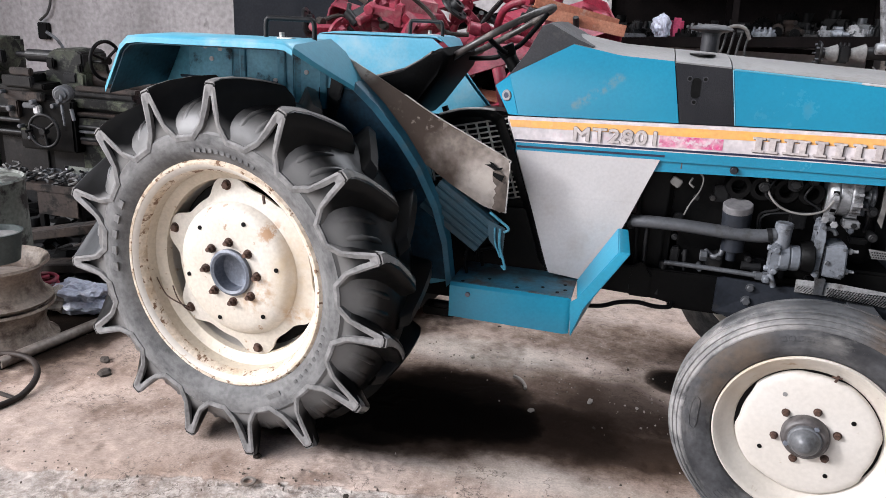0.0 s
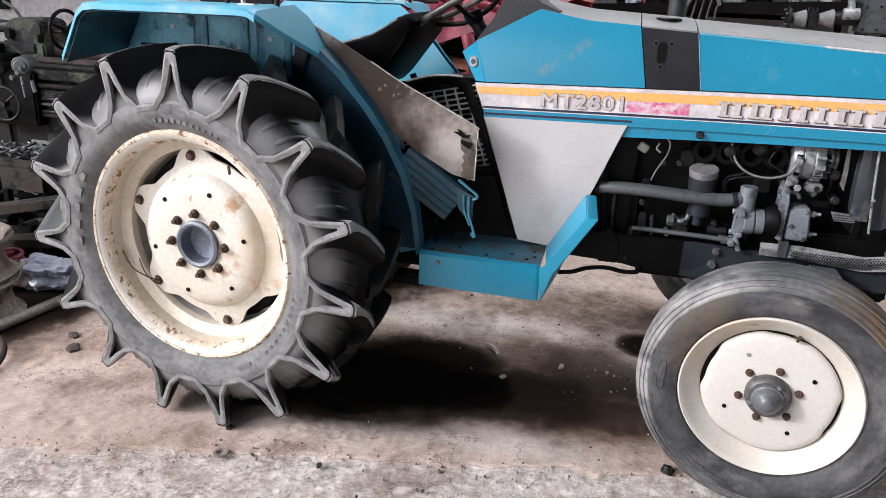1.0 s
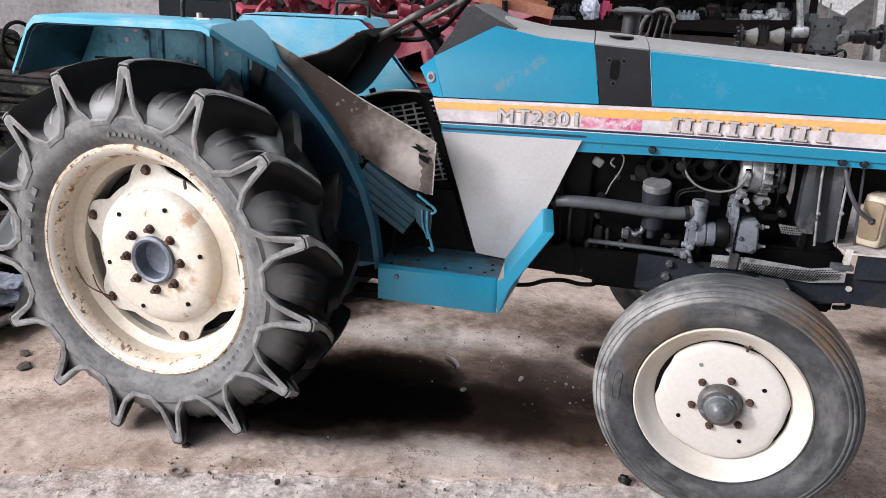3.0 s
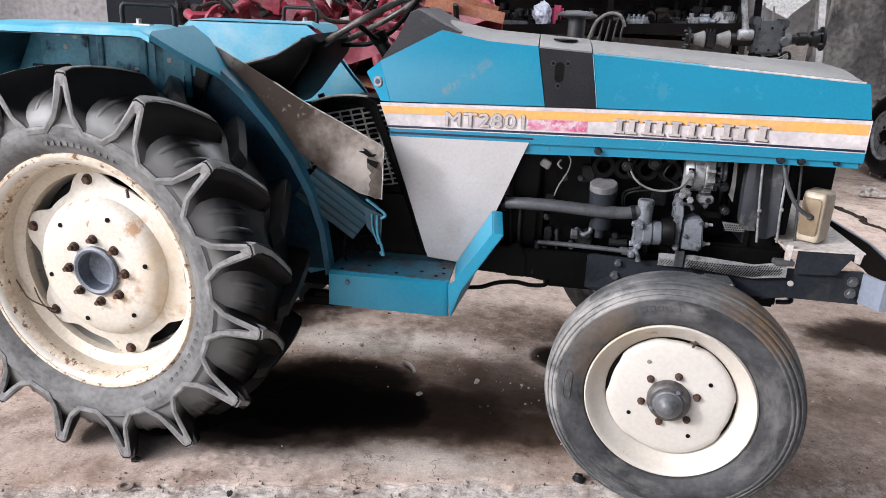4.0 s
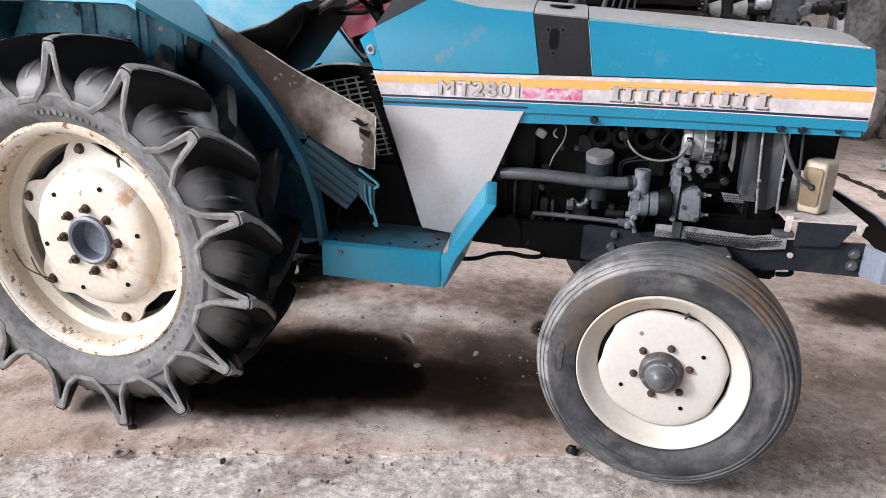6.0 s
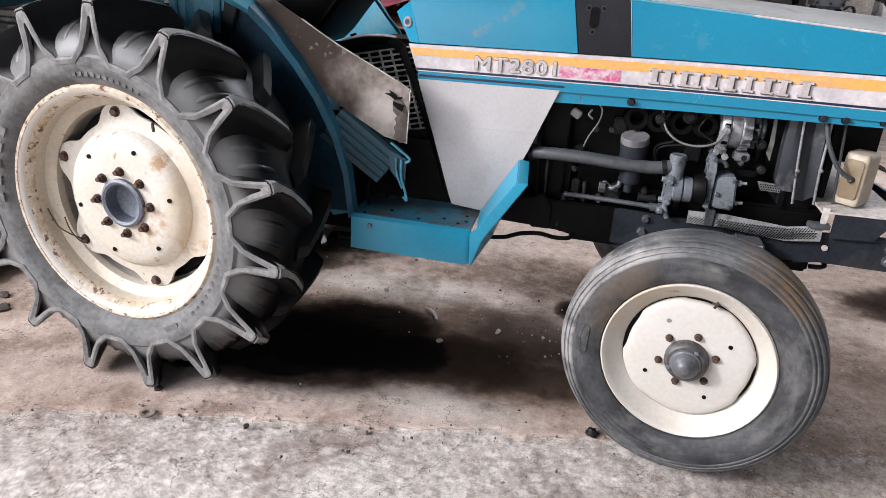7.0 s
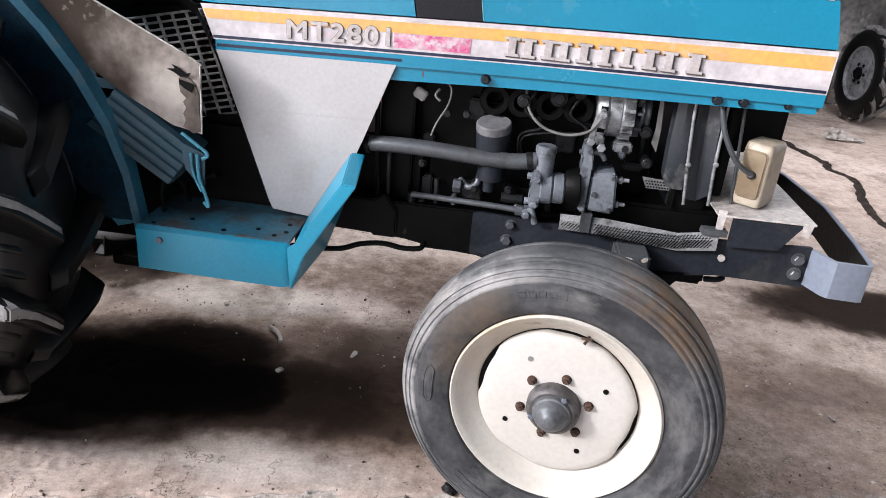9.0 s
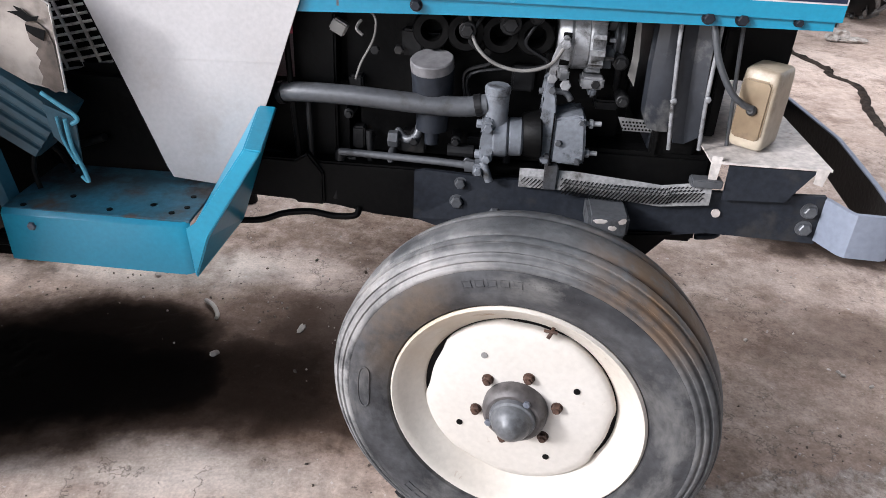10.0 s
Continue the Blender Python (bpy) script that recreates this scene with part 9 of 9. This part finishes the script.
def engine_part(kind, x, y, z, s, rz, mat_):
    names = ("cylinder_head", "starter_motor", "carburettor", "oil_can", "gear_wheel", "gearbox_case")
    labels = ("greasy cylinder head on the rack", "old starter motor on the rack", "dirty carburettor on the rack", "small oil can on the rack", "worn gear wheel on the rack", "black gearbox case on the rack")
    m = pose(x, y, z, 0, 0, rz) @ Matrix.Scale(s, 4)
    t = new(names[kind])
    t.matrix_basis = pose(x, y, z, 0, 0, rz)
    PLACE[t] = t.matrix_basis.copy()
    tagged(t, labels[kind], names[kind].replace("_", " "), "parts on the rack")
    bm = B()
    if kind == 0:
        box(bm, (-0.12, -0.06, 0), (0.12, 0.06, 0.07), 0.008)
        for k in range(4):
            cyl(bm, (-0.09 + 0.06 * k, -0.03, 0.07), (-0.09 + 0.06 * k, -0.03, 0.12), 0.014, seg=10)
            cyl(bm, (-0.09 + 0.06 * k, 0.03, 0.07), (-0.09 + 0.06 * k, 0.03, 0.10), 0.02, seg=10)
    elif kind == 1:
        cyl(bm, (-0.11, 0, 0.055), (0.06, 0, 0.055), 0.055, seg=20, bevel=0.006)
        cyl(bm, (0.06, 0, 0.055), (0.13, 0, 0.055), 0.04, 0.02, seg=16)
        cyl(bm, (-0.08, 0, 0.125), (0.04, 0, 0.125), 0.026, seg=14, bevel=0.003)
    elif kind == 2:
        cyl(bm, (0, 0, 0), (0, 0, 0.06), 0.04, seg=14, bevel=0.004)
        box(bm, (-0.05, -0.04, 0.05), (0.05, 0.04, 0.10), 0.008)
        cyl(bm, (-0.08, 0, 0.08), (0.08, 0, 0.08), 0.024, seg=14)
        cyl(bm, (0.01, 0, 0.10), (0.01, 0, 0.16), 0.03, 0.036, seg=14)
    elif kind == 3:
        cyl(bm, (0, 0, 0), (0, 0, 0.10), 0.045, 0.04, seg=18, bevel=0.004)
        cyl(bm, (0, 0, 0.10), (0, 0, 0.14), 0.04, 0.008, seg=18)
        tube(bm, [(0, 0, 0.14), (0.02, 0, 0.18), (0.05, 0, 0.21)], 0.005, 6)
    elif kind == 4:
        prof = [((0.075 if i % 2 else 0.088) * math.cos(2 * math.pi * i / 40), 0.088 + (0.075 if i % 2 else 0.088) * math.sin(2 * math.pi * i / 40)) for i in range(40)]
        prism(bm, prof, -0.02, 0.02)
        cyl(bm, (0, -0.05, 0.088), (0, 0.05, 0.088), 0.03, seg=14)
    else:
        box(bm, (-0.10, -0.07, 0), (0.08, 0.07, 0.13), 0.02)
        cyl(bm, (0.08, 0, 0.07), (0.15, 0, 0.07), 0.035, seg=14, bevel=0.004)
        cyl(bm, (-0.03, 0, 0.13), (-0.03, 0, 0.19), 0.04, seg=14, bevel=0.004)
    part("body", bm, mat_, t, "", m, 40)
    return t


mats = (IRON_DARK, IRON, IRON_DARK, STEEL_GREY, IRON, IRON, IRON_DARK, IRON_DARK, IRON_DARK, RUST_BROWN, IRON, CAST_BLUE, ALU, IRON_DARK)
for base in (1.145, 0.55):
    for row, y in ((0, 3.97), (1, 4.15), (2, 4.32)):
        x = 0.84
        while x < 2.55:
            if not (row == 0 and base > 1 and 1.0 < x < 1.28):
                engine_part(rnd.randrange(6), x, y, shz(x, base) + 0.002, rnd.uniform(0.38, 0.72) * (1 + 0.25 * row), rnd.uniform(-60, 60), rnd.choice(mats))
            x += rnd.uniform(0.065, 0.115)
tb = thing("plastic_bag", (1.12, 3.97, 1.17), "crumpled clear and blue plastic bag on the rack", "bag")
bm = blob(B(), (1.12, 3.97, 1.255), 0.080, (0.8, 0.6, 1.10), 0.38, 4, 8.0)
cpart("crumpled_film", bm, BAG, tb, "", 20)
tc = thing("pink_cloth", (1.22, 4.02, 1.17), "folded pink cloth on the rack", "cloth")
bm = B()
box(bm, (1.18, 4.0, 1.17), (1.27, 4.08, 1.32), 0.02)
cpart("folded_cloth", bm, CLOTH_PINK, tc)
tray_ = thing("parts_tray", (0.90, 3.98, 1.15), "grey plastic parts tray on the rack", "tray")
bm = B()
box(bm, (0.78, 3.90, 1.152), (1.02, 4.06, 1.20), 0.01)
cpart("tray", bm, STEEL_GREY, tray_)
# cables hanging from the rack
cb = thing("hanging_cables", (1.6, 3.85, 1.19), "black cables and a pale hose hanging from the rack", "cables")
for k in range(5):
    x = 1.50 + 0.05 * k
    bm = tube(B(), [(x, 3.85, 1.24), (x - 0.02, 3.83, 1.12), (x - 0.10 + 0.03 * k, 3.83, 1.02), (x - 0.14 + 0.05 * k, 3.84, 0.92)], 0.009, 6)
    cpart("cable", bm, HOSE, cb)
bm = tube(B(), [(1.46, 3.84, 1.10), (1.50, 3.82, 1.22), (1.58, 3.82, 1.28), (1.66, 3.82, 1.27), (1.70, 3.83, 1.20)], 0.012, 8)
cpart("pale_hose", bm, WIRE, cb)

# axle with gearbox resting on an engine stand at the rack's end
ax_ = thing("spare_axle", (2.7, 3.75, 0), "greasy spare axle with gearbox on an iron stand", "axle")
bm = B()
cyl(bm, (2.13, 3.75, 1.138), (2.98, 3.75, 1.185), 0.030, seg=18)
box(bm, (2.235, 3.70, 1.085), (2.305, 3.80, 1.195), 0.012)
for x in (2.245, 2.27, 2.295):
    cyl(bm, (x, 3.74, 1.19), (x, 3.74, 1.215), 0.008, seg=8)
cyl(bm, (2.40, 3.75, 1.154), (2.54, 3.75, 1.162), 0.040, 0.048, seg=18, bevel=0.004)
cyl(bm, (2.84, 3.75, 1.178), (2.90, 3.75, 1.181), 0.044, seg=12, bevel=0.004)
cyl(bm, (2.93, 3.75, 1.183), (2.98, 3.75, 1.185), 0.052, seg=14, bevel=0.004)
cpart("axle_tube", bm, IRON, ax_, "", 40)
for x0, x1, r0, r1 in ((2.16, 2.235, 0.036, 0.058), (2.305, 2.40, 0.030, 0.060), (2.74, 2.80, 0.062, 0.040)):
    bm = cyl(B(), (x0, 3.75, 1.02 + 0.0555 * x0), (x1, 3.75, 1.02 + 0.0555 * x1), r0, r1, seg=12, bevel=0.004)
    cpart("axle_collar", bm, DUSTY, ax_, "dusty pale collar", 40)
for x, z in ((2.12, 1.138), (2.99, 1.187)):
    bm = cyl(B(), (x, 3.75, z), (x + 0.016, 3.75, z + 0.001), 0.080, seg=28, bevel=0.004)
    fl = cpart("wheel_flange", bm, IRON, ax_, "", 40)
    for k in range(5):
        t = 2 * math.pi * k / 5
        part("flange_stud", cyl(B(), (x - 0.02, 3.75 + 0.058 * math.cos(t), z + 0.058 * math.sin(t)), (x + 0.03, 3.75 + 0.058 * math.cos(t), z + 0.058 * math.sin(t)), 0.007, seg=8), STEEL_GREY, fl)
bm = B()
box(bm, (2.55, 3.67, 1.06), (2.74, 3.86, 1.285), 0.022)
box(bm, (2.53, 3.69, 1.25), (2.58, 3.84, 1.31), 0.010)
box(bm, (2.70, 3.69, 1.24), (2.76, 3.84, 1.30), 0.010)
cyl(bm, (2.73, 3.70, 1.16), (2.73, 3.62, 1.16), 0.030, seg=16, bevel=0.005)
gb_ = cpart("gearbox", bm, STEEL_GREY, ax_, "dull grey cast gearbox", 40)
for k in range(4):
    bm = tube(B(), [(2.44, 3.66, 1.075 - 0.020 * k), (2.50, 3.655, 1.045 - 0.020 * k), (2.70, 3.655, 1.05 - 0.020 * k), (2.77, 3.66, 1.085 - 0.020 * k)], 0.0045, 6)
    cpart("bent_bar", bm, DUSTY, gb_, "", 60)
for x, z in ((2.565, 1.10), (2.72, 1.10), (2.565, 1.23), (2.72, 1.235), (2.645, 1.10), (2.645, 1.24)):
    cpart("cover_bolt", hexhead(B(), (x, 3.67, z), (0, -1, 0), 0.009, 0.012), IRON, gb_)
for x, top in ((2.60, 1.40), (2.665, 1.38)):
    cpart("stud", cyl(B(), (x, 3.76, 1.28), (x - 0.005, 3.76, top), 0.007, seg=8), DUSTY, gb_)
bm = tube(B(), [(2.49, 3.70, 1.19), (2.475, 3.71, 1.28), (2.40, 3.72, 1.62)], [0.034, 0.030, 0.028, 0.026, 0.024, 0.022, 0.021, 0.020, 0.020, 0.019, 0.018, 0.018, 0.018], 10)
cyl(bm, (2.44, 3.70, 1.185), (2.54, 3.70, 1.19), 0.036, seg=16, bevel=0.006)
cpart("shift_arm", bm, ALU, ax_, "", 50)
bm = B()
box(bm, (2.56, 3.68, 0.0), (2.61, 3.84, 1.07), 0.006)
box(bm, (2.68, 3.68, 0.0), (2.73, 3.84, 1.07), 0.006)
cpart("stand", bm, SHELF, ax_)
# chain and small parts hung beside it
for k in range(16):
    x, z = rnd.uniform(2.72, 3.08), rnd.uniform(0.80, 1.06)
    hp = thing("hung_part", (x, 4.40, z), "small rusty part hung on the wall board", "spare part", "parts on the wall board")
    bm = tube(B(), [(x + 0.035 * math.cos(2 * math.pi * i / 16), 4.40, z + 0.035 * math.sin(2 * math.pi * i / 16)) for i in range(16)], 0.011, 6, closed=True)
    cpart("ring", bm, rnd.choice((RUST, ALU, IRON)), hp)
wb = thing("wall_board", (2.9, 4.45, 0.9), "pale board with hung parts beside the rack", "board")
bm = B()
box(bm, (2.68, 4.43, 0.62), (3.14, 4.46, 1.12), 0.003)
cpart("board", bm, SACK, wb)
# white post at the corner of the wall
wp_ = thing("white_post", (3.30, 4.40, 0), "chipped white steel post at the wall's end", "post")
bm = B()
prism(bm, [(3.32, 0.0), (3.37, 0.0), (3.185, 1.45), (3.045, 2.9), (2.995, 2.9), (3.135, 1.45)], 4.36, 4.44, 0.004)
cpart("post", bm, POST, wp_)
# white sheet hanging above the axle
sh_ = thing("white_sheet", (2.85, 4.3, 1.32), "white plastic sheet hanging with a torn corner", "sheet")
bm = B()
skin(bm, [[(2.55, 4.30, 1.9), (3.10, 4.30, 1.9)], [(2.62, 4.28, 1.44), (3.04, 4.28, 1.44)], [(2.82, 4.30, 1.345), (2.94, 4.30, 1.345)], [(2.905, 4.30, 1.31), (2.915, 4.30, 1.31)]], 0.003)
cpart("sheet", bm, SHEET, sh_)

# --- red tractor in the far bay ---
far = thing("far_tractor", (5.0, 5.5, 0), "faded red tractor parked in the far bay", "tractor")
fm = pose(4.14, 5.15, 0.388, 0, 0, -84)


def far_lug():
    bm = B()
    rows = []
    for a, y, top in ((-0.25, 0.10, 0.378), (-0.10, 0.05, 0.380), (0.04, -0.01, 0.366)):
        rows.append([Vector((r * math.cos(a + d), y, r * math.sin(a + d))) for d, r in ((-0.10, 0.34), (-0.055, top), (0.055, top), (0.10, 0.34))])
    skin(bm, rows)
    bmesh.ops.holes_fill(bm, edges=[e for e in bm.edges if e.is_boundary])
    bmesh.ops.recalc_face_normals(bm, faces=bm.faces)
    me = bpy.data.meshes.new("tread_lug")
    bm.to_mesh(me)
    bm.free()
    me.materials.append(RUBBER_EDGE)
    return me


lugm = far_lug()


def far_wheel(m):
    bm = revolve(B(), [(0.02, 0.02), (0.10, 0.02), (0.15, 0.012), (0.19, 0.03), (0.205, 0.0), (0.215, 0.0), (0.215, 0.02), (0.19, 0.05), (0.02, 0.04)], 40)
    w = part("front_wheel", bm, ALU, far, "pale wheel with a chevron tyre", m, 40)
    bm = revolve(B(), [(0.210, 0.01), (0.25, -0.015), (0.30, -0.018), (0.335, 0.0), (0.35, 0.05), (0.352, 0.11), (0.35, 0.17), (0.335, 0.22), (0.30, 0.238), (0.25, 0.235), (0.21, 0.21)], 48)
    part("tyre", bm, RUBBER, w, "", m, 50)
    for k in range(14):
        part("tread_lug", lugm, None, w, "", m @ Matrix.Rotation(k * 2 * math.pi / 14, 4, "Y"))
        part("tread_lug", lugm, None, w, "", m @ Matrix.Translation((0, 0.22, 0)) @ Matrix.Scale(-1, 4, (0, 1, 0)) @ Matrix.Rotation((k + 0.5) * 2 * math.pi / 14, 4, "Y"))
    bm = B()
    cyl(bm, (0, 0.02, 0), (0, -0.02, 0), 0.05, seg=16, bevel=0.006)
    for k in range(6):
        hexhead(bm, (0.075 * math.cos(k * 1.047), 0.018, 0.075 * math.sin(k * 1.047)), (0, -1, 0), 0.014, 0.014)
    part("hub", bm, IRON_DARK, w, "", m)


FAR_NARROW = Matrix.Diagonal((1, 0.62, 1, 1))
far_wheel(fm @ FAR_NARROW)
far_wheel(fm @ pose(0, 1.15, 0, 0, 0, 180) @ FAR_NARROW)
bm = cyl(B(), fm @ Vector((0, 0.06, 0)), fm @ Vector((0, 1.10, 0)), 0.055, seg=16)
cpart("front_axle", bm, STEEL_GREY, far)
bm = B()
box(bm, (-0.45, 0.49, 0.44), (0.30, 1.05, 0.85), 0.05, fm)
cpart("hood", bm, RED, far, "faded red tractor hood", 40)
for z in (0.49, 0.66):
    bm = box(B(), (0.295, 0.54, z), (0.306, 0.98, z + 0.10), 0.004, fm)
    cpart("grille_slot", bm, IRON_DARK, far)
    bm = box(B(), (-0.20, 0.482, z), (0.22, 0.495, z + 0.10), 0.004, fm)
    cpart("grille_slot", bm, IRON_DARK, far)
bm = box(B(), (-0.45, 0.47, 0.10), (0.28, 0.95, 0.45), 0.03, fm)
cpart("chassis", bm, IRON_DARK, far)
# sacks and rubble behind the far wheel
for k, (x, y, z, r) in enumerate(((4.02, 5.75, 0.22, 0.24), (4.35, 5.95, 0.25, 0.26), (4.15, 5.85, 0.50, 0.16), (4.9, 6.3, 0.24, 0.26), (5.4, 6.2, 0.24, 0.27))):
    sk = thing("sack", (x, y, 0), "dusty filled white sack heaped by the wall", "sack", "sacks by the wall")
    bm = blob(B(), (x, y, z), r, (0.75, 0.6, 1.0), 0.35, 3, k * 1.7)
    cpart("filled_sack", bm, SACK, sk, "", 30)
rg_ = thing("rag", (3.83, 4.42, 0), "crumpled pale rag lying on the floor", "rag")
bm = B()
blob(bm, (3.80, 4.40, 0.035), 0.075, (0.9, 0.8, 0.75), 0.7, 3, 3.3)
blob(bm, (3.90, 4.37, 0.018), 0.06, (1.6, 0.6, 0.3), 0.6, 3, 6.1)
cpart("crumpled_cloth", bm, SACK, rg_, "", 20)
